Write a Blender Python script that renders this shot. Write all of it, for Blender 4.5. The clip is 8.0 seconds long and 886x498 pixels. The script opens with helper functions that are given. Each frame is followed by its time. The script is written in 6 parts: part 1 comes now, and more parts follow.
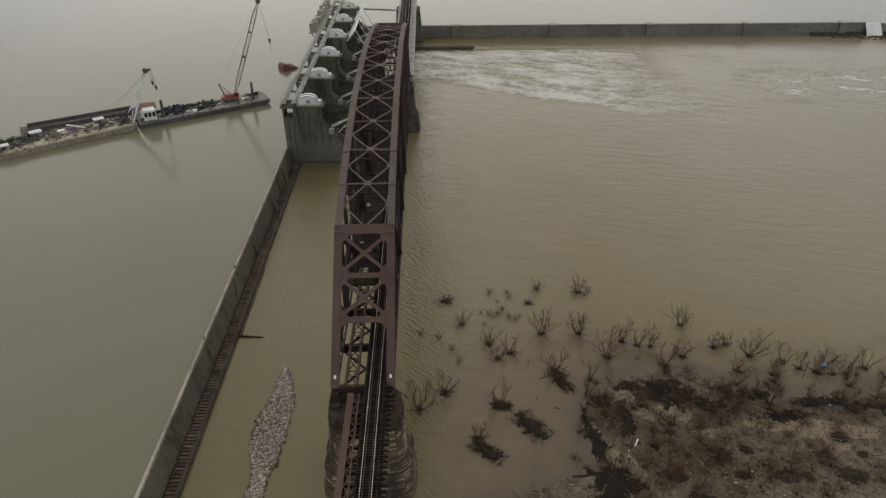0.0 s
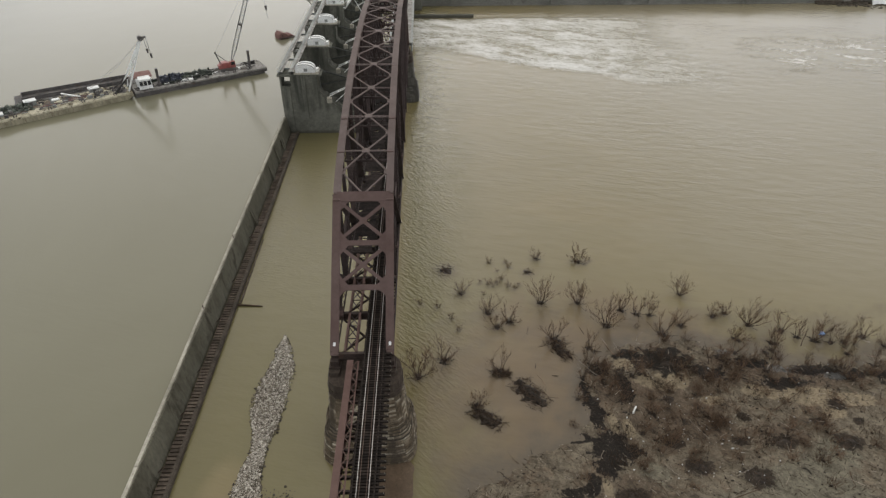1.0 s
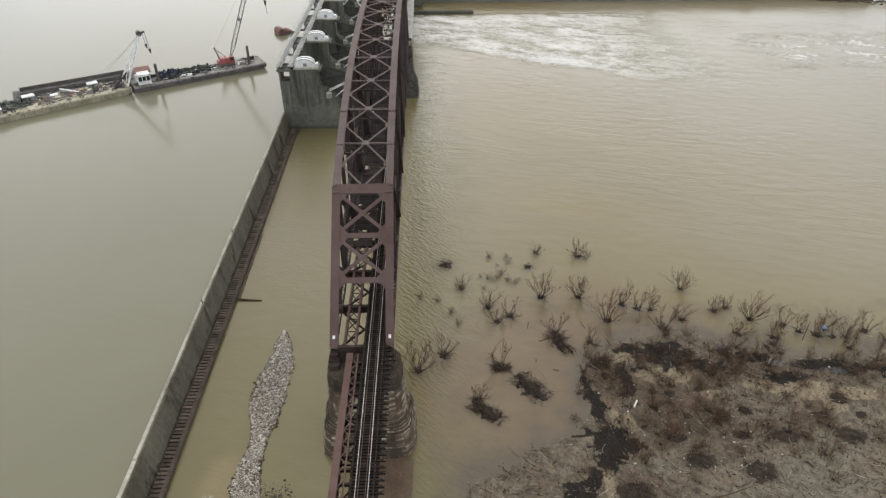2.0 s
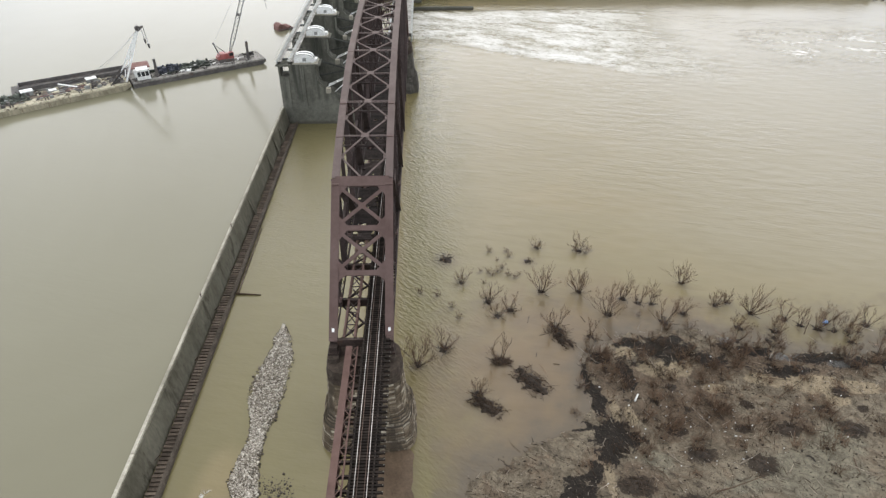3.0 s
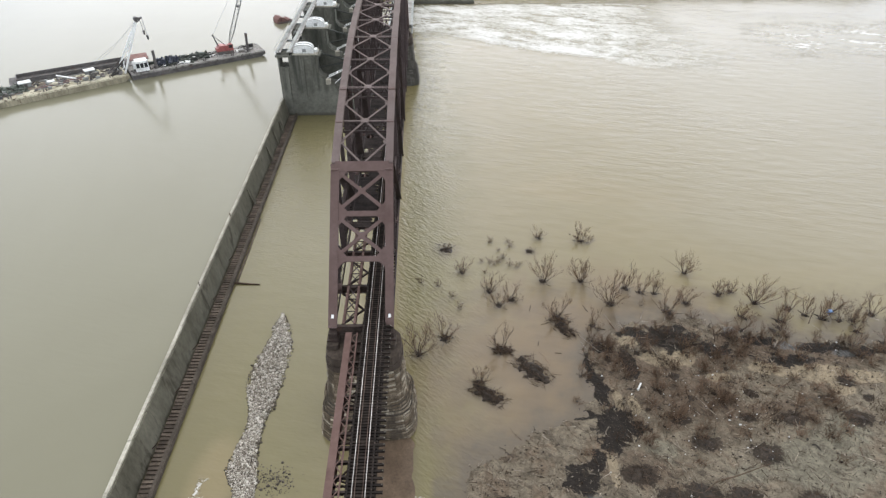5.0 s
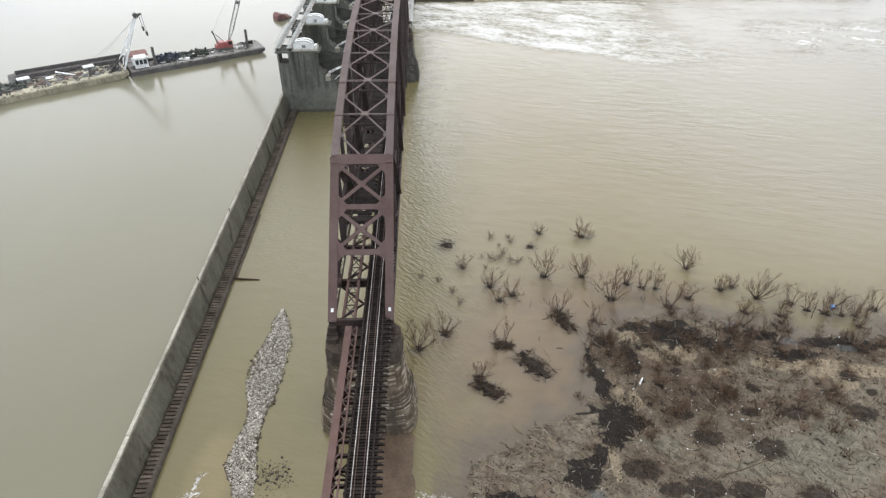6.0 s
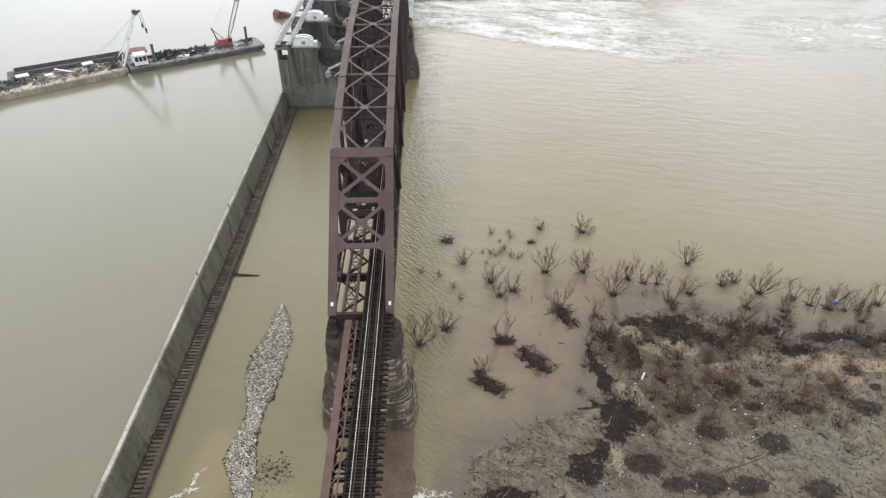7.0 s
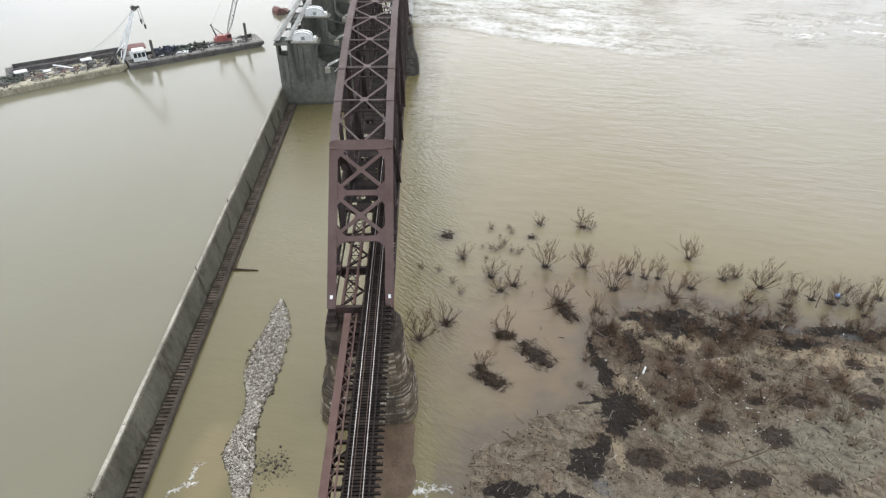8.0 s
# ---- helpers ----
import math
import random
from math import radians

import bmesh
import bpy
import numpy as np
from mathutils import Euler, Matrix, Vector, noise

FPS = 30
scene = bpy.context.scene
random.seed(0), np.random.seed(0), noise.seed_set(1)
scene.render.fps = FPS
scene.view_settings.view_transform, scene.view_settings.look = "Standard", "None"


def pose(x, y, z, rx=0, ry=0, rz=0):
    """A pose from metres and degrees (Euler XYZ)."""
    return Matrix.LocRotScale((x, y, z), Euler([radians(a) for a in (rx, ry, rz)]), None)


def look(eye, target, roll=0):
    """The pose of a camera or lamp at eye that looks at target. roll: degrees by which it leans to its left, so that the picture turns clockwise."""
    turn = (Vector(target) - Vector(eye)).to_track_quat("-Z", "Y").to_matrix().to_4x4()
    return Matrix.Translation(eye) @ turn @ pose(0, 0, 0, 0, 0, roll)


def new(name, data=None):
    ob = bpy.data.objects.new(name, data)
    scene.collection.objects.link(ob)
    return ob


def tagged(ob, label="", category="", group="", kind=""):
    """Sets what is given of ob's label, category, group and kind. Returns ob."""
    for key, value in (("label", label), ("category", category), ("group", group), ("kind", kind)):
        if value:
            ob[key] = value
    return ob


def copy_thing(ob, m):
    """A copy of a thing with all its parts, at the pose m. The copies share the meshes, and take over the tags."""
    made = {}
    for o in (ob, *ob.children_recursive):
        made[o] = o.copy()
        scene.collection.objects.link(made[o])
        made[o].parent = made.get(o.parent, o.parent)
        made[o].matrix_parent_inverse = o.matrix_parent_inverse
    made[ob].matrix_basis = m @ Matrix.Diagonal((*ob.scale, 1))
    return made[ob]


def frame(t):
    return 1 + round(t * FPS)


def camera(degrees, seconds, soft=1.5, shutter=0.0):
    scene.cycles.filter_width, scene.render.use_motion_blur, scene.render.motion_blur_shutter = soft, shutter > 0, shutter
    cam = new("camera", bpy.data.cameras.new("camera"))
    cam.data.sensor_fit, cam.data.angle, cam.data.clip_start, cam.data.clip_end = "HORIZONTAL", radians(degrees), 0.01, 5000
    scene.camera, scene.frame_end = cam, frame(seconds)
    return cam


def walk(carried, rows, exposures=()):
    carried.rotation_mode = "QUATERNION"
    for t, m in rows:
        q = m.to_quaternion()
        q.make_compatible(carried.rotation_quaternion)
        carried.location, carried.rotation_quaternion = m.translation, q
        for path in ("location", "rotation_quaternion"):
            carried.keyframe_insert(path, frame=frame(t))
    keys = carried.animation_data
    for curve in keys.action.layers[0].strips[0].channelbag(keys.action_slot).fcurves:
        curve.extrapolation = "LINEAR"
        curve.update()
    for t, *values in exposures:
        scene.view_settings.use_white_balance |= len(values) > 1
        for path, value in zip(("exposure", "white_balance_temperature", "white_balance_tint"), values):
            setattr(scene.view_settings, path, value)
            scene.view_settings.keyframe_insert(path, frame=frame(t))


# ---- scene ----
cam = camera(69.0, 8.0, 1.35)
PATH = [
    (0, (9.751, -68.022, 83.006), (9.7939, -66.3444, 81.9186), -0.07),
    (0.1, (9.747, -68.028, 82.901), (9.7908, -66.3681, 81.7868), -0.05),
    (0.2, (9.744, -68.034, 82.796), (9.7875, -66.3867, 81.6631), -0.04),
    (0.3, (9.741, -68.041, 82.690), (9.7842, -66.3991, 81.5485), -0.04),
    (0.4, (9.737, -68.047, 82.585), (9.7809, -66.4087, 81.4381), -0.03),
    (0.5, (9.734, -68.053, 82.479), (9.7775, -66.4165, 81.3299), -0.03),
    (1, (9.717, -68.083, 81.949), (9.7614, -66.4509, 80.7939), 0.00),
    (1.5, (9.700, -68.114, 81.415), (9.7445, -66.4830, 80.2578), -0.01),
    (3, (9.650, -68.206, 79.792), (9.6954, -66.5780, 78.6311), 0.02),
    (3.5, (9.633, -68.236, 79.245), (9.6776, -66.6093, 78.0826), 0.04),
    (4, (9.616, -68.267, 78.694), (9.6600, -66.6403, 77.5312), 0.03),
    (4.5, (9.599, -68.298, 78.140), (9.6431, -66.6715, 76.9760), 0.02),
    (6, (9.549, -68.389, 76.456), (9.5926, -66.7633, 75.2928), -0.02),
    (6.5, (9.532, -68.420, 75.889), (9.5752, -66.7935, 74.7255), -0.08),
    (7, (9.515, -68.451, 75.317), (9.5578, -66.8240, 74.1545), -0.10),
    (7.5, (9.498, -68.481, 74.743), (9.5417, -66.8546, 73.5799), -0.10),
    (8, (9.482, -68.512, 74.165), (9.5252, -66.8852, 73.0020), -0.11),
]
walk(cam, [(t, look(e, g, r)) for t, e, g, r in PATH], exposures=[(0, -0.56, 7300, 10), (0.5, -0.24, 7300, 10), (1, 0.0, 7150, 10), (1.5, 0.18, 7000, 10), (3, 0.66, 6800, 10), (4, 0.77, 6700, 10), (8, 0.74, 6550, 10)])

# ---- world, sun ----
world = bpy.data.worlds.new("overcast_sky")
scene.world = world
world.use_nodes = True
wn, wl = world.node_tree.nodes, world.node_tree.links
sky = wn.new("ShaderNodeTexSky")
sky.sky_type, sky.sun_disc = "NISHITA", False
sky.sun_elevation, sky.sun_rotation = radians(42), radians(-2)
sky.air_density, sky.dust_density, sky.ozone_density = 1.0, 7.0, 1.0
dull = wn.new("ShaderNodeHueSaturation")
dull.inputs["Saturation"].default_value = 0.18
wl.new(sky.outputs[0], dull.inputs["Color"])
cloud = wn.new("ShaderNodeMix")
cloud.data_type = "RGBA"
cloud.inputs[0].default_value = 0.84
# an even cloud layer, paler in the haze towards the horizon
up = wn.new("ShaderNodeTexCoord")
split = wn.new("ShaderNodeSeparateXYZ")
wl.new(up.outputs["Generated"], split.inputs[0])
layer = wn.new("ShaderNodeValToRGB")
layer.color_ramp.elements[0].position, layer.color_ramp.elements[0].color = 0.05, (9.8, 10.7, 12.4, 1)
layer.color_ramp.elements[1].position, layer.color_ramp.elements[1].color = 0.75, (4.9, 5.2, 5.6, 1)
wl.new(split.outputs[2], layer.inputs[0])
wl.new(layer.outputs[0], cloud.inputs[7])
wl.new(dull.outputs[0], cloud.inputs[6])
wl.new(cloud.outputs[2], wn["Background"].inputs[0])
wn["Background"].inputs[1].default_value = 0.15
sun = new("sun", bpy.data.lights.new("sun", "SUN"))
sun.data.energy, sun.data.angle, sun.data.color = 0.5, radians(80), (1.0, 0.97, 0.92)
sun.matrix_world = look((-3, 97, 90), (0, 0, 0))

# ---- materials ----


def ramp2(nt, fac, c0, c1, p0=0.35, p1=0.65):
    r = nt.nodes.new("ShaderNodeValToRGB")
    r.color_ramp.elements[0].position, r.color_ramp.elements[0].color = p0, (*c0, 1)
    r.color_ramp.elements[1].position, r.color_ramp.elements[1].color = p1, (*c1, 1)
    nt.links.new(fac, r.inputs[0])
    return r.outputs[0]


def noise_tex(nt, scale, detail=4, rough=0.6, stretch=(1, 1, 1), distort=0.0, turn=0.0):
    co = nt.nodes.new("ShaderNodeNewGeometry")
    mp = nt.nodes.new("ShaderNodeMapping")
    mp.vector_type = "TEXTURE"
    mp.inputs["Scale"].default_value = tuple(1 / max(k, 1e-4) for k in stretch)
    mp.inputs["Rotation"].default_value = (0, 0, radians(turn))
    n = nt.nodes.new("ShaderNodeTexNoise")
    n.inputs["Scale"].default_value, n.inputs["Detail"].default_value = scale, detail
    n.inputs["Roughness"].default_value, n.inputs["Distortion"].default_value = rough, distort
    nt.links.new(co.outputs["Position"], mp.inputs[0])
    nt.links.new(mp.outputs[0], n.inputs["Vector"])
    return n.outputs[0]


def mixc(nt, fac, a, b, mode="MIX"):
    m = nt.nodes.new("ShaderNodeMix")
    m.data_type, m.blend_type = "RGBA", mode
    for slot, v in ((0, fac), (6, a), (7, b)):
        if isinstance(v, (int, float)):
            m.inputs[slot].default_value = v
        elif isinstance(v, tuple):
            m.inputs[slot].default_value = (*v, 1)
        else:
            nt.links.new(v, m.inputs[slot])
    return m.outputs[2]


def math2(nt, op, a, b=0.0, clamp=False):
    m = nt.nodes.new("ShaderNodeMath")
    m.operation, m.use_clamp = op, clamp
    for slot, v in ((0, a), (1, b)):
        if isinstance(v, (int, float)):
            m.inputs[slot].default_value = v
        else:
            nt.links.new(v, m.inputs[slot])
    return m.outputs[0]


def step01(nt, v, lo, hi):
    m = nt.nodes.new("ShaderNodeMapRange")
    m.interpolation_type = "SMOOTHSTEP"
    m.inputs[1].default_value, m.inputs[2].default_value = lo, hi
    nt.links.new(v, m.inputs[0])
    return m.outputs[0]


def bumped(nt, bs, height, strength, dist):
    b = nt.nodes.new("ShaderNodeBump")
    b.inputs["Strength"].default_value, b.inputs["Distance"].default_value = strength, dist
    nt.links.new(height, b.inputs["Height"])
    nt.links.new(b.outputs[0], bs.inputs["Normal"])


def begin(name, rough=0.8, metal=0.0):
    m = bpy.data.materials.new(name)
    m.use_nodes = True
    bs = m.node_tree.nodes["Principled BSDF"]
    bs.inputs["Roughness"].default_value, bs.inputs["Metallic"].default_value = rough, metal
    if rough >= 0.6:
        bs.inputs["Specular IOR Level"].default_value = 0.15
    return m, m.node_tree, bs


def surface(name, dark, light, stain=None, big=0.25, fine=3.0, rough=0.8, metal=0.0, bump=0.3, stretch=(1, 1, 1), vary=0.25, dist=0.05, cover=0.62, grit=1.0):
    """A worn surface: broad tone, grain, stains, a shade of its own for each piece, fine relief."""
    m, nt, bs = begin(name, rough, metal)
    base = ramp2(nt, noise_tex(nt, big, 5, 0.65, stretch), dark, light)
    grain = ramp2(nt, noise_tex(nt, fine, 6, 0.7, stretch), (1 - 0.28 * grit,) * 3, (1 + 0.2 * grit,) * 3, 0.3, 0.7)
    col = mixc(nt, 1.0, base, grain, "MULTIPLY")
    if stain:
        mask = step01(nt, noise_tex(nt, big * 2.3, 6, 0.72, (stretch[0] * 1.3, stretch[1] * 1.3, stretch[2] * 0.8), 0.4), cover - 0.07, cover + 0.1)
        col = mixc(nt, mask, col, stain)
    if vary:
        info = nt.nodes.new("ShaderNodeObjectInfo")
        tone = nt.nodes.new("ShaderNodeMapRange")
        tone.inputs[3].default_value, tone.inputs[4].default_value = 1 - vary, 1 + vary
        nt.links.new(info.outputs["Random"], tone.inputs[0])
        geo = nt.nodes.new("ShaderNodeNewGeometry")
        tone2 = nt.nodes.new("ShaderNodeMapRange")
        tone2.inputs[3].default_value, tone2.inputs[4].default_value = 1 - vary * 0.7, 1 + vary * 0.7
        nt.links.new(geo.outputs["Random Per Island"], tone2.inputs[0])
        vv = nt.nodes.new("ShaderNodeCombineColor")
        both = math2(nt, "MULTIPLY", tone.outputs[0], tone2.outputs[0])
        for i in range(3):
            nt.links.new(both, vv.inputs[i])
        col = mixc(nt, 1.0, col, vv.outputs[0], "MULTIPLY")
    nt.links.new(col, bs.inputs["Base Color"])
    if bump:
        bumped(nt, bs, noise_tex(nt, fine * 1.7, 6, 0.7, stretch), bump, dist)
    return m


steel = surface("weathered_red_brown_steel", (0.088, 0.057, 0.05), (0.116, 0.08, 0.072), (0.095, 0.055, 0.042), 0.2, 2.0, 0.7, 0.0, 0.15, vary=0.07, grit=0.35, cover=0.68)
# paler copy of the steel, with distance haze put into its colour
steel_hazed = surface("haze_paled_steel", (0.11, 0.083, 0.076), (0.146, 0.115, 0.107), (0.11, 0.072, 0.058), 0.2, 2.0, 0.75, 0.0, 0.15, vary=0.06, grit=0.35, cover=0.68)
# darker copy of the steel, with the truss's inner shade put into its colour
steel_web = surface("shade_dark_web_steel", (0.034, 0.026, 0.024), (0.058, 0.043, 0.04), (0.055, 0.032, 0.024), 0.3, 2.5, 0.75, 0.0, 0.15, vary=0.15)
steel_pale = surface("faded_brown_steel", (0.085, 0.05, 0.042), (0.122, 0.076, 0.065), (0.1, 0.055, 0.04), 0.3, 2.5, 0.7, 0.0, 0.15, vary=0.06, grit=0.35, cover=0.68)
steel_deck = surface("grimy_deck_steel", (0.03, 0.023, 0.02), (0.055, 0.04, 0.034), (0.07, 0.038, 0.025), 0.4, 2.5, 0.75, 0.0, 0.2, vary=0.12)
rail_steel = surface("worn_rail_steel", (0.3, 0.29, 0.285), (0.42, 0.41, 0.4), None, 0.3, 4, 0.42, 0.8, 0.05, vary=0.0)
rust_rail = surface("rusty_guard_rail", (0.07, 0.05, 0.04), (0.12, 0.085, 0.07), None, 0.3, 4, 0.6, 0.4, 0.1, vary=0.05)
tie_wood = surface("creosoted_timber", (0.012, 0.0095, 0.008), (0.026, 0.02, 0.0165), (0.05, 0.04, 0.032), 0.8, 5, 0.9, 0, 0.4, vary=0.4, cover=0.66)
plank_wood = surface("tarred_old_planking", (0.019, 0.015, 0.0135), (0.037, 0.029, 0.026), (0.06, 0.046, 0.039), 0.8, 5, 0.95, 0, 0.3, vary=0.35)
slat_wood = surface("weathered_slat_timber", (0.072, 0.056, 0.044), (0.135, 0.108, 0.086), (0.05, 0.038, 0.03), 0.5, 4, 0.85, 0, 0.4, vary=0.3)
stone = surface("grey_brown_limestone", (0.13, 0.112, 0.085), (0.33, 0.29, 0.225), (0.05, 0.042, 0.032), 0.5, 3.0, 0.9, 0, 0.6, (0.6, 0.6, 1.6), 0.6, 0.1, 0.58)


def pieced(name, tones, grime, big=0.3, fine=3.0, stretch=(1, 1, 1), cover=0.55, rough=0.9):
    """Pieces that each take one of several tones, grained, under broad grime."""
    m, nt, bs = begin(name, rough)
    info, geo = nt.nodes.new("ShaderNodeObjectInfo"), nt.nodes.new("ShaderNodeNewGeometry")
    pick = math2(nt, "FRACT", math2(nt, "ADD", info.outputs["Random"], geo.outputs["Random Per Island"]))
    tone = nt.nodes.new("ShaderNodeValToRGB")
    el = tone.color_ramp.elements
    while len(el) < len(tones):
        el.new(0.5)
    for e, (at, c) in zip(el, tones):
        e.position, e.color = at, (*c, 1)
    nt.links.new(pick, tone.inputs[0])
    grain = ramp2(nt, noise_tex(nt, fine, 6, 0.7, stretch), (0.6,) * 3, (1.3,) * 3, 0.3, 0.7)
    col = mixc(nt, 1.0, tone.outputs[0], grain, "MULTIPLY")
    mask = step01(nt, noise_tex(nt, big, 6, 0.7, stretch, 0.5), cover - 0.08, cover + 0.1)
    col = mixc(nt, math2(nt, "MULTIPLY", mask, 0.85), col, grime)
    nt.links.new(col, bs.inputs["Base Color"])
    bumped(nt, bs, noise_tex(nt, fine * 1.7, 6, 0.7, stretch), 0.5, 0.08)
    return m


masonry = pieced("weathered_brown_masonry", ((0.0, (0.105, 0.08, 0.053)), (0.35, (0.16, 0.127, 0.088)), (0.72, (0.21, 0.172, 0.124)), (0.95, (0.38, 0.337, 0.263))), (0.058, 0.046, 0.034), 0.32, 2.5, (1, 1, 0.3), 0.53)
grey_masonry = pieced("dark_grey_masonry", ((0.0, (0.06, 0.056, 0.047)), (0.5, (0.085, 0.08, 0.068)), (0.97, (0.13, 0.122, 0.104))), (0.04, 0.037, 0.03), 0.3, 2.5, (1, 1, 0.3), 0.5)
brown_cap = surface("soot_brown_capstone", (0.036, 0.028, 0.022), (0.07, 0.055, 0.044), (0.1, 0.08, 0.06), 0.5, 3, 0.9, 0, 0.4, vary=0.15)
mortar = surface("dark_mortar", (0.045, 0.038, 0.03), (0.085, 0.072, 0.056), None, 0.3, 3, 0.95, 0, 0.3, vary=0)


def streaked_concrete():
    """Old concrete, with dark runoff streaks below the deck and a paler band above the water."""
    m, nt, bs = begin("runoff_streaked_concrete", 0.9)
    geo = nt.nodes.new("ShaderNodeNewGeometry")
    sep = nt.nodes.new("ShaderNodeSeparateXYZ")
    nt.links.new(geo.outputs["Position"], sep.inputs[0])
    col = ramp2(nt, noise_tex(nt, 0.14, 6, 0.65, (1, 1, 0.8), 0.4), (0.095, 0.095, 0.078), (0.165, 0.163, 0.138), 0.35, 0.65)
    col = mixc(nt, 1.0, col, ramp2(nt, noise_tex(nt, 1.3, 6, 0.7), (0.75,) * 3, (1.2,) * 3, 0.3, 0.7), "MULTIPLY")
    run = step01(nt, noise_tex(nt, 0.3, 5, 0.62, (1, 1, 0.08), 0.4), 0.45, 0.68)
    reach = math2(nt, "SUBTRACT", sep.outputs[2], math2(nt, "MULTIPLY", noise_tex(nt, 0.5, 3, 0.6, (1, 1, 0.0)), 8))
    high = step01(nt, reach, 1.0, 5.0)
    col = mixc(nt, math2(nt, "MULTIPLY", math2(nt, "MULTIPLY", run, high), 0.88), col, (0.04, 0.042, 0.035))
    damp = math2(nt, "SUBTRACT", 1.0, step01(nt, math2(nt, "ADD", sep.outputs[2], math2(nt, "MULTIPLY", noise_tex(nt, 0.3, 4, 0.6), 1.2)), 0.9, 1.9))
    col = mixc(nt, math2(nt, "MULTIPLY", damp, 0.7), col, (0.06, 0.055, 0.042))
    # light on ledges below the deck, countered in the colour of up-facing faces
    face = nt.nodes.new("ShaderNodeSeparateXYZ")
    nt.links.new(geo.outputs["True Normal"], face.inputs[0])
    ledge_shade = math2(nt, "MULTIPLY", step01(nt, face.outputs[2], 0.25, 0.5), math2(nt, "SUBTRACT", 1.0, step01(nt, sep.outputs[2], 13.5, 15.0)))
    col = mixc(nt, math2(nt, "MULTIPLY", ledge_shade, step01(nt, noise_tex(nt, 0.4, 6, 0.7), 0.3, 0.55)), col, (0.045, 0.046, 0.037))
    nt.links.new(col, bs.inputs["Base Color"])
    bumped(nt, bs, noise_tex(nt, 2.2, 6, 0.7), 0.35, 0.06)
    return m


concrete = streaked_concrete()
weir_concrete = surface("plain_grey_weir_concrete", (0.15, 0.147, 0.13), (0.21, 0.205, 0.185), (0.1, 0.098, 0.085), 0.1, 1.6, 0.9, 0, 0.3, (1, 1, 1.5), 0.05, 0.06, 0.6)
concrete_pale = surface("pale_wall_cap_concrete", (0.25, 0.235, 0.19), (0.42, 0.395, 0.33), (0.14, 0.125, 0.095), 0.2, 2.2, 0.9, 0, 0.3, (1, 1, 1), 0.12, 0.04, 0.66)
wall_concrete = surface("damp_dike_concrete", (0.088, 0.082, 0.06), (0.155, 0.146, 0.112), (0.05, 0.044, 0.032), 0.16, 1.5, 0.85, 0, 0.35, (1, 1, 0.4), 0.05, 0.06, 0.58)
grey_steel = surface("grey_painted_steel", (0.2, 0.21, 0.2), (0.32, 0.33, 0.31), (0.12, 0.1, 0.07), 0.2, 2, 0.65, 0.1, 0.1, vary=0.1)
gate_steel = surface("stained_gate_steel", (0.07, 0.072, 0.066), (0.12, 0.122, 0.112), (0.06, 0.048, 0.035), 0.25, 2, 0.75, 0.0, 0.2, vary=0.1)
white_paint = surface("white_painted_steel", (0.62, 0.63, 0.61), (0.78, 0.79, 0.77), (0.42, 0.38, 0.32), 0.4, 2.5, 0.5, 0, 0.08, vary=0.05, cover=0.68)
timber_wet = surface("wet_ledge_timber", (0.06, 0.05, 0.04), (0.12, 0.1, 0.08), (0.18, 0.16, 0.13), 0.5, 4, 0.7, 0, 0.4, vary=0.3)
gravel_mat = pieced("pale_river_gravel", ((0.0, (0.1, 0.085, 0.066)), (0.2, (0.24, 0.212, 0.172)), (0.6, (0.38, 0.345, 0.29)), (0.9, (0.62, 0.58, 0.51))), (0.12, 0.1, 0.08), 0.35, 5.0, cover=0.62)
gravel_wet = surface("wet_dark_gravel", (0.045, 0.037, 0.028), (0.11, 0.092, 0.07), None, 0.8, 5, 0.7, 0, 0.6, vary=0.3)
bark = surface("wet_dark_bark", (0.042, 0.029, 0.02), (0.088, 0.06, 0.041), None, 1.2, 8, 0.9, 0, 0.4, vary=0.3)
twig = surface("brown_twigs", (0.095, 0.06, 0.039), (0.165, 0.108, 0.07), None, 1.2, 8, 0.9, 0, 0.2, vary=0.3)
root_mud = surface("dark_root_mud", (0.018, 0.014, 0.011), (0.05, 0.039, 0.03), (0.085, 0.066, 0.05), 0.9, 5, 0.75, 0, 0.7, vary=0.2)
drift = surface("bleached_driftwood", (0.15, 0.125, 0.1), (0.3, 0.26, 0.21), (0.07, 0.055, 0.045), 0.7, 6, 0.9, 0, 0.4, vary=0.5)
litter_mat = surface("pale_plastic_litter", (0.6, 0.6, 0.58), (0.8, 0.8, 0.78), None, 1, 5, 0.5, 0, 0.0, vary=0.2)
blue_plastic = surface("blue_plastic_sheet", (0.1, 0.23, 0.5), (0.24, 0.4, 0.66), (0.6, 0.65, 0.7), 2, 8, 0.45, 0, 0.3, vary=0)
hull_black = surface("black_hull_plate", (0.075, 0.071, 0.069), (0.135, 0.125, 0.118), (0.12, 0.075, 0.05), 0.25, 2, 0.6, 0.1, 0.15, vary=0.08)
hull_tan = surface("tan_rusted_hull", (0.2, 0.18, 0.125), (0.32, 0.29, 0.21), (0.12, 0.09, 0.058), 0.3, 2, 0.8, 0, 0.2, (1, 1, 0.4), 0.08)
deck_tan = surface("muddy_barge_deck", (0.4, 0.365, 0.27), (0.58, 0.54, 0.42), (0.11, 0.09, 0.065), 0.22, 2.5, 0.9, 0, 0.3, vary=0.06, cover=0.56)
deck_grey = surface("grey_barge_deck", (0.21, 0.2, 0.185), (0.36, 0.345, 0.32), (0.07, 0.06, 0.05), 0.25, 2.5, 0.85, 0, 0.3, vary=0.06, cover=0.56)
red_paint = surface("faded_red_paint", (0.27, 0.07, 0.062), (0.36, 0.12, 0.11), (0.15, 0.065, 0.058), 0.6, 3, 0.5, 0, 0.1, vary=0.06)
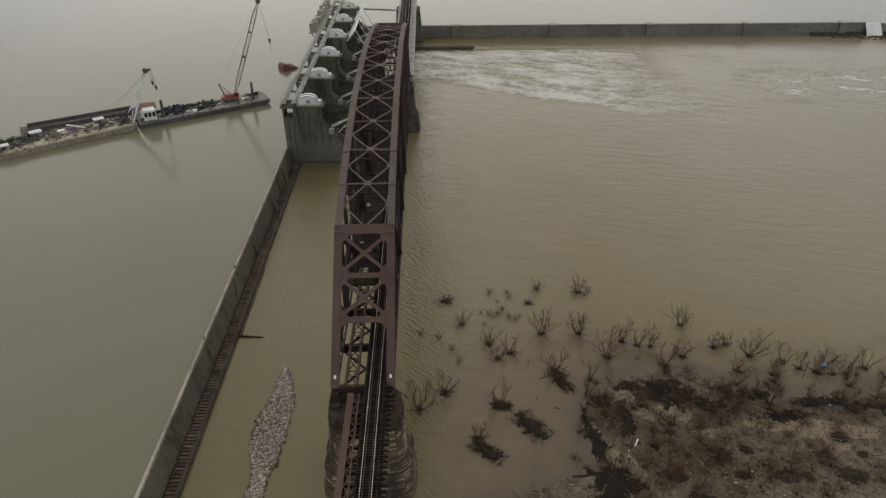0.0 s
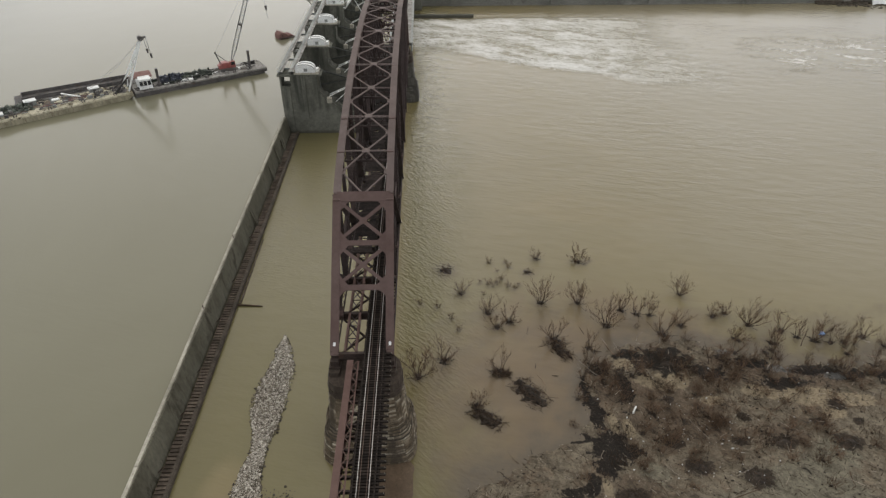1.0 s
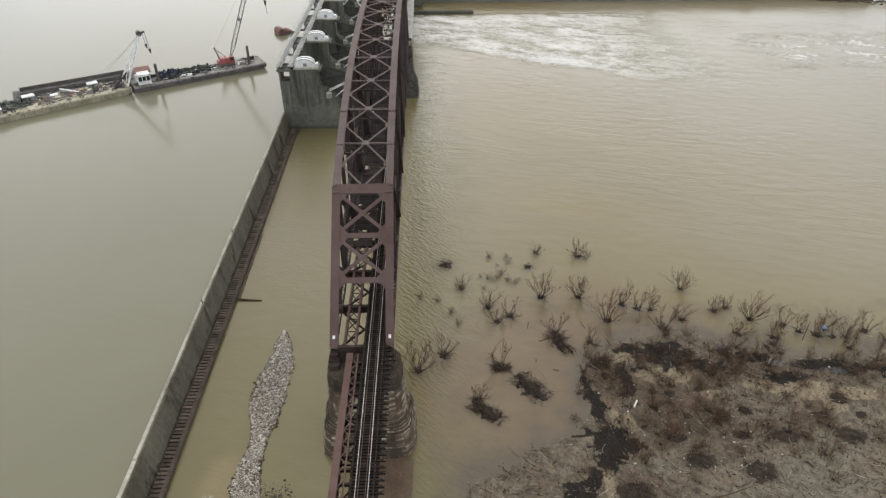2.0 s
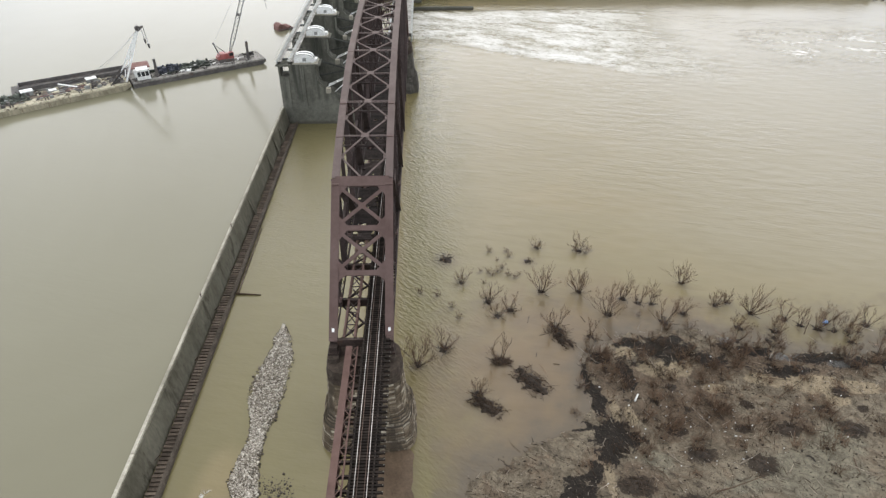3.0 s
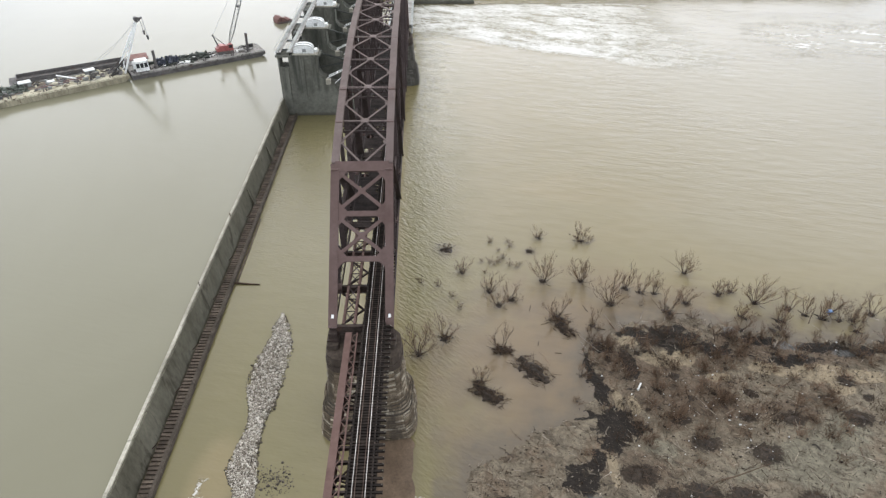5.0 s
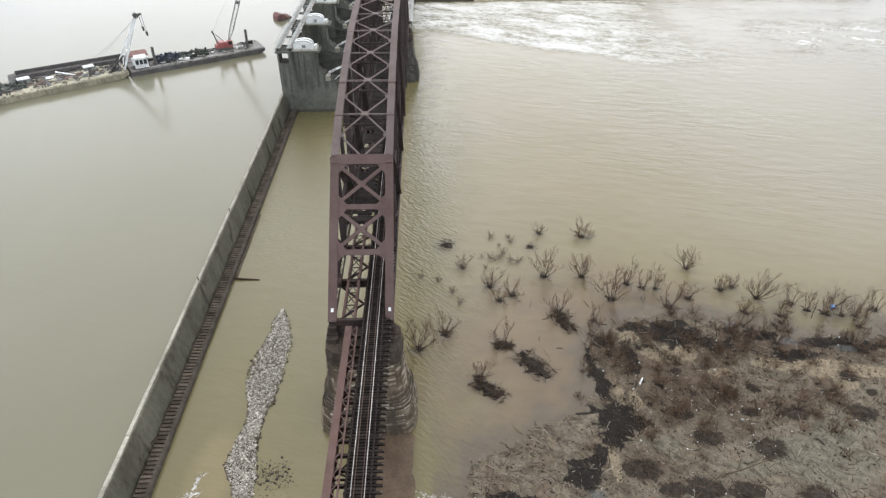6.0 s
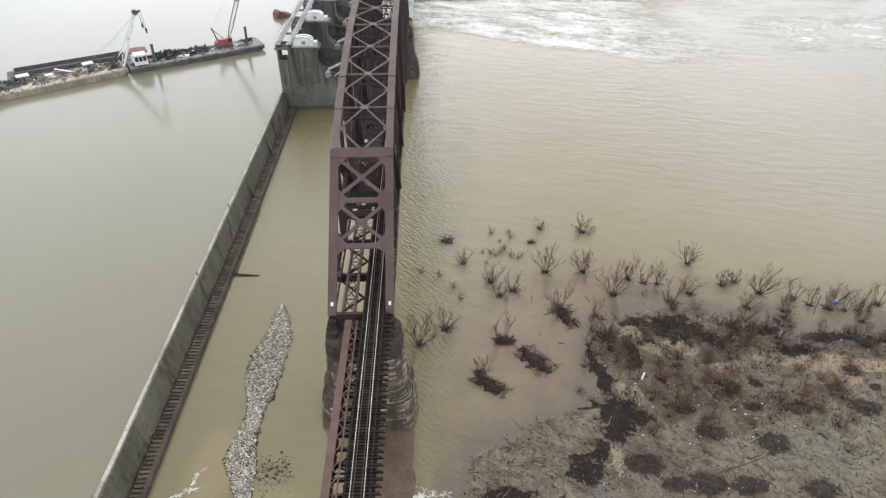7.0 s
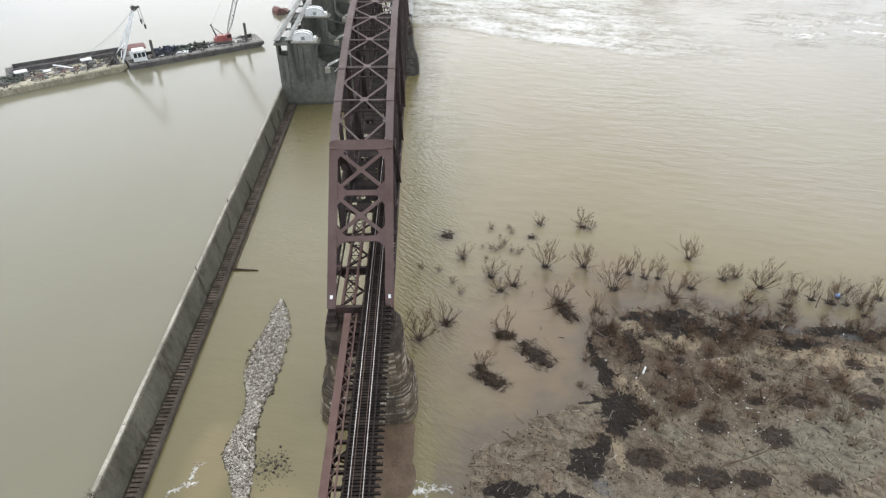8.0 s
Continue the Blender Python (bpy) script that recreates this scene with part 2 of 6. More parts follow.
rust_red = surface("rust_red_plate", (0.15, 0.08, 0.07), (0.22, 0.125, 0.11), (0.08, 0.045, 0.04), 0.4, 3, 0.8, 0, 0.2, vary=0.1)
scrap_mat = surface("mixed_scrap_metal", (0.05, 0.05, 0.052), (0.14, 0.13, 0.12), (0.18, 0.1, 0.06), 0.6, 4, 0.7, 0.2, 0.3, vary=0.6)
dark_glass = surface("dark_window_glass", (0.02, 0.022, 0.025), (0.035, 0.038, 0.04), None, 1, 4, 0.1, 0, 0.0, vary=0)
scrap_blue = surface("blue_grey_scrap", (0.045, 0.05, 0.065), (0.13, 0.14, 0.17), (0.16, 0.15, 0.13), 0.6, 4, 0.7, 0.2, 0.3, vary=0.6)
scrap_green = surface("green_black_scrap", (0.035, 0.04, 0.035), (0.085, 0.095, 0.08), (0.14, 0.12, 0.09), 0.6, 4, 0.75, 0.1, 0.3, vary=0.6)
cable_mat = surface("dull_steel_cable", (0.2, 0.2, 0.2), (0.28, 0.28, 0.28), None, 1, 5, 0.5, 0.4, 0.0, vary=0)


def water_material(name, deep, light, turbid, foam):
    m, nt, bs = begin(name, 0.17)
    bs.inputs["IOR"].default_value = 1.33
    col = ramp2(nt, noise_tex(nt, 0.012, 5, 0.55, (1, 0.7, 1), 0.6), deep, light, 0.3, 0.72)
    col = mixc(nt, math2(nt, "MULTIPLY", step01(nt, noise_tex(nt, 0.05, 6, 0.6, (0.6, 1, 1), 1.0), 0.48, 0.75), 0.6), col, turbid)
    co = nt.nodes.new("ShaderNodeNewGeometry")
    sep = nt.nodes.new("ShaderNodeSeparateXYZ")
    nt.links.new(co.outputs["Position"], sep.inputs[0])
    x, y = sep.outputs[0], sep.outputs[1]
    if foam:
        # greener slack water between the bridge and the dike
        slack = math2(nt, "SUBTRACT", 1.0, step01(nt, math2(nt, "ADD", x, math2(nt, "MULTIPLY", noise_tex(nt, 0.06, 4, 0.6), 8)), -6, 6))
        col = mixc(nt, math2(nt, "MULTIPLY", slack, 0.75), col, (0.15, 0.134, 0.065))
        # deeper olive water where the current sweeps past the bridge
        deep_run = math2(nt, "MULTIPLY", step01(nt, x, 2, 7), math2(nt, "SUBTRACT", 1.0, step01(nt, math2(nt, "ADD", x, math2(nt, "MULTIPLY", noise_tex(nt, 0.08, 5, 0.65), 26)), 20, 40)))
        col = mixc(nt, math2(nt, "MULTIPLY", deep_run, 0.9), col, (0.13, 0.112, 0.046))
        # paler water out in the open reach
        reach = math2(nt, "MULTIPLY", step01(nt, math2(nt, "ADD", x, math2(nt, "MULTIPLY", noise_tex(nt, 0.03, 4, 0.6), 60)), 70, 130), step01(nt, y, 12, 50))
        col = mixc(nt, math2(nt, "MULTIPLY", reach, 0.7), col, (0.222, 0.194, 0.132))
        # silty shallows round the mudbank and the bar
        for cx, cy, rx, ry, amount in ((38, 5, 36, 32, 0.9), (-20.5, -14, 4.2, 9, 0.6), (-11.5, -21, 7, 5, 0.5)):
            dx = math2(nt, "DIVIDE", math2(nt, "SUBTRACT", x, cx), rx)
            dy = math2(nt, "DIVIDE", math2(nt, "SUBTRACT", y, cy), ry)
            d = math2(nt, "ADD", math2(nt, "ADD", math2(nt, "MULTIPLY", dx, dx), math2(nt, "MULTIPLY", dy, dy)), noise_tex(nt, 0.09, 5, 0.6, (1, 1, 1), 0.8))
            col = mixc(nt, math2(nt, "MULTIPLY", math2(nt, "SUBTRACT", 1.0, step01(nt, d, 0.55, 1.6)), amount), col, (0.146, 0.1, 0.056) if cx > 0 else (0.235, 0.185, 0.1))
        bed = nt.nodes.new("ShaderNodeAttribute")
        bed.attribute_name = "silt"
        grain = noise_tex(nt, 0.9, 6, 0.7, (1, 1, 1), 0.5)
        near = math2(nt, "MULTIPLY", bed.outputs["Fac"], math2(nt, "ADD", 0.55, math2(nt, "MULTIPLY", grain, 0.75)), True)
        col = mixc(nt, near, col, (0.094, 0.074, 0.052))
    ripple = noise_tex(nt, 0.36, 2, 0.5, (0.32, 1.35, 1), 0.4, -14)
    small = noise_tex(nt, 0.8, 4, 0.6, (0.45, 1.4, 1), 0.4, -18)
    calm = step01(nt, noise_tex(nt, 0.02, 3, 0.5, (1, 1.5, 1), 0.5), 0.3, 0.7)
    h = math2(nt, "ADD", math2(nt, "MULTIPLY", math2(nt, "MULTIPLY", ripple, 0.34), math2(nt, "ADD", 0.45, math2(nt, "MULTIPLY", calm, 0.55))), math2(nt, "MULTIPLY", math2(nt, "MULTIPLY", small, 0.22), calm))
    if foam:
        h = math2(nt, "MULTIPLY", h, math2(nt, "ADD", math2(nt, "ADD", 0.35, math2(nt, "MULTIPLY", step01(nt, y, 25, 80), 0.75)), math2(nt, "MULTIPLY", math2(nt, "MULTIPLY", step01(nt, x, -4, 12), 0.5), math2(nt, "ADD", 0.4, math2(nt, "MULTIPLY", step01(nt, y, 15, 70), 0.25)))))
    if foam:
        # churning tail of the spillway, drawn out along the current
        swirl = math2(nt, "MULTIPLY", math2(nt, "SUBTRACT", noise_tex(nt, 0.045, 6, 0.65, (0.8, 1.2, 1), 0.8), 0.5), 26)
        body = math2(nt, "MULTIPLY", step01(nt, math2(nt, "ADD", swirl, math2(nt, "SUBTRACT", y, math2(nt, "MULTIPLY", x, -0.47))), 183, 199), math2(nt, "SUBTRACT", 1.0, step01(nt, y, 221, 227)))
        body = math2(nt, "MULTIPLY", body, math2(nt, "SUBTRACT", 1.0, step01(nt, math2(nt, "ADD", x, swirl), 70, 122)))
        body = math2(nt, "MULTIPLY", body, step01(nt, x, 2, 7))
        front = math2(nt, "MULTIPLY", math2(nt, "SUBTRACT", 1.0, step01(nt, math2(nt, "ABSOLUTE", math2(nt, "SUBTRACT", math2(nt, "ADD", math2(nt, "MULTIPLY", swirl, 0.6), math2(nt, "ADD", y, math2(nt, "MULTIPLY", x, 0.5))), 193.0)), 0.0, 6.0)), math2(nt, "MULTIPLY", step01(nt, x, 20, 42), math2(nt, "SUBTRACT", 1.0, step01(nt, x, 66, 88))))
        coarse = noise_tex(nt, 0.11, 8, 0.66, (0.55, 1.5, 1), 0.5, -22)
        fine = noise_tex(nt, 0.55, 6, 0.72, (0.7, 1.3, 1), 0.3, -22)
        streak = math2(nt, "ADD", math2(nt, "MULTIPLY", coarse, 0.62), math2(nt, "MULTIPLY", fine, 0.38))
        east = math2(nt, "MULTIPLY", step01(nt, x, 128, 152), math2(nt, "MULTIPLY", step01(nt, y, 150, 166), math2(nt, "SUBTRACT", 1.0, step01(nt, y, 180, 198))))
        mask = math2(nt, "ADD", math2(nt, "MULTIPLY", math2(nt, "MULTIPLY", body, 0.9), step01(nt, streak, 0.4, 0.57)), math2(nt, "MULTIPLY", front, step01(nt, streak, 0.38, 0.5)))
        mask = math2(nt, "ADD", mask, math2(nt, "MULTIPLY", east, step01(nt, streak, 0.52, 0.57)))
        # thin breaking crests over the shallows beside the pier and at the gravel bar
        bend = noise_tex(nt, 0.55, 3, 0.6, (1, 1, 1), 0.8)
        chop = step01(nt, noise_tex(nt, 1.1, 6, 0.75, (1, 1, 1), 1.0), 0.4, 0.56)
        for cx, cy, half, slope, width in ((8.7, -18.3, 3.6, -0.1, 0.5), (-23.2, -17.2, 2.0, 0.4, 0.4), (-9.5, -20.6, 5.5, 0.15, 0.25)):
            dx = math2(nt, "SUBTRACT", x, cx)
            off = math2(nt, "ADD", math2(nt, "SUBTRACT", math2(nt, "SUBTRACT", y, cy), math2(nt, "MULTIPLY", dx, slope)), math2(nt, "MULTIPLY", math2(nt, "SUBTRACT", bend, 0.5), 4.5))
            line = math2(nt, "SUBTRACT", 1.0, step01(nt, math2(nt, "ABSOLUTE", off), width * 0.3, width * 1.5))
            ends = math2(nt, "SUBTRACT", 1.0, step01(nt, math2(nt, "ABSOLUTE", dx), half * 0.8, half))
            mask = math2(nt, "ADD", mask, math2(nt, "MULTIPLY", math2(nt, "MULTIPLY", line, ends), chop))
        off = math2(nt, "ADD", math2(nt, "ADD", x, 22.2), math2(nt, "MULTIPLY", math2(nt, "SUBTRACT", bend, 0.5), 3.0))
        line = math2(nt, "MULTIPLY", math2(nt, "SUBTRACT", 1.0, step01(nt, math2(nt, "ABSOLUTE", off), 0.1, 0.7)), math2(nt, "SUBTRACT", 1.0, step01(nt, math2(nt, "ABSOLUTE", math2(nt, "ADD", y, 15.3)), 1.3, 2.0)))
        mask = math2(nt, "ADD", mask, math2(nt, "MULTIPLY", line, chop))
        mask = math2(nt, "MINIMUM", mask, 1.0)
        aer = math2(nt, "MULTIPLY", body, 0.55)
        col = mixc(nt, aer, col, (0.4, 0.38, 0.31))
        froth = ramp2(nt, math2(nt, "ADD", math2(nt, "MULTIPLY", fine, 0.5), math2(nt, "MULTIPLY", coarse, 0.5)), (0.42, 0.405, 0.36), (0.77, 0.76, 0.73), 0.4, 0.57)
        col = mixc(nt, math2(nt, "MULTIPLY", mask, 0.92), col, froth)
        nt.links.new(math2(nt, "SUBTRACT", 0.5, math2(nt, "MULTIPLY", math2(nt, "MAXIMUM", mask, math2(nt, "MULTIPLY", body, 0.6)), 0.45)), bs.inputs["Specular IOR Level"])
        rough = math2(nt, "ADD", 0.15, math2(nt, "MULTIPLY", mask, 0.55))
        nt.links.new(rough, bs.inputs["Roughness"])
        h = math2(nt, "ADD", h, math2(nt, "MULTIPLY", math2(nt, "ADD", body, mask), math2(nt, "MULTIPLY", noise_tex(nt, 0.25, 6, 0.7), 2.5)))
        # eddies shed along the piers
        wake = math2(nt, "MULTIPLY", math2(nt, "MULTIPLY", math2(nt, "SUBTRACT", 1.0, step01(nt, math2(nt, "ADD", x, math2(nt, "MULTIPLY", math2(nt, "SUBTRACT", noise_tex(nt, 0.11, 4, 0.65), 0.5), 22)), 6, 22)), step01(nt, x, -2, 3)), math2(nt, "ADD", 0.3, math2(nt, "MULTIPLY", step01(nt, y, -5, 28), 0.7)))
        h = math2(nt, "ADD", h, math2(nt, "MULTIPLY", wake, math2(nt, "MULTIPLY", noise_tex(nt, 1.2, 3, 0.55, (0.5, 1.45, 1), 0.5, -46), 0.8)))
        shiver = math2(nt, "MULTIPLY", math2(nt, "SUBTRACT", 1.0, step01(nt, x, -4, 0)), math2(nt, "ADD", 0.12, step01(nt, math2(nt, "ADD", y, math2(nt, "MULTIPLY", noise_tex(nt, 0.08, 4, 0.6), 40)), 45, 90)))
        h = math2(nt, "ADD", h, math2(nt, "MULTIPLY", shiver, math2(nt, "MULTIPLY", noise_tex(nt, 1.3, 4, 0.6, (0.6, 1.4, 1), 0.5, -12), 0.5)))
    nt.links.new(col, bs.inputs["Base Color"])
    bumped(nt, bs, h, 0.4 if foam else 0.16, 0.9 if foam else 0.5)
    return m


water_low = water_material("turbid_tan_river", (0.163, 0.134, 0.068), (0.196, 0.161, 0.086), (0.2, 0.156, 0.08), True)
water_pool = water_material("still_green_brown_pool", (0.157, 0.148, 0.099), (0.183, 0.174, 0.121), (0.176, 0.165, 0.114), False)


def mud_material():
    """Smooth sage-grey silt with black wet hollows, sand, brown leaf mould and fine debris; the ground carries where each lies."""
    m, nt, bs = begin("grey_silt_mud", 0.7)
    bs.inputs["Specular IOR Level"].default_value = 0.12

    def laid(name, spread, lo, hi, scale, detail=7):
        a = nt.nodes.new("ShaderNodeAttribute")
        a.attribute_name = name
        n = math2(nt, "MULTIPLY", math2(nt, "SUBTRACT", noise_tex(nt, scale, detail, 0.7, (1, 1, 1), 0.6), 0.5), spread)
        return step01(nt, math2(nt, "ADD", a.outputs["Fac"], n), lo, hi)

    col = ramp2(nt, noise_tex(nt, 0.14, 7, 0.65, (1, 1.2, 1), 0.6), (0.108, 0.088, 0.063), (0.178, 0.15, 0.11), 0.36, 0.64)
    red = step01(nt, noise_tex(nt, 0.22, 6, 0.65, (1, 1, 1), 0.8), 0.5, 0.62)
    col = mixc(nt, math2(nt, "MULTIPLY", red, 0.6), col, (0.12, 0.084, 0.057))
    clay = laid("clay", 1.6, 0.3, 0.75, 0.3)
    col = mixc(nt, math2(nt, "MULTIPLY", clay, 0.65), col, (0.162, 0.15, 0.112))
    mould = laid("mould", 2.6, 0.25, 0.75, 0.5, 9)
    col = mixc(nt, math2(nt, "MULTIPLY", mould, 0.66), col, (0.108, 0.077, 0.054))
    fibre = step01(nt, noise_tex(nt, 1.3, 8, 0.75, (0.45, 1.6, 1), 1.2, -42), 0.5, 0.62)
    col = mixc(nt, math2(nt, "MULTIPLY", math2(nt, "MULTIPLY", fibre, mould), 0.8), col, (0.038, 0.029, 0.022))
    sand = laid("sand", 1.5, 0.36, 0.56, 0.45)
    col = mixc(nt, math2(nt, "MULTIPLY", sand, 0.92), col, (0.232, 0.187, 0.127))
    drag = step01(nt, noise_tex(nt, 0.42, 12, 0.82, (0.5, 1.6, 1), 1.1, -38), 0.53, 0.6)
    col = mixc(nt, math2(nt, "MULTIPLY", math2(nt, "MULTIPLY", drag, math2(nt, "SUBTRACT", 1.0, sand)), 0.75), col, (0.05, 0.039, 0.029))
    blotch = ramp2(nt, noise_tex(nt, 0.8, 9, 0.78, (1, 1, 1), 0.8), (0.55,) * 3, (1.4,) * 3, 0.36, 0.64)
    col = mixc(nt, 1.0, col, blotch, "MULTIPLY")
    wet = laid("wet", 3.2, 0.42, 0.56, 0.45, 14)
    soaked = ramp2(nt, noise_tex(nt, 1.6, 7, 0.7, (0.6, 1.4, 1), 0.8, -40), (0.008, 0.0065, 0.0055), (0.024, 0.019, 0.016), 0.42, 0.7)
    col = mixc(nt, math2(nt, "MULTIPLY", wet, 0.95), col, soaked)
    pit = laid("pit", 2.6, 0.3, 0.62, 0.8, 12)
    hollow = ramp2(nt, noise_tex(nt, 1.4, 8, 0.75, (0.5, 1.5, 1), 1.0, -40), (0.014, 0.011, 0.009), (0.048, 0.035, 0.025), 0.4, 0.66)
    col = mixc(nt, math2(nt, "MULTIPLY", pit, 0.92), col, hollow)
    pool_ = math2(nt, "MULTIPLY", laid("puddle", 2.2, 0.3, 1.0, 0.5), 0.75)
    col = mixc(nt, pool_, col, (0.1, 0.1, 0.096))
    speck = step01(nt, noise_tex(nt, 3.0, 7, 0.8), 0.57, 0.63)
    col = mixc(nt, math2(nt, "MULTIPLY", speck, 0.8), col, (0.04, 0.032, 0.026))
    pale = step01(nt, noise_tex(nt, 4.2, 6, 0.78, (1, 1, 1), 0.5), 0.61, 0.68)
    col = mixc(nt, math2(nt, "MULTIPLY", pale, 0.8), col, (0.29, 0.25, 0.195))
    nt.links.new(col, bs.inputs["Base Color"])
    rough = math2(nt, "SUBTRACT", 0.8, math2(nt, "ADD", math2(nt, "MULTIPLY", wet, 0.05), math2(nt, "MULTIPLY", pool_, 0.65)), True)
    nt.links.new(rough, bs.inputs["Roughness"])
    bumped(nt, bs, noise_tex(nt, 1.8, 8, 0.75), 0.7, 0.2)
    return m


mud = mud_material()
shoal_mud = surface("red_brown_shoal_silt", (0.085, 0.058, 0.038), (0.125, 0.088, 0.058), (0.058, 0.044, 0.029), 0.3, 2.5, 0.6, 0, 0.3, vary=0)

# ---- mesh building ----


class Form:
    """Vertices and faces gathered for one mesh."""

    def __init__(self):
        self.v, self.f = [], []

    def add(self, verts, faces):
        n = len(self.v)
        self.v += [tuple(p) for p in verts]
        self.f += [tuple(i + n for i in q) for q in faces]
        return self

    def box(self, x0, x1, y0, y1, z0, z1):
        return self.add([(x0, y0, z0), (x1, y0, z0), (x1, y1, z0), (x0, y1, z0), (x0, y0, z1), (x1, y0, z1), (x1, y1, z1), (x0, y1, z1)],
                        [(0, 3, 2, 1), (4, 5, 6, 7), (0, 1, 5, 4), (1, 2, 6, 5), (2, 3, 7, 6), (3, 0, 4, 7)])

    def beam(self, a, b, w, h, up=(0, 0, 1)):
        a, b = Vector(a), Vector(b)
        d = (b - a).normalized()
        s = d.cross(Vector(up))
        if s.length < 1e-4:
            s = d.cross(Vector((0, 1, 0)))
        s.normalize()
        u = s.cross(d)
        s, u = s * w / 2, u * h / 2
        p = [c + i * s + j * u for c in (a, b) for i, j in ((-1, -1), (1, -1), (1, 1), (-1, 1))]
        return self.add(p, [(0, 1, 2, 3), (7, 6, 5, 4), (0, 4, 5, 1), (1, 5, 6, 2), (2, 6, 7, 3), (3, 7, 4, 0)])

    def ibeam(self, a, b, w, h, t=0.12, up=(0, 0, 1)):
        """Two flanges and a web."""
        a, b = Vector(a), Vector(b)
        d = (b - a).normalized()
        s = d.cross(Vector(up)).normalized()
        u = s.cross(d)
        self.beam(a + u * (h / 2 - t / 2), b + u * (h / 2 - t / 2), w, t, up)
        self.beam(a - u * (h / 2 - t / 2), b - u * (h / 2 - t / 2), w, t, up)
        return self.beam(a, b, t, h - 2 * t, up)

    def tube(self, a, b, r0, r1, n=8, cap=True):
        a, b = Vector(a), Vector(b)
        d = (b - a).normalized()
        s = d.cross(Vector((0, 0, 1)))
        if s.length < 1e-3:
            s = Vector((1, 0, 0))
        s.normalize()
        u = s.cross(d)
        p = [c + (s * math.cos(6.28319 * i / n) + u * math.sin(6.28319 * i / n)) * r for c, r in ((a, r0), (b, r1)) for i in range(n)]
        f = [(i, (i + 1) % n, n + (i + 1) % n, n + i) for i in range(n)]
        if cap:
            f += [tuple(range(n))[::-1], tuple(range(n, 2 * n))]
        return self.add(p, f)

    def lacing(self, a, b, side, width, step, w=0.09, h=0.05):
        """Flat bars zigzagging between two lines that run from a to b, width apart along side."""
        a, b, side = Vector(a), Vector(b), Vector(side).normalized() * width / 2
        n = max(2, int((b - a).length / step))
        up = (b - a).cross(side)
        for i in range(n):
            p, q = a.lerp(b, i / n), a.lerp(b, (i + 1) / n)
            k = 1 if i % 2 else -1
            self.beam(p + side * k, q - side * k, w, h, up)
        return self

    def prism(self, outline, y0, y1):
        """An outline in x and z drawn out along y."""
        n = len(outline)
        p = [(x, y, z) for y in (y0, y1) for x, z in outline]
        return self.add(p, [tuple(range(n)), tuple(range(n, 2 * n))[::-1]] + [(i, i + n, (i + 1) % n + n, (i + 1) % n) for i in range(n)])

    def lump(self, c, rx, ry, rz, rng, n=7, rings=4):
        """A rough stone or heap."""
        v = []
        for j in range(1, rings):
            ph = math.pi * j / rings
            for i in range(n):
                th = 6.28319 * (i + 0.5 * (j % 2)) / n
                k = rng.uniform(0.75, 1.2)
                v.append((c[0] + rx * k * math.sin(ph) * math.cos(th), c[1] + ry * k * math.sin(ph) * math.sin(th), c[2] + rz * k * math.cos(ph)))
        v += [(c[0], c[1], c[2] + rz), (c[0], c[1], c[2] - rz)]
        f = [(j * n + i, (j + 1) * n + i, (j + 1) * n + (i + 1) % n, j * n + (i + 1) % n) for j in range(rings - 2) for i in range(n)]
        top, bot, m = len(v) - 2, len(v) - 1, (rings - 2) * n
        f += [(top, i, (i + 1) % n) for i in range(n)] + [(bot, m + (i + 1) % n, m + i) for i in range(n)]
        return self.add(v, f)

    def mesh(self, name, material, base=(0, 0, 0), smooth=False):
        me = bpy.data.meshes.new(name)
        bx, by, bz = base
        me.from_pydata([(x - bx, y - by, z - bz) for x, y, z in self.v], [], self.f)
        me.materials.append(material)
        if smooth:
            me.polygons.foreach_set("use_smooth", [True] * len(me.polygons))
        me.update()
        return me


BASE = {}


def thing(name, base, label, category, group="", kind="", turn=0.0):
    """An Empty at the base of a thing. Parts are drawn in the thing's own axes when turn is given, else in the world's."""
    ob = new(name)
    ob.empty_display_size = 0.5
    ob.matrix_basis = pose(*base, 0, 0, turn)
    BASE[ob.name] = tuple(base)
    return tagged(ob, label, category, group, kind)


def part(name, form, material, parent, label="", local=False, smooth=False, kind=""):
    base = (0, 0, 0) if local else BASE.get(parent.name, (0, 0, 0))
    ob = new(name, form.mesh(name, material, base, smooth))
    ob.parent = parent
    BASE[ob.name] = base
    return tagged(ob, label, kind=kind)


def solo(name, form, material, label, category, group="", kind="", base=None, smooth=False):
    base = base or (0, 0, 0)
    ob = new(name, form.mesh(name, material, base, smooth))
    ob.location = base
    BASE[ob.name] = tuple(base)
    return tagged(ob, label, category, group, kind)


def hills(p, scale):
    return noise.fractal(Vector((p[0] * scale, p[1] * scale, 3.7)), 0.9, 2.1, 5)


def sheet(x0, x1, y0, y1, step, height):
    nx, ny = int((x1 - x0) / step) + 1, int((y1 - y0) / step) + 1
    f = Form()
    f.v = [(x0 + (x1 - x0) * i / (nx - 1), y0 + (y1 - y0) * j / (ny - 1), 0) for j in range(ny) for i in range(nx)]
    f.v = [(x, y, height(x, y)) for x, y, _ in f.v]
    f.f = [(j * nx + i, j * nx + i + 1, (j + 1) * nx + i + 1, (j + 1) * nx + i) for j in range(ny - 1) for i in range(nx - 1)]
    return f


# ---- ground, water ----
POOL = 5.0        # level of the upper pool
FAR = 3000.0


def grid_plate(xs, ys, z):
    f = Form()
    f.v = [(x, y, z) for y in ys for x in xs]
    n = len(xs)
    f.f = [(j * n + i, j * n + i + 1, (j + 1) * n + i + 1, (j + 1) * n + i) for j in range(len(ys) - 1) for i in range(n - 1)]
    return f


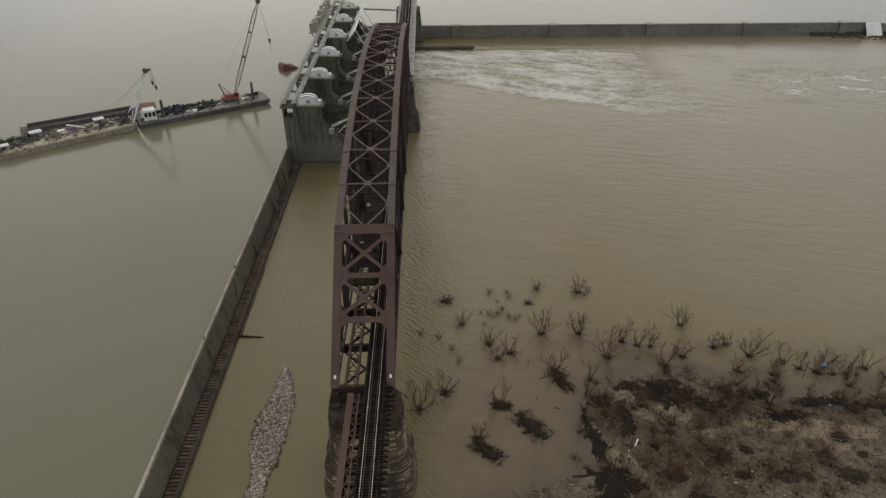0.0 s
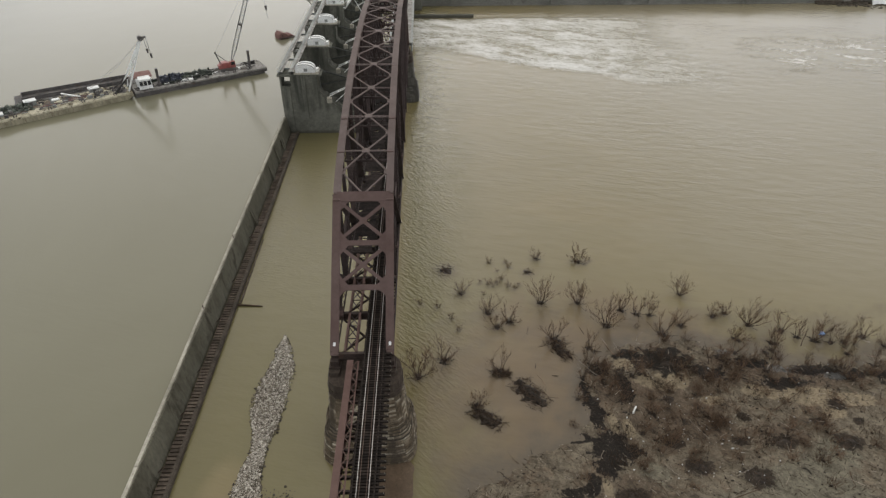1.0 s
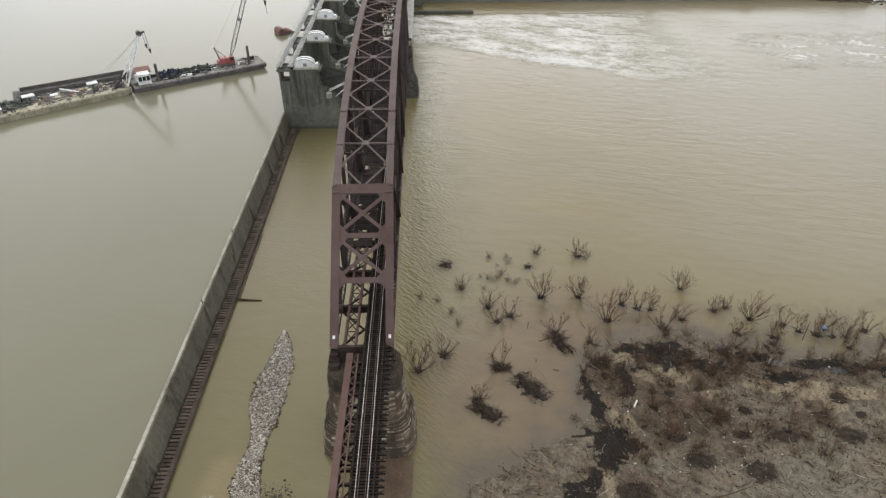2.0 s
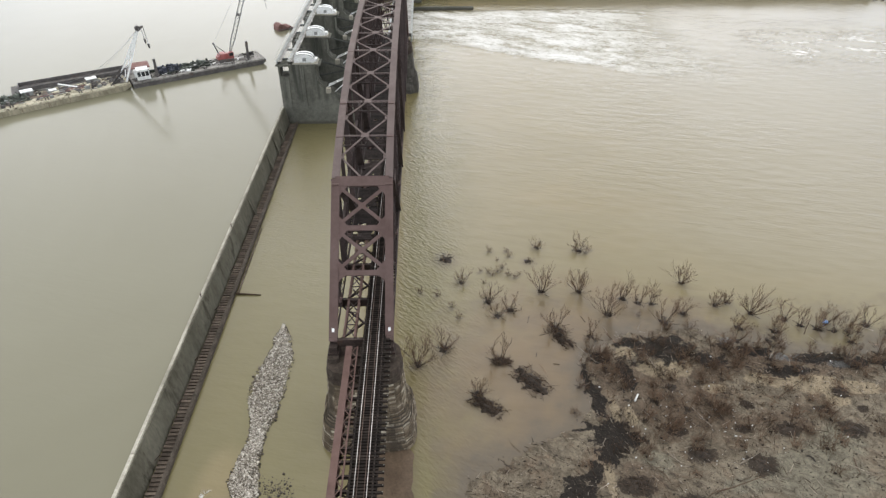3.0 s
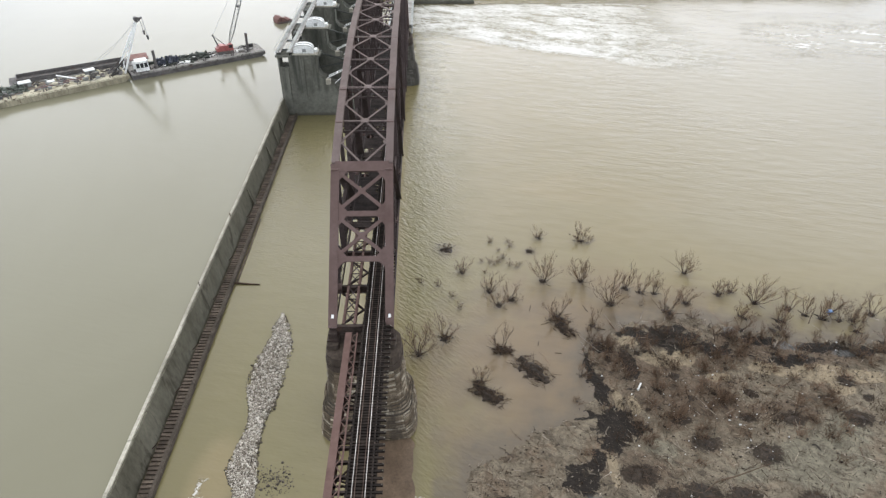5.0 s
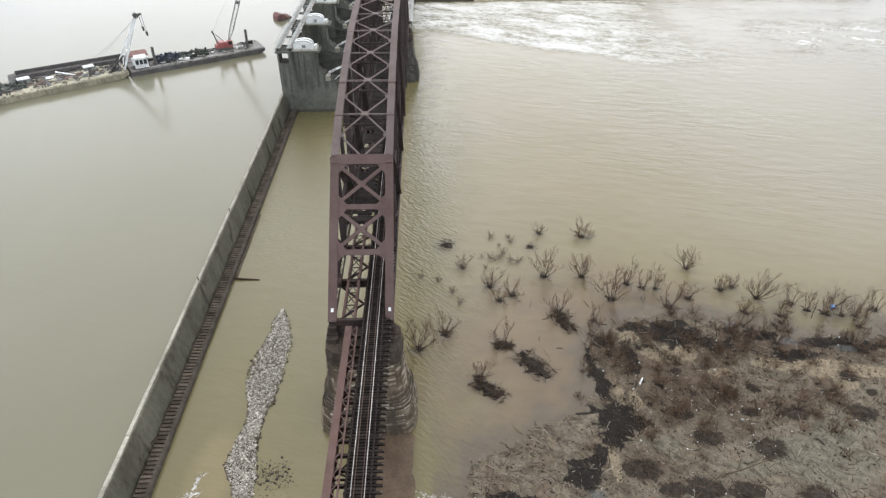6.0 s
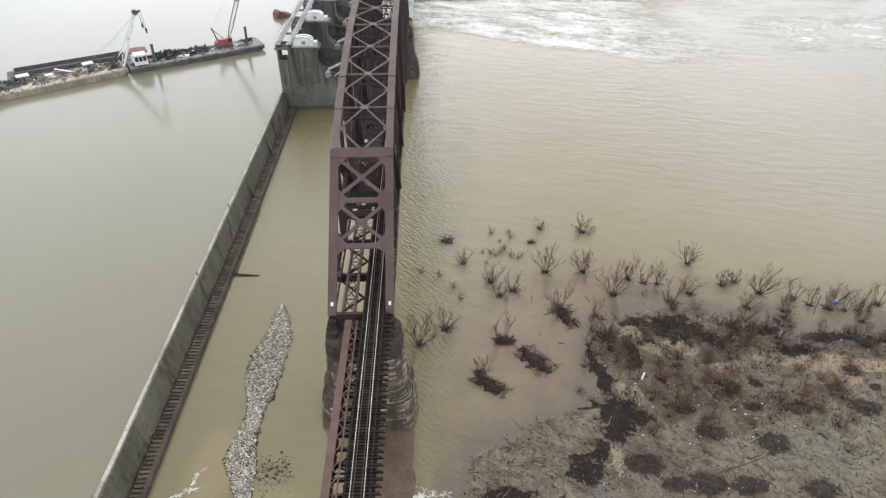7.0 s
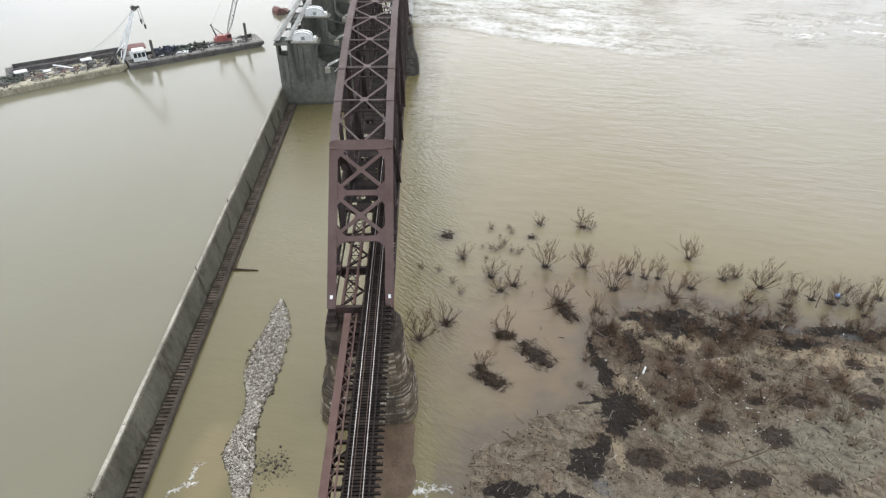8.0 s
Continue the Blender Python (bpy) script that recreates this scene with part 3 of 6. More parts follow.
solo("ground", grid_plate((-FAR, -300, 0, 300, FAR), (-FAR, -300, 0, 300, FAR), -3.0), root_mud, "silty river bed under the water", "ground", kind="structure")


def low_water(x, y):
    h = 0.05 * noise.noise(Vector((x * 0.25, y * 0.5, 0)))
    churn = max(0.0, 1 - abs(y - 198 + 0.3 * x) / 28) * max(0.0, min(1.0, (135 - x) / 50))
    return h + 0.55 * churn * noise.fractal(Vector((x * 0.16, y * 0.3, 1.0)), 0.8, 2.0, 4)


skirt = Form()
skirt.add([(269, -FAR, 0), (FAR, -FAR, 0), (FAR, 246.6, 0), (269, 246.6, 0)], [(0, 1, 2, 3)])
skirt.add([(-31, -FAR, 0), (269, -FAR, 0), (269, -70, 0), (-31, -70, 0)], [(0, 1, 2, 3)])
solo("water_beyond", skirt, water_low, "open tan river further off", "river", kind="structure")
pool = Form()
pool.add([(-FAR, -FAR, POOL), (-31.3, -FAR, POOL), (-31.3, FAR, POOL), (-FAR, FAR, POOL)], [(0, 1, 2, 3)])
pool.add([(-31.3, 247.3, POOL), (FAR, 247.3, POOL), (FAR, FAR, POOL), (-31.3, FAR, POOL)], [(0, 1, 2, 3)])
pool.add([(-31.3, 108.5, POOL), (-24, 108.5, POOL), (-24, 247.3, POOL), (-31.3, 247.3, POOL)], [(0, 1, 2, 3)])
solo("water_pool", pool, water_pool, "still greenish brown pool above the dam", "river", kind="structure")

SHORE = ((140, 14), (110, 12.5), (87, 12.5), (81, 13.2), (71.7, 14.2), (62.8, 16.5), (53.7, 18.8), (43.1, 17), (37.2, 12.8), (34.3, 8), (33.6, 1.3), (29.7, -1.8), (26.6, -2.9), (21.5, -6), (16.3, -9.9), (14.2, -12.8), (13, -16), (12.5, -20), (12, -60), (140, -60))


def inland(x, y):
    """Distance inside the shoreline; negative over the water."""
    d, inside, n = 1e9, False, len(SHORE)
    for i in range(n):
        (ax, ay), (bx, by) = SHORE[i], SHORE[(i + 1) % n]
        dx, dy = bx - ax, by - ay
        t = max(0.0, min(1.0, ((x - ax) * dx + (y - ay) * dy) / (dx * dx + dy * dy)))
        d = min(d, math.hypot(x - ax - t * dx, y - ay - t * dy))
        if (ay > y) != (by > y) and x < (bx - ax) * (y - ay) / (by - ay) + ax:
            inside = not inside
    return d if inside else -d


def mud_height(x, y):
    d = inland(x, y) + 3.2 * hills((x, y), 0.12)
    h = -0.5 + 0.75 / (1 + math.exp(-d * 0.45)) + 0.16 * hills((x + 40, y), 0.22) + 0.07 * hills((x, y + 9), 0.9)
    return h


BUSHES = []        # where shrubs stand in the water: x, y, size
lw = sheet(-31, 269, -70, 246.6, 1.0, low_water)
river = solo("water", lw, water_low, "turbid tan river below the dam, with white rapids", "river", kind="structure", smooth=True)


def lay_silt():
    """Silt that shows through the shallows: the bed's nearness to the surface, and a dark patch round each shrub."""
    near = []
    for x, y, _ in lw.v:
        k = 0.0
        if 4 < x < 130 and -47 < y < 48:
            if y < 27 and x > 9:
                k = max(0.0, min(1.0, (mud_height(x, y) + 0.56) / 0.44)) ** 1.05
            for bx, by, size in BUSHES:
                d = ((x - bx) ** 2 + (y - by + 0.4) ** 2) / (1.5 * size) ** 2
                if d < 5:
                    k = max(k, 0.8 * math.exp(-d))
        if 0 < x < 10 and -24 < y < -6:
            k = max(k, 0.6 * math.exp(-(((x - 3.8) / 3.6) ** 4 + ((y + 13.5) / 6.5) ** 4)))
        near.append(k)
    a = river.data.attributes.new("silt", "FLOAT", "POINT")
    a.data.foreach_set("value", near)


bank = sheet(8, 128, -46, 26, 0.45, mud_height)
mudbank = solo("ground_mudbank", bank, mud, "grey silt mudbank littered with drift", "mudbank", kind="structure", smooth=True)
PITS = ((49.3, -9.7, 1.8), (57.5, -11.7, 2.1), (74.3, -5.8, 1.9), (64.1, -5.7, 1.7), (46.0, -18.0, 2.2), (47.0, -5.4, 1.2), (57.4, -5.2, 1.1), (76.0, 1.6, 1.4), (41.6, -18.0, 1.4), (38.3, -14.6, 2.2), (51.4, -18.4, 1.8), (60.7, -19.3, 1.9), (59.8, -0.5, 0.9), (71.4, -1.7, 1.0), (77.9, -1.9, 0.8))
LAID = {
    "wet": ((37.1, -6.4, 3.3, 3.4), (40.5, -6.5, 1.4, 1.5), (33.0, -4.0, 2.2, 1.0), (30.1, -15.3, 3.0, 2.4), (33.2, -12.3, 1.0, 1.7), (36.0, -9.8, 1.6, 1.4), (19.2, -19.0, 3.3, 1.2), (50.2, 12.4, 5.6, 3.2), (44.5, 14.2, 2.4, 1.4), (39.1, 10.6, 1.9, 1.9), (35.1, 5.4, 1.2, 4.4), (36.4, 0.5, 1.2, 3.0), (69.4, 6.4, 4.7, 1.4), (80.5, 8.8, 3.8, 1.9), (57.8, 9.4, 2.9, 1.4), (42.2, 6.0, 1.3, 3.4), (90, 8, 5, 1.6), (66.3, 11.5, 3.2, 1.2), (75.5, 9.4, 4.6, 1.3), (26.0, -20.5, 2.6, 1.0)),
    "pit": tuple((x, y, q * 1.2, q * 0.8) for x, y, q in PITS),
    "sand": ((49.4, 7.5, 4.8, 2.0), (43.6, 11.6, 1.9, 1.4), (64.1, 5.0, 2.4, 1.3), (70.8, 4.2, 5.8, 1.6), (79.7, 2.5, 3.4, 1.3), (74.8, 0.1, 1.8, 1.4), (73.6, 2.3, 3.6, 1.0), (34.9, -13.8, 0.7, 2.6), (40.8, -2.4, 0.9, 2.0), (38.6, -1.0, 0.7, 2.4), (56.0, 3.0, 2.0, 0.9)),
    "mould": ((48.6, 0.3, 9.7, 6.8), (40.8, 5.9, 3.7, 3.9), (61.4, 9.7, 5.8, 3.5), (39.3, -13.6, 3.1, 2.8), (63.4, -4.2, 5.1, 2.2), (20.2, -10.7, 1.6, 1.4), (72, 7.5, 12, 2.6)),
    "clay": ((64.5, -13.4, 8.0, 5.2), (42.5, -10.8, 2.6, 2.2), (71, -8, 4, 3), (54, -15, 3, 1.4)),
    "puddle": ((31.7, -19.1, 1.6, 1.2), (28.9, -2.0, 1.0, 0.9), (70.7, 9.9, 2.9, 1.1), (63.1, 14.4, 3.0, 0.9), (79.5, 8.0, 2.6, 0.9)),
}
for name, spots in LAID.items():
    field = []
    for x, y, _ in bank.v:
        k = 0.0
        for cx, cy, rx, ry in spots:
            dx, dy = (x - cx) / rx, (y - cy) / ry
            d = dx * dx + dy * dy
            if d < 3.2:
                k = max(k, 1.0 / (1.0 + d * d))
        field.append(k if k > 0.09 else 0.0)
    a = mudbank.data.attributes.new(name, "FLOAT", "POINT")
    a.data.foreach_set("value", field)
shoal = sheet(0.5, 9.5, -24, -5, 0.4, lambda x, y: 0.03 + 0.1 * hills((x, y), 0.4) + 0.22 - 0.25 * ((x - 3.6) / 3.4) ** 4 - 0.1 * max(0, abs(y + 13.5) - 5) ** 2)
solo("ground_shoal", shoal, shoal_mud, "red-brown silt shoal at the foot of the pier", "shoal", kind="structure", smooth=True)

# ---- dike wall between the pool and the river ----
dike = thing("dike_wall", (-30, 0, -1), "long damp concrete dike wall with a pale cap", "wall", kind="structure")
body = Form().prism([(-31.6, -2.5), (-29.9, -2.5), (-30.95, 5.2), (-31.5, 5.2)], -110, 107.8)
part("wall_face", body, wall_concrete, dike)
rng = random.Random(4)
y = -110.0
while y < 107.0:
    n = min(rng.choice((7.3, 7.6, 7.9)), 107.7 - y)
    part("cap_slab", Form().box(-31.7, -31.2 + rng.uniform(-0.03, 0.05), y, y + n - 0.05, 5.2, 5.52 + rng.uniform(-0.03, 0.03)), concrete_pale, dike)
    y += n
for yy in (57.5, 79, 88, 95):
    part("buttress_patch", Form().prism([(-30.45, -1), (-29.55, -1), (-29.75, 1.2), (-30.85, 5.15)], yy, yy + 1.6), wall_concrete, dike, "leaning concrete buttress strip")
for yy in (22.4, 45.2):
    part("cap_post", Form().tube((-31.35, yy, 5.4), (-31.35, yy, 6.3), 0.1, 0.1, 6), rust_rail, dike)
for yy, z in ((-9, 3.5), (1.5, 3.2), (11, 3.3), (24, 3.4), (36, 3.6), (52, 3.2)):
    part("weep_pipe", Form().tube((-30.3, yy, z * 0.25), (-29.5, yy + 0.5, z * 0.25 + 0.7), 0.09, 0.07, 6), rust_rail, dike)
ledge = thing("timber_ledge", (-28.7, 0, -1), "wet timber crib ledge along the foot of the wall", "ledge", kind="structure")
part("ledge_fill", Form().box(-30.0, -28.0, -110, 107.7, -2.5, 0.35), timber_wet, ledge)
part("edge_beam", Form().box(-28.45, -27.8, -110, 107.7, -2.5, 0.75), timber_wet, ledge)
part("kerb_timber", Form().box(-28.06, -27.9, -110, 107.7, 0.75, 0.86), timber_wet, ledge)
slat = Form().box(-0.74, 0.74, -0.22, 0.22, 0, 0.24).mesh("slat", slat_wood)
far_slats = Form()
y, count = -38.0, 0
while y < 107.0:
    w = rng.uniform(0.8, 1.15)
    if y < 96 and rng.random() < 0.97 and y > -38:
        ob = new("slat", slat)
        ob.parent = ledge
        ob.matrix_basis = pose(-29.22 + 28.7 + rng.uniform(-0.06, 0.06), y, 1 + 0.33 + rng.uniform(-0.04, 0.06), rng.uniform(-3, 3), rng.uniform(-1, 1), rng.uniform(-3, 3))
    else:
        far_slats.box(-30.0, -28.46, y - 0.2, y + 0.2, 0.33, 0.62)
    y += 0.72
part("slats_far", far_slats, slat_wood, ledge, kind="stuff")
boom_log = Form()
for k in range(8):
    a = Vector((-27.42 + 0.1 * noise.noise(Vector((k * 0.9, 0, 0))), 30.0 + 2.8 * k, 0.1))
    b = Vector((-27.42 + 0.1 * noise.noise(Vector((k * 0.9 + 0.9, 0, 0))), 32.8 + 2.8 * k, 0.1))
    boom_log.tube(a, b, 0.19 - 0.008 * k, 0.182 - 0.008 * k, 7)
solo("floating_pole", boom_log, slat_wood, "long weathered pole afloat along the timber ledge", "pole", base=(-27.4, 41, 0))
solo("mooring_log", Form().tube((-27.9, 29.6, 0.25), (-25.2, 29.35, 0.2), 0.2, 0.17, 7).tube((-25.2, 29.35, 0.2), (-22.9, 29.2, 0.1), 0.17, 0.12, 7), bark, "dark waterlogged log lying out from the ledge", "log", base=(-27, 29.5, 0))

# ---- stone piers ----


def pier_outline(hx, hy, nose):
    """Plan of a pier: a long block with rounded corners."""
    q = []
    for cx, cy, a0 in ((-1, -1, 180), (1, -1, 270), (1, 1, 0), (-1, 1, 90)):
        for a in (0, 30, 60, 90):
            w = radians(a0 + a)
            q.append((cx * (hx - nose) + nose * math.cos(w), cy * (hy - nose) + nose * math.sin(w)))
    return q


def stone_mesh(n):
    """A rough-faced block, unit long, unit high, with a dressed edge round a proud face."""
    r = random.Random(n)
    v = [(-0.5, 0, -0.5), (0.5, 0, -0.5), (0.5, 0, 0.5), (-0.5, 0, 0.5)]
    v += [(sx * 0.5, -0.07, sz * 0.5) for sx, sz in ((-1, -1), (1, -1), (1, 1), (-1, 1))]
    v += [(sx * r.uniform(0.3, 0.42), -0.1 - r.uniform(0.03, 0.1), sz * r.uniform(0.25, 0.4)) for sx, sz in ((-1, -1), (1, -1), (1, 1), (-1, 1))]
    f = [(8, 9, 10, 11), (4, 5, 9, 8), (5, 6, 10, 9), (6, 7, 11, 10), (7, 4, 8, 11), (0, 1, 5, 4), (1, 2, 6, 5), (2, 3, 7, 6), (3, 0, 4, 7), (0, 3, 2, 1)]
    return Form().add(v, f)


AX = 0.32
STONES = [stone_mesh(n).mesh("stone_block", masonry) for n in range(6)]
STONES_GREY = [stone_mesh(n).mesh("stone_block", grey_masonry) for n in range(6)]


def pier(yc, seed, pieces, blocks_of, skin):
    r = random.Random(seed)
    p = thing("bridge_pier", (AX, yc, -3), "weathered grey-brown limestone masonry bridge pier", "bridge pier", "stone piers")
    core = Form()
    tiers = ((-3.0, 4.4, 7.35, 6.2, 6.5, 4.6, 2.6), (4.4, 6.0, 6.4, 4.4, 5.75, 3.8, 2.4), (6.0, 12.1, 5.65, 3.7, 5.25, 3.3, 2.2))
    for z0, z1, ax, ay, bx, by, nose in tiers:
        lo, hi = pier_outline(ax - 0.06, ay - 0.06, nose), pier_outline(bx - 0.06, by - 0.06, nose)
        n = len(lo)
        core.add([(AX + x, yc + y, z0) for x, y in lo] + [(AX + x, yc + y, z1) for x, y in hi],
                 [tuple(range(n))[::-1], tuple(range(n, 2 * n))] + [(i, (i + 1) % n, n + (i + 1) % n, n + i) for i in range(n)])
    part("core", core, mortar, p, "dark mortar joints")
    for z0, z1, hx, hy, nose in ((12.1, 13.0, 5.4, 3.5, 2.5), (13.0, 14.4, 5.2, 3.25, 2.3)):
        q = pier_outline(hx, hy, nose)
        n = len(q)
        part("capstone", Form().add([(AX + x, yc + y, z0) for x, y in q] + [(AX + x, yc + y, z1) for x, y in q], [tuple(range(n))[::-1], tuple(range(n, 2 * n))] + [(i, (i + 1) % n, n + (i + 1) % n, n + i) for i in range(n)]), brown_cap, p, "soot-brown capstone course")
    for x in (-3.9, 4.0):
        q = pier_outline(0.85, 1.5, 0.4)
        n = len(q)
        part("pedestal", Form().add([(x + u, yc + 0.2 + w, 14.4) for u, w in q] + [(x + u * 0.9, yc + 0.2 + w * 0.93, 15.1) for u, w in q], [tuple(range(n))[::-1], tuple(range(n, 2 * n))] + [(i, (i + 1) % n, n + (i + 1) % n, n + i) for i in range(n)]), brown_cap, p, "soot-brown bearing pedestal")
    blocks, rest = [], Form()
    for z0, z1, ax, ay, bx, by, nose in tiers:
        h = r.uniform(0.33, 0.5)
        z, odd = z0, 0
        while z < z1 - 0.2:
            k = (z + h / 2 - z0) / (z1 - z0)
            hx, hy = ax + (bx - ax) * k, ay + (by - ay) * k
            q = pier_outline(hx, hy, nose)
            for i in range(16):
                (x0, y0), (x1, y1) = q[i], q[(i + 1) % 16]
                L = math.hypot(x1 - x0, y1 - y0)
                n = max(1, round(L / 1.2))
                cuts = [0.0] + [(m + 0.5 * (odd % 2) * (n > 1) + r.uniform(-0.1, 0.1)) / n for m in range(1, n)] + [1.0]
                cuts = sorted(min(1.0, c) for c in cuts)
                yaw = math.degrees(math.atan2(y1 - y0, x1 - x0))
                for c0, c1 in zip(cuts, cuts[1:]):
                    if (c1 - c0) * L < 0.25 or z < -1.2:
                        continue
                    c = (c0 + c1) / 2
                    blocks.append((AX + x0 + (x1 - x0) * c, yc + y0 + (y1 - y0) * c, z + h / 2, yaw, (c1 - c0) * L - 0.04, h - 0.035))
            z += h
            h = r.uniform(0.33, 0.5)
            odd += 1
    blocks.sort(key=lambda b: b[1] + 0.25 * abs(b[2] - 8))
    for j, (x, y, z, yaw, sx, sz) in enumerate(blocks):
        m = pose(x - AX, y - yc, z + 3, 0, 0, yaw) @ Matrix.Diagonal((sx, r.choice((0.2, 0.3, 0.4, 0.5, 0.9)), sz, 1))
        if j < pieces:
            ob = new("stone_block", blocks_of[r.randrange(6)])
            ob.parent = p
            ob.matrix_basis = m
        else:
            me = blocks_of[r.randrange(6)]
            b = BASE[p.name]
            rest.add([tuple(m @ v.co + Vector(b)) for v in me.vertices], [tuple(f.vertices) for f in me.polygons])
    part("stonework", rest, skin, p, kind="stuff")
    return p


PIERS = ((-2.4, 300, STONES, masonry), (135.6, 0, STONES_GREY, grey_masonry), (-61.0, 0, STONES, masonry))

# ---- truss span ----
HALF = 3.95                      # centre of each truss from the bridge's axis
LOWZ = 16.5                      # centre of the bottom chord
TOPY = [16 + 8.5 * k for k in range(13)]
TOPZ = [32.65, 35.65, 37.75, 39.4, 40.65, 41.2, 41.7, 41.9, 41.8, 41.2, 40.4, 39.0, 37.5]
LOWY = [-1.5, 7.25] + TOPY + [126.5, 135.5]
LOWY[-2], LOWY[-1] = 126.6, 135.5
bridge = thing("truss_bridge", (0, 67, 15.1), "rust-brown riveted steel through-truss railway bridge", "bridge")


def top(k):
    return TOPY[k], TOPZ[k]


for s in (-1, 1):
    x = s * HALF
    # inclined end posts: box with a wide cover plate and riveted side plates
    for (y0, z0), (y1, z1) in (((LOWY[0], LOWZ), top(0)), ((LOWY[-1], LOWZ), top(12))):
        f = Form()
        f.beam((x, y0, z0), (x, y1, z1), 1.1, 0.9, (0, 0, 1))
        d = Vector((0, y1 - y0, z1 - z0)).normalized()
        nrm = Vector((0, -d.z, d.y)) if d.y > 0 else Vector((0, d.z, -d.y))
        f.beam(Vector((x, y0, z0)) + nrm * 0.48, Vector((x, y1, z1)) + nrm * 0.48, 1.2, 0.07, (0, 0, 1))
        post = part("end_post", f, steel, bridge)
        part("gusset", Form().box(x - 0.5, x + 0.5, y1 - 1.2, y1 + 1.2, z1 - 1.3, z1 - 0.1), steel, post)
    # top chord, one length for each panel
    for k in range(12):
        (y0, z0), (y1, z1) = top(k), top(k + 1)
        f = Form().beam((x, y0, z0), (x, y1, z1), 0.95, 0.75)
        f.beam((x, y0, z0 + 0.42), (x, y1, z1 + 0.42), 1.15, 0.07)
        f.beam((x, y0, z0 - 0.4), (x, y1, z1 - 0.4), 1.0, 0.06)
        part("top_chord", f, steel_hazed, bridge)
    for k in range(1, 12):
        y0, z0 = top(k)
        f = Form().box(x - 0.5, x + 0.5, y0 - (1.3 if k % 2 == 0 else 0.8), y0 + (1.3 if k % 2 == 0 else 0.8), z0 - (1.5 if k % 2 == 0 else 0.9), z0 + 0.3)
        part("gusset", f, steel, bridge)
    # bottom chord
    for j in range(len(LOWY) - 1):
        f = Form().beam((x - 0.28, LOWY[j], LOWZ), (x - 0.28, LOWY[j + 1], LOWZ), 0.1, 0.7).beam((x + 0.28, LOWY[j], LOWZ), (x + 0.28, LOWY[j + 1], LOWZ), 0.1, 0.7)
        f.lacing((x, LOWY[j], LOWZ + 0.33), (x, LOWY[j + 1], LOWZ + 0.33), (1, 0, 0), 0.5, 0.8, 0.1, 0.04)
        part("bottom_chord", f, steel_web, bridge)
    for j in range(1, len(LOWY) - 1):
        part("gusset", Form().box(x - 0.4, x + 0.4, LOWY[j] - 0.7, LOWY[j] + 0.7, LOWZ - 0.45, LOWZ + 1.2), steel, bridge)
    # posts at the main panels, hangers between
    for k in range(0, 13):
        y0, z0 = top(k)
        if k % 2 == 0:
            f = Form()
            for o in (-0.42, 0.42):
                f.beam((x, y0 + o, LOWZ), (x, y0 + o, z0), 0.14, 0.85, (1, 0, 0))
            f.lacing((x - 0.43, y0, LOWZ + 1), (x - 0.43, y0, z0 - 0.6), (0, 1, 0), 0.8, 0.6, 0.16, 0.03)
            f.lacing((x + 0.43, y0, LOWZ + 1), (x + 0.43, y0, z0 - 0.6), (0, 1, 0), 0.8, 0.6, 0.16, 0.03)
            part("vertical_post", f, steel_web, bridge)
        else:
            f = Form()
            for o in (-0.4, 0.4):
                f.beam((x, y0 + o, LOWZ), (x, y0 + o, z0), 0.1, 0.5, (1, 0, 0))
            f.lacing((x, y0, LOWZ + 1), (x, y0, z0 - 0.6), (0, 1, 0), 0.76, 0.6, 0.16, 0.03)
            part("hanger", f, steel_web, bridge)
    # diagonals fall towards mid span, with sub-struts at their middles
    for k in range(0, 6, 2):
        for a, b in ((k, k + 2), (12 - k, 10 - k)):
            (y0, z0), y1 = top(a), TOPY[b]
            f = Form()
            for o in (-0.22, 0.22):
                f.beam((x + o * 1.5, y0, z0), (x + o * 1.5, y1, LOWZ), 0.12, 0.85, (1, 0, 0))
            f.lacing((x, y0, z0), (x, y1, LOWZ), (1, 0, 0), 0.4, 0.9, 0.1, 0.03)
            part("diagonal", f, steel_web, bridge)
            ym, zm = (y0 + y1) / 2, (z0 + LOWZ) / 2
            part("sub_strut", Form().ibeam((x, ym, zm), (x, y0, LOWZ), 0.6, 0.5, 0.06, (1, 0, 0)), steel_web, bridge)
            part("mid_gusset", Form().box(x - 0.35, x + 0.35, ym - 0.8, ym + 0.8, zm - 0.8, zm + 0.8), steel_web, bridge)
    for ya, ye, ze in ((LOWY[0], TOPY[0], TOPZ[0]), (LOWY[-1], TOPY[12], TOPZ[12])):
        ym, zm = (ya + ye) / 2, (LOWZ + ze) / 2
        part("hanger", Form().ibeam((x, ym, LOWZ), (x, ym, zm), 0.7, 0.5, 0.06, (0, 1, 0)), steel_web, bridge)
        part("sub_strut", Form().ibeam((x, ym, zm), (x, ye, LOWZ), 0.6, 0.5, 0.06, (1, 0, 0)), steel_web, bridge)
    # mid-height struts and a plank rail along each truss
    for k in range(0, 12):
        zm = LOWZ + 0.46 * (min(TOPZ[k], TOPZ[k + 1]) - LOWZ)
        part("mid_strut", Form().ibeam((x, TOPY[k], zm), (x, TOPY[k + 1], zm), 0.5, 0.45, 0.06), steel_web, bridge)
        part("hand_rail", Form().beam((x - s * 0.5, TOPY[k], 18.3), (x - s * 0.5, TOPY[k + 1], 18.3), 0.08, 0.12).beam((x - s * 0.5, TOPY[k], 17.8), (x - s * 0.5, TOPY[k + 1], 17.8), 0.06, 0.1), steel_web, bridge)
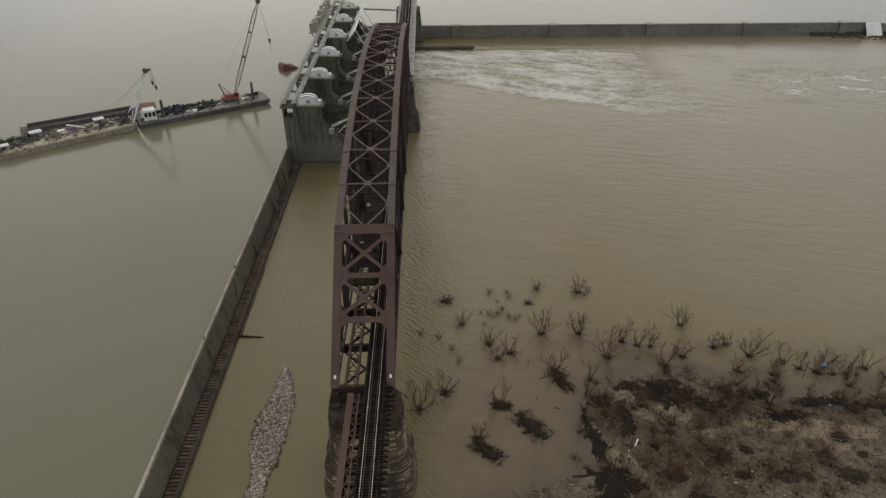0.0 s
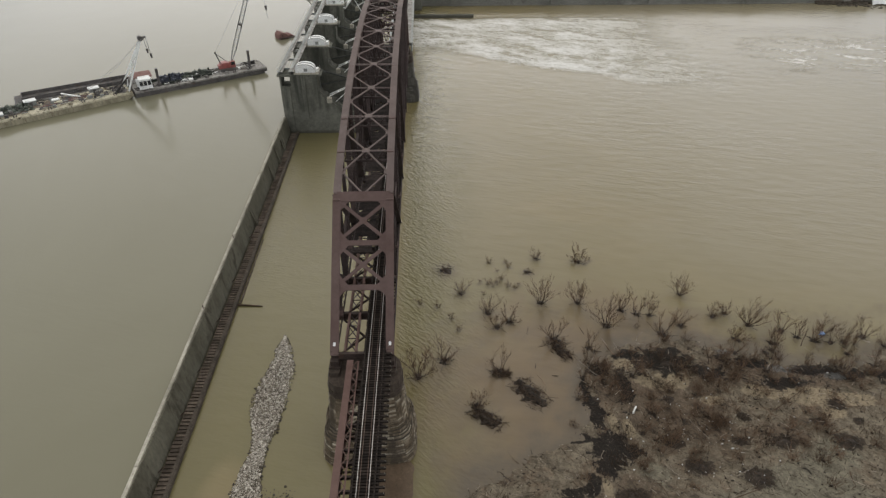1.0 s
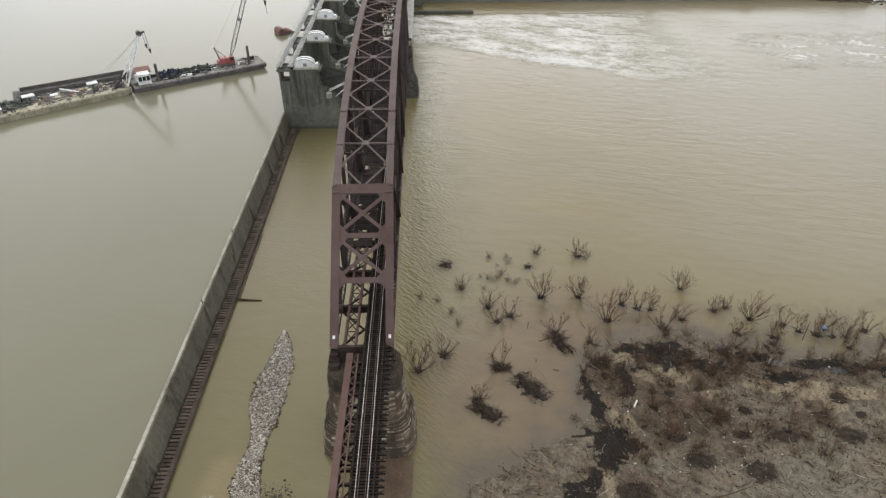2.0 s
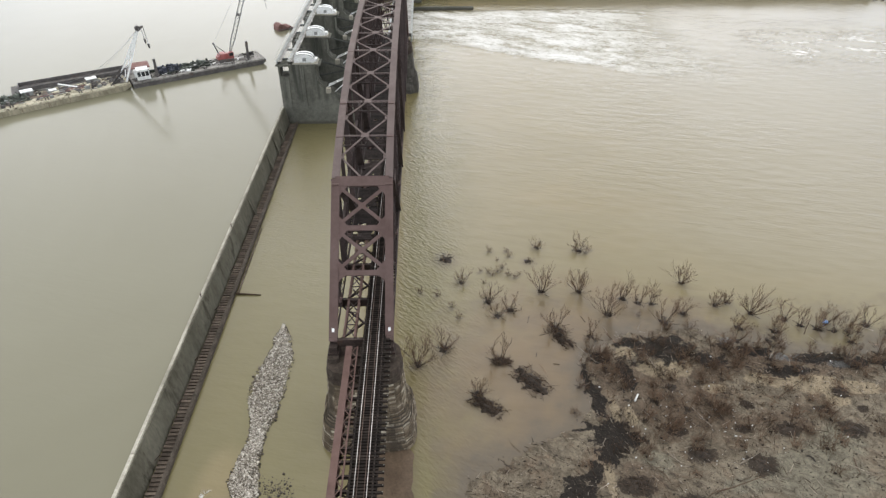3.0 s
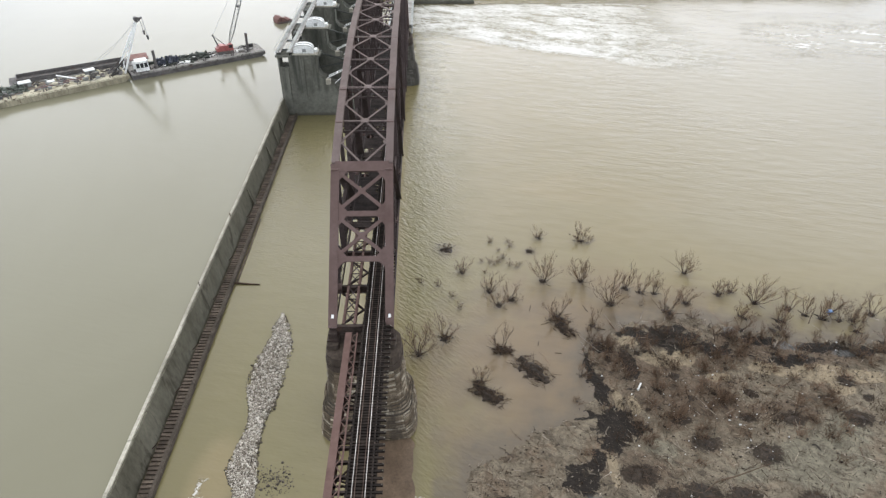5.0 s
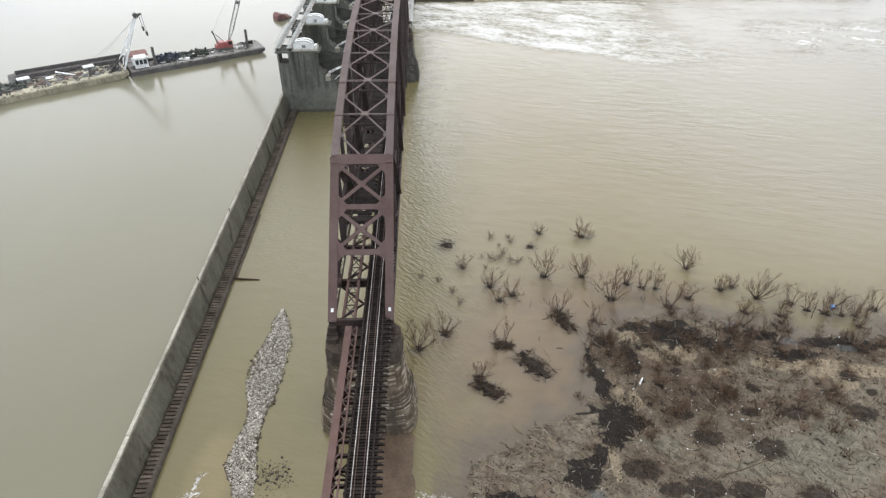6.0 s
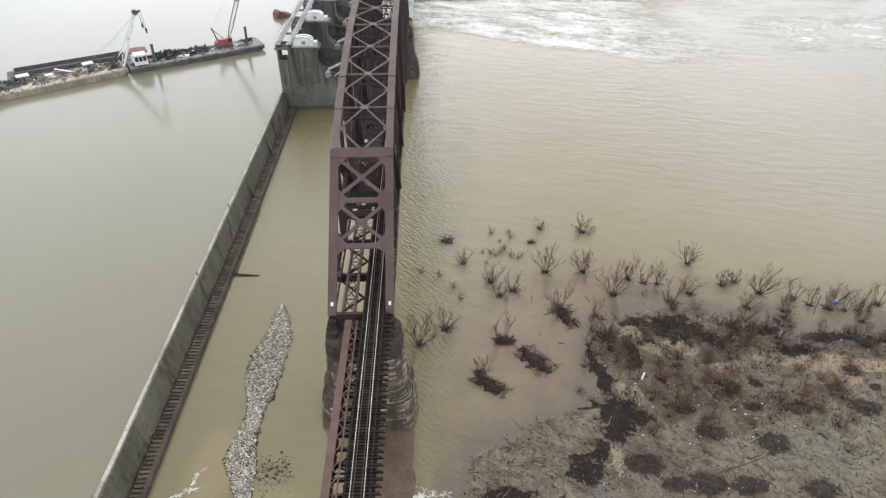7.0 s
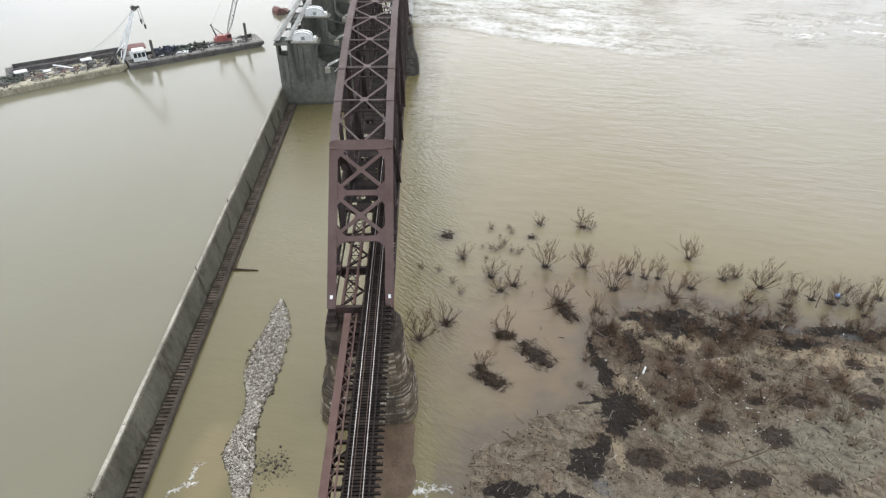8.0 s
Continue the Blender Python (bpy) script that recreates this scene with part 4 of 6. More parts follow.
    # plated outer edge girder along the floor
    for j in range(len(LOWY) - 1):
        part("edge_girder", Form().box(min(x + s * 0.36, x + s * 0.42), max(x + s * 0.36, x + s * 0.42), LOWY[j] + 0.02, LOWY[j + 1] - 0.02, 16.1, 17.2).box(min(x + s * 0.3, x + s * 0.56), max(x + s * 0.3, x + s * 0.56), LOWY[j] + 0.02, LOWY[j + 1] - 0.02, 17.2, 17.28), steel_web, bridge)
    # bearings
    for yb in (LOWY[0] - 0.4, LOWY[-1]):
        f = Form().box(x - 0.8, x + 0.8, yb - 0.9, yb + 0.9, 15.1, 15.4).box(x - 0.55, x + 0.55, yb - 0.6, yb + 0.6, 15.4, 16.3)
        part("bearing", f, steel_deck, bridge, "dark cast bearing shoe")

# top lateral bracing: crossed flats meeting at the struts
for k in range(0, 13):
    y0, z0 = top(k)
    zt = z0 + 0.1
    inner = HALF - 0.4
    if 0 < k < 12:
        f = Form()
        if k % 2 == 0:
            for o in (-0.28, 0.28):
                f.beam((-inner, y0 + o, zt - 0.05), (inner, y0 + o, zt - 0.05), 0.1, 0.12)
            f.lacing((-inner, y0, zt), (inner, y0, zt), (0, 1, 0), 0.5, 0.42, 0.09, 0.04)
            part("lattice_strut", f, steel_hazed, bridge)
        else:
            part("strut", f.ibeam((-inner, y0, zt - 0.05), (inner, y0, zt - 0.05), 0.22, 0.2, 0.05), steel_hazed, bridge)
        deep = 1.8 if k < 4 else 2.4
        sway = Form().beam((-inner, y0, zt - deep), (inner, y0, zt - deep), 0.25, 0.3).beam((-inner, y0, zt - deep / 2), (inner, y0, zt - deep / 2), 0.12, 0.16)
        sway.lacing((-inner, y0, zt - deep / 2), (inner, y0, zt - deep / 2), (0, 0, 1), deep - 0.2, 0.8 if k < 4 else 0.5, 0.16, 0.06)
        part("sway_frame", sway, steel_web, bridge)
        part("gusset", Form().box(-0.6, 0.6, y0 - 0.75, y0 + 0.75, zt + 0.06, zt + 0.1), steel_hazed, bridge)
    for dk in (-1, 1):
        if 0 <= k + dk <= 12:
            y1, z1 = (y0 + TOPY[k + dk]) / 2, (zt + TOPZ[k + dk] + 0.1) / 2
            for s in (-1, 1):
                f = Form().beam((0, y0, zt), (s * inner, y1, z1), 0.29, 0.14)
                part("lateral_brace", f, steel_hazed, bridge)
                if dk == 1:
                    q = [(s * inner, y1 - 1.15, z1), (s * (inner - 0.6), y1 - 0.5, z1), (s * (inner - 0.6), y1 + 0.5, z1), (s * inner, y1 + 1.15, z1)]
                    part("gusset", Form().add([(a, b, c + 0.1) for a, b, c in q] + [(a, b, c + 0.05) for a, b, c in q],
                                              [(0, 1, 2, 3) if s > 0 else (3, 2, 1, 0), (0, 4, 5, 1), (1, 5, 6, 2), (2, 6, 7, 3), (7, 6, 5, 4)]), steel_hazed, bridge)

# portals in the planes of the end posts
for (ya, za), (yb, zb) in (((LOWY[0], LOWZ), top(0)), ((LOWY[-1], LOWZ), top(12))):
    A, B = Vector((0, ya, za)), Vector((0, yb, zb))
    d = (B - A).normalized()
    nrm = Vector((0, -d.z, d.y)) if d.y > 0 else Vector((0, d.z, -d.y))
    L = (B - A).length
    inner = HALF - 0.4

    def on(s, x, lift=0.25):
        return A + d * (L * s) + Vector((x, 0, 0)) + nrm * lift

    portal = part("portal_frame", Form().beam(on(0.985, -inner - 0.4), on(0.985, inner + 0.4), 1.5, 0.5, nrm), steel, bridge)
    part("mid_strut", Form().beam(on(0.686, -inner), on(0.686, inner), 0.78, 0.3, nrm), steel, portal)
    part("lower_strut", Form().beam(on(0.408, -inner), on(0.408, inner), 0.8, 0.3, nrm), steel, portal)
    for s0, s1 in ((0.702, 0.953), (0.425, 0.67)):
        sm = (s0 + s1) / 2
        for sx in (-1, 1):
            part("portal_brace", Form().beam(on(s0, sx * inner, 0.3), on(sm, 0, 0.3), 0.52, 0.2, nrm), steel, portal)
            part("portal_brace", Form().beam(on(s1, sx * inner, 0.3), on(sm, 0, 0.3), 0.52, 0.2, nrm), steel, portal)
        part("gusset", Form().beam(on(sm - 0.02, 0, 0.42), on(sm + 0.02, 0, 0.42), 1.1, 0.04, nrm), steel, portal)
        for sx in (-1, 1):
            for sc, t in ((s0, 1), (s1, -1)):
                p0, p1, p2 = on(sc - 0.01 * t, sx * inner, 0.42), on(sc + 0.07 * t, sx * inner, 0.42), on(sc - 0.01 * t, sx * (inner - 1.6), 0.42)
                pts = [p0, p1, p2] + [p - nrm * 0.12 for p in (p0, p1, p2)]
                part("gusset", Form().add(pts, [(0, 1, 2), (3, 5, 4), (0, 3, 4, 1), (1, 4, 5, 2), (2, 5, 3, 0)]), steel, portal)
    # curved knees under the lower strut
    for sx in (-1, 1):
        pts = [on(0.393, sx * inner, 0.35)]
        for i in range(9):
            a = i / 8 * math.pi / 2
            pts.append(on(0.393 - 0.085 * (1 - math.sin(a)), sx * (inner - 1.75 * (1 - math.cos(a))), 0.35))
        n = len(pts)
        pts += [p - nrm * 0.25 for p in pts]
        part("knee", Form().add(pts, [tuple(range(n)), tuple(range(n, 2 * n))[::-1]] + [(i, i + n, (i + 1) % n + n, (i + 1) % n) for i in range(n)]), steel, portal)
    if ya < 0:
        for sx in (-1, 1):
            part("marker_plate", Form().beam(on(0.055, sx * HALF, 0.56), on(0.077, sx * HALF, 0.56), 0.36, 0.03, nrm), white_paint, portal, "small white marker plate")

# floor beams and stringers
for j, y0 in enumerate(LOWY):
    part("floor_beam", Form().ibeam((-HALF, y0, 16.35), (HALF, y0, 16.35), 0.5, 1.3, 0.08), steel_deck, bridge)
for x in (-2.5, -0.95, 1.1, 2.55):
    for j in range(len(LOWY) - 1):
        part("stringer", Form().ibeam((x, LOWY[j] + 0.25, 16.75), (x, LOWY[j + 1] - 0.25, 16.75), 0.34, 0.8, 0.06), steel_deck if x > 0 else steel_pale, bridge)
for j in range(len(LOWY) - 1):
    y0, y1 = LOWY[j] + 0.3, LOWY[j + 1] - 0.3
    n = 3
    for i in range(n):
        ya, yb = y0 + (y1 - y0) * i / n, y0 + (y1 - y0) * (i + 1) / n
        for a, b, z in (((-2.5, ya), (-0.95, yb), 16.95), ((-0.95, ya), (-2.5, yb), 16.97), ((-2.5, yb), (-0.95, yb), 16.93)):
            part("stringer_brace", Form().beam((*a, z), (*b, z), 0.13, 0.1), steel_web, bridge)
    part("bottom_lateral", Form().beam((-HALF, LOWY[j], 16.0), (HALF, LOWY[j + 1], 16.0), 0.28, 0.2).beam((HALF, LOWY[j], 16.02), (-HALF, LOWY[j + 1], 16.02), 0.28, 0.2), steel_web, bridge)

# leftover planking over the unused bay, broken through here and there
rp = random.Random(40)
HOLES = ((24.6, -3.0, 0.8), (26.8, -2.0, 0.9), (33.0, -1.5, 0.6), (36.2, -3.2, 0.5), (40.8, -2.4, 0.9), (45.6, -1.3, 0.45), (47.2, -3.3, 0.5), (51.0, -2.7, 0.8), (57.4, -2.5, 1.0), (62.0, -1.2, 0.4), (64.9, -3.3, 0.6), (71.5, -2.2, 0.5), (80.0, -3.0, 0.5), (88.5, -2.0, 0.6))


def board_runs(y0, a, b):
    """The stretches of a board from a to b that are left beside the holes."""
    left = [(a, b)]
    for hy, hx, half in HOLES:
        if abs(y0 + 0.2 - hy) < half:
            reach = half * 0.75 + rp.uniform(-0.15, 0.15)
            left = [(p, q) for c, d in left for p, q in ((c, min(d, hx - reach)), (max(c, hx + reach), d)) if q - p > 0.3]
    return left


for j in range(2, len(LOWY) - 1):
    f = Form()
    for y0 in np.arange(LOWY[j] + 0.3, LOWY[j + 1] - 0.2, 0.42):
        if y0 > 22.5 and rp.random() < 0.98:
            a = -4.3 + (rp.uniform(0, 0.5) if rp.random() < 0.3 else 0)
            for c, d in board_runs(y0, a, 0.25 - (rp.uniform(0, 0.5) if rp.random() < 0.2 else 0)):
                f.box(c, d, y0, y0 + 0.4, 17.16, 17.3)
    if f.v:
        part("plank_bay", f, plank_wood, bridge, "dark old planking", kind="stuff")
    f = Form()
    for y0 in np.arange(LOWY[j] + 0.3, LOWY[j + 1] - 0.2, 0.42):
        if rp.random() < 0.96:
            f.box(3.42, 4.3, y0, y0 + 0.4, 17.1, 17.25)
    part("walk_bay", f, plank_wood, bridge, "dark old planking", kind="stuff")
bridge.location.x = 0.05

# ---- near deck span ----
deck_span = thing("deck_span", (0, -30, 15.1), "faded brown steel deck-girder approach span", "bridge")
part("main_girder", Form().box(-1.95, -1.05, -60.5, -3.0, 17.0, 17.08).box(-1.56, -1.44, -60.5, -3.0, 15.0, 17.0).box(-1.9, -1.1, -60.5, -3.0, 14.92, 15.0), steel_pale, deck_span)
for x in (1.1, 2.5):
    part("plate_girder", Form().box(x - 0.25, x + 0.25, -60.5, -3.0, 17.0, 17.08).box(x - 0.06, x + 0.06, -60.5, -3.0, 15.0, 17.0).box(x - 0.25, x + 0.25, -60.5, -3.0, 14.9, 15.0), steel_deck, deck_span)
part("edge_angle", Form().box(-0.42, -0.24, -60.5, -3.2, 17.0, 17.14).box(-0.36, -0.3, -60.5, -3.2, 16.6, 17.0), steel_pale, deck_span)
part("lacing", Form().lacing((-0.72, -60.5, 17.1), (-0.72, -3.2, 17.1), (1, 0, 0), 0.72, 1.0, 0.1, 0.05), steel_pale, deck_span)
yy = -59.8
i = 0
while yy < -3.2:
    part("cross_beam", Form().ibeam((-1.1, yy, 16.7), (2.5, yy, 16.7), 0.3, 0.5, 0.05), steel_deck, deck_span)
    if i % 3 == 0:
        part("cross_frame", Form().beam((-1.5, yy, 15.1), (1.1, yy + 2.0, 16.6), 0.16, 0.16).beam((-1.5, yy, 16.8), (1.1, yy, 15.1), 0.16, 0.16).beam((-1.5, yy, 15.1), (2.5, yy, 15.1), 0.2, 0.2), steel_deck, deck_span)
    yy += 1.9
    i += 1

walk_strip = Form()
for y0 in np.arange(-60.4, -3.4, 2.4):
    walk_strip.box(2.78, 3.2, y0, y0 + 2.36, 17.03, 17.08).box(3.24, 3.62, y0, y0 + 2.36, 17.03, 17.075)
part("walk_strip", walk_strip, plank_wood, deck_span, "dark old walkway boards", kind="stuff")

# ---- track ----
track = thing("railway_track", (1.8, 60, 17.1), "single railway track on dark timber ties", "railway track")
for x in (1.08, 2.52):
    rail = part("rail", Form().box(x - 0.034, x + 0.034, -61, 262, 17.5, 17.55), rail_steel, track, "worn shiny rail")
    part("rail_foot", Form().box(x - 0.014, x + 0.014, -61, 262, 17.38, 17.5).box(x - 0.075, x + 0.075, -61, 262, 17.35, 17.38), rust_rail, rail, "rusty web and foot")
for x in (1.38, 2.22):
    part("guard_rail", Form().box(x - 0.04, x + 0.04, -61, 262, 17.35, 17.5), rust_rail, track, "rusty inner guard rail")
for x in (0.5, 3.1):
    part("guard_timber", Form().box(x - 0.1, x + 0.1, -61, 262, 17.35, 17.5), tie_wood, track)
for x in (0.46, 3.14):
    part("bolt_row", (lambda f: [f.box(x - 0.045, x + 0.045, y - 0.045, y + 0.045, 17.5, 17.54) for y in np.arange(-60, 60, 0.85)] and f)(Form()), rust_rail, track, kind="stuff")
# ---- deck span beyond the far pier ----
far_span = thing("far_deck_span", (1.8, 200, 15), "grey steel deck-girder span running on beyond the dam", "bridge")
for x in (-1.6, 5.3):
    part("plate_girder", Form().box(x - 0.35, x + 0.35, 137.2, 262, 17.1, 17.2).box(x - 0.06, x + 0.06, 137.2, 262, 14.6, 17.1).box(x - 0.3, x + 0.3, 137.2, 262, 14.5, 14.6), grey_steel, far_span)
part("walkway", Form().box(3.3, 5.0, 137.2, 262, 17.15, 17.25), deck_grey, far_span)
part("deck_plate", Form().box(-1.4, 5.1, 137.2, 262, 16.7, 16.8), steel_deck, far_span)
for y in np.arange(138, 262, 4.0):
    part("cross_beam", Form().ibeam((-1.6, y, 16.3), (5.3, y, 16.3), 0.3, 0.7, 0.06), grey_steel, far_span)

# ---- dam ----
BAY = 23.9
dam = thing("dam", (-20, 175, -3), "old streaked concrete gated dam", "dam", kind="structure")
profile = [(-31.4, -3), (-31.4, 14.4), (-28.4, 14.4), (-28.4, 17.2), (-20.9, 17.2), (-20.9, 12.7), (-19.8, 11.3), (-18.9, 11.0), (-17.7, 9.2), (-17.0, 9.3), (-14.7, 6.9), (-14.0, 6.9), (-12.0, 5.2), (-9.5, 4.0), (-9.0, -3)]
for i in range(6):
    y0 = 108 + BAY * i
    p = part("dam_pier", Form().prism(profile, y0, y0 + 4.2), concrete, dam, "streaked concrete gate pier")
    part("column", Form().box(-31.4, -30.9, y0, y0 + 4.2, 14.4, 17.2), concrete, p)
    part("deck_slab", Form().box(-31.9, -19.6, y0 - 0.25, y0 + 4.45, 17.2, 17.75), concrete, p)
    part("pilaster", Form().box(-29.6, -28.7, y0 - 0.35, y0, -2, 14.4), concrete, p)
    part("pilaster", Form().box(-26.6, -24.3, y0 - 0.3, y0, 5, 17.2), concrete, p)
    part("trunnion_block", Form().box(-18.6, -17.3, y0 - 0.9, y0 + 0.6, 9.6, 10.9), concrete_pale, p, "pale concrete trunnion block")
    if i < 5:
        ya, yb = y0 + 4.2, y0 + BAY
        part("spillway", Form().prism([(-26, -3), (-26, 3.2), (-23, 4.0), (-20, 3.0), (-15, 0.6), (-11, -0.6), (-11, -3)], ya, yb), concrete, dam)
        # curved gate skin with ribs and arms
        f = Form()
        for s in range(8 if i in (3, 4) else 4):
            a0, a1 = -0.35 + s * 0.14, -0.35 + (s + 1) * 0.14
            R = 9.5
            f.beam((-14.6 - R * math.cos(a0), (ya + yb) / 2, 7.8 + R * math.sin(a0)), (-14.6 - R * math.cos(a1), (ya + yb) / 2, 7.8 + R * math.sin(a1)), yb - ya - 0.3, 0.2, (1, 0, 0.4))
        lifted = i in (3, 4)
        gate = part("tainter_gate", f, white_paint if lifted else gate_steel, dam, "steel tainter gate")
        if lifted:
            part("gate_panel", Form().beam((-20.4, (ya + yb) / 2, 15.6), (-17.2, (ya + yb) / 2, 19.6), yb - ya + 2.0, 0.35, (1, 0, 0)), white_paint, gate, "raised white gate panel")
            for yy in (ya + 2.0, yb - 5.0):
                part("gate_arm", Form().beam((-17.4, yy, 19.3), (-10.5, yy, 6.5), 0.24, 0.24), white_paint, gate)
        for yy in (ya + 0.8, yb - 0.8):
            part("gate_arm", Form().beam((-23.0, yy, 10.5), (-14.6, yy, 8.0), 0.4, 0.4).beam((-24, yy, 6), (-14.6, yy, 7.8), 0.4, 0.4), gate_steel, gate)
        # light struts and a platform beside each pier
        walkway = part("bracket_frame", Form().beam((-18.2, y0 + 1.0, 10.9), (-10.5, y0 + 1.4, 14.4), 0.17, 0.17).beam((-18.2, y0 + 2.6, 10.9), (-10.5, y0 + 2.2, 14.4), 0.17, 0.17).beam((-16.4, y0 + 1.8, 9.0), (-10.5, y0 + 1.8, 14.2), 0.17, 0.17), white_paint, dam, "pale steel bracket frame")
        for t in (0.35, 0.8):
            part("rung", Form().beam((-18.2 + 7.7 * t, y0 + 1.0 + 0.4 * t, 10.9 + 3.5 * t), (-18.2 + 7.7 * t, y0 + 2.6 - 0.4 * t, 10.9 + 3.5 * t), 0.15, 0.15), white_paint, walkway)
# service bridge on the upstream side
for x in (-31.4, -28.2):
    for i in range(6):
        y0, y1 = 108 + BAY * i, 108 + BAY * (i + 1) - 0.1
        b = part("service_girder", Form().ibeam((x, y0, 18.1), (x, y1, 18.1), 0.9, 1.0, 0.12), grey_steel, dam, "grey steel service girder")
        part("walk_plank", Form().box(x + 0.55, x + 1.2, y0, y1, 18.5, 18.58), deck_grey, b)
        part("hand_rail", Form().box(x - 0.5, x - 0.45, y0, y1, 19.5, 19.56), grey_steel, b)
for i in range(18):
    y0 = 112 + 8 * i
    part("cross_girder", Form().ibeam((-31.4, y0, 17.95), (-28.2, y0, 17.95), 0.35, 0.6, 0.06), grey_steel, dam)


def hoist():
    """A gate hoist: twin arched housings on a slab."""
    h = thing("gate_hoist", (0, 0, 0), "white twin-arched gate hoist housing on a concrete slab", "hoist", "gate hoists")
    part("slab", Form().box(-3.3, 3.6, -2.2, 2.2, 0, 0.3), concrete_pale, h, "pale concrete slab", local=True)
    for y in (-0.95, 0.75):
        pts = [(-2.9, 0.3), (-2.9, 1.5)] + [(-2.9 + 5.2 * (1 - math.cos(a)) / 2, 1.5 + 1.15 * math.sin(a)) for a in np.linspace(0.15, 3.0, 12)] + [(2.4, 1.3), (2.6, 0.3)]
        s = part("housing", Form().prism(pts, y - 0.55, y + 0.55), white_paint, h, local=True)
        rim = Form()
        for (x0, z0), (x1, z1) in zip(pts[1:-1], pts[2:-1]):
            rim.beam((x0, y - 0.57, z0), (x1, y - 0.57, z1), 0.1, 0.12)
        part("rim", rim, grey_steel, s, local=True)
        part("access_panel", Form().box(-0.5, 0.5, y - 0.59, y - 0.56, 0.6, 1.5), grey_steel, s, local=True)
    part("motor_box", Form().box(2.7, 3.4, -0.9, 0.9, 0.3, 1.1), white_paint, h, local=True)
    part("hand_rail", Form().box(3.5, 3.55, -2.1, 2.1, 1.2, 1.26).box(3.5, 3.55, -2.1, -2.05, 0.3, 1.2).box(3.5, 3.55, 2.05, 2.1, 0.3, 1.2).box(3.5, 3.55, -0.02, 0.03, 0.3, 1.2), grey_steel, h, local=True)
    return h


first = hoist()
first.matrix_basis = pose(-23.9, 110.1, 17.75)
for i in range(1, 6):
    copy_thing(first, pose(-23.9, 110.1 + BAY * i, 17.75))

# far weir wall
weir = thing("weir_wall", (140, 246.8, -2), "long grey concrete weir wall with square buttresses", "wall", kind="structure")
part("wall_face", Form().box(-24, 222, 246.5, 247.6, -3, 5.15), weir_concrete, weir)
part("wall_toe", Form().box(-24, 222, 245.9, 246.5, -3, 0.5), weir_concrete, weir)
x = -24.0
while x < 221:
    part("coping", Form().box(x, min(x + 11.5, 222) - 0.06, 246.35, 247.8, 5.15, 5.45), weir_concrete, weir)
    x += 11.5
for x in (23.8, 70.6, 117.2, 164.0, 211.0):
    part("buttress", Form().box(x - 1.7, x + 1.7, 245.4, 248.0, -3, 5.5), weir_concrete, weir)
    part("buttress_cap", Form().box(x - 2.0, x + 2.0, 245.1, 248.3, 5.5, 5.85), concrete_pale, weir)
part("wall_beyond", Form().box(229, 420, 246.5, 247.6, -3, 4.9), weir_concrete, weir)
spill = Form()
for i in range(14):
    t0, t1 = i / 14, (i + 1) / 14
    spill.beam((225.5, 247.2 - 5 * t0 ** 1.4, 5.2 - 5.4 * t0 ** 1.8), (225.5, 247.2 - 5 * t1 ** 1.4, 5.2 - 5.4 * t1 ** 1.8), 7.4, 0.35)
part("breach_sill", Form().box(222, 229, 246.6, 247.5, -3, 4.9), weir_concrete, weir)
solo("spill_water", spill, white_paint, "white sheet of water falling through the weir gap", "waterfall", base=(225.5, 245, 0))
r = random.Random(19)
rubble = Form()
for i in range(900):
    x = r.uniform(196, 300)
    y = 246.4 - abs(r.gauss(0, 4.0)) * min(1.0, (x - 188) / 30)
    s = r.uniform(0.3, 1.0)
    rubble.lump((x, y, -0.1 + max(0, y - 243) * 0.25), s * 1.3, s, s * 0.7, r, 6, 3)
solo("rubble_apron", rubble, gravel_wet, "dark wet rubble at the foot of the weir", "rubble", kind="stuff")
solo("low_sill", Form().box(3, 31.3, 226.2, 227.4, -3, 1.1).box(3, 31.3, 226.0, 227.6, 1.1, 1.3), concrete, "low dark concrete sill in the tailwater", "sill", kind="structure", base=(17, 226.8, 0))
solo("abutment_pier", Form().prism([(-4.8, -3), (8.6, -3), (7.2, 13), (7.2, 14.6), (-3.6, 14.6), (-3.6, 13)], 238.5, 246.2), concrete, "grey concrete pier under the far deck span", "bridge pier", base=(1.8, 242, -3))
solo("service_pipe", Form().tube((-20, 228, 17.6), (-1.7, 227.6, 16.9), 0.35, 0.35, 8).box(-20.3, -19.6, 227.5, 228.5, -3, 17.7), grey_steel, "thin grey service pipe between dam and bridge", "pipe", base=(-11, 228, 0))
r = random.Random(12)
heap = Form().box(-35.6, -31.9, 188, 236, 17.3, 17.7)
for y in np.arange(190, 236, 9.0):
    heap.beam((-35.4, y, 17.5), (-31.5, y, 12.5), 0.35, 0.35)
for i in range(46):
    y, w = r.uniform(189, 234), r.uniform(0.5, 1.6)
    x = r.uniform(-35.0, -32.6)
    heap.box(x - w / 2, x + w / 2, y - w * 0.7, y + w * 0.7, 17.7, 17.7 + r.uniform(0.6, 3.6))
for i in range(60):
    c = Vector((r.uniform(-35.2, -32), r.uniform(189, 235), r.uniform(18, 20.5)))
    d = Vector((r.uniform(-1, 1), r.uniform(-1, 1), r.uniform(-0.3, 0.9))).normalized() * r.uniform(1.0, 3.2)
    heap.tube(c - d / 2, c + d / 2, 0.14, 0.12, 5)
solo("gate_machinery", heap, concrete_pale, "pale jumble of gate machinery on a bracketed platform", "machinery", kind="stuff", base=(-34, 212, 12))
capsized = thing("sunken_barge", (-44.5, 184, 4), "rust-red barge hull end sticking up out of the water", "barge", turn=35)
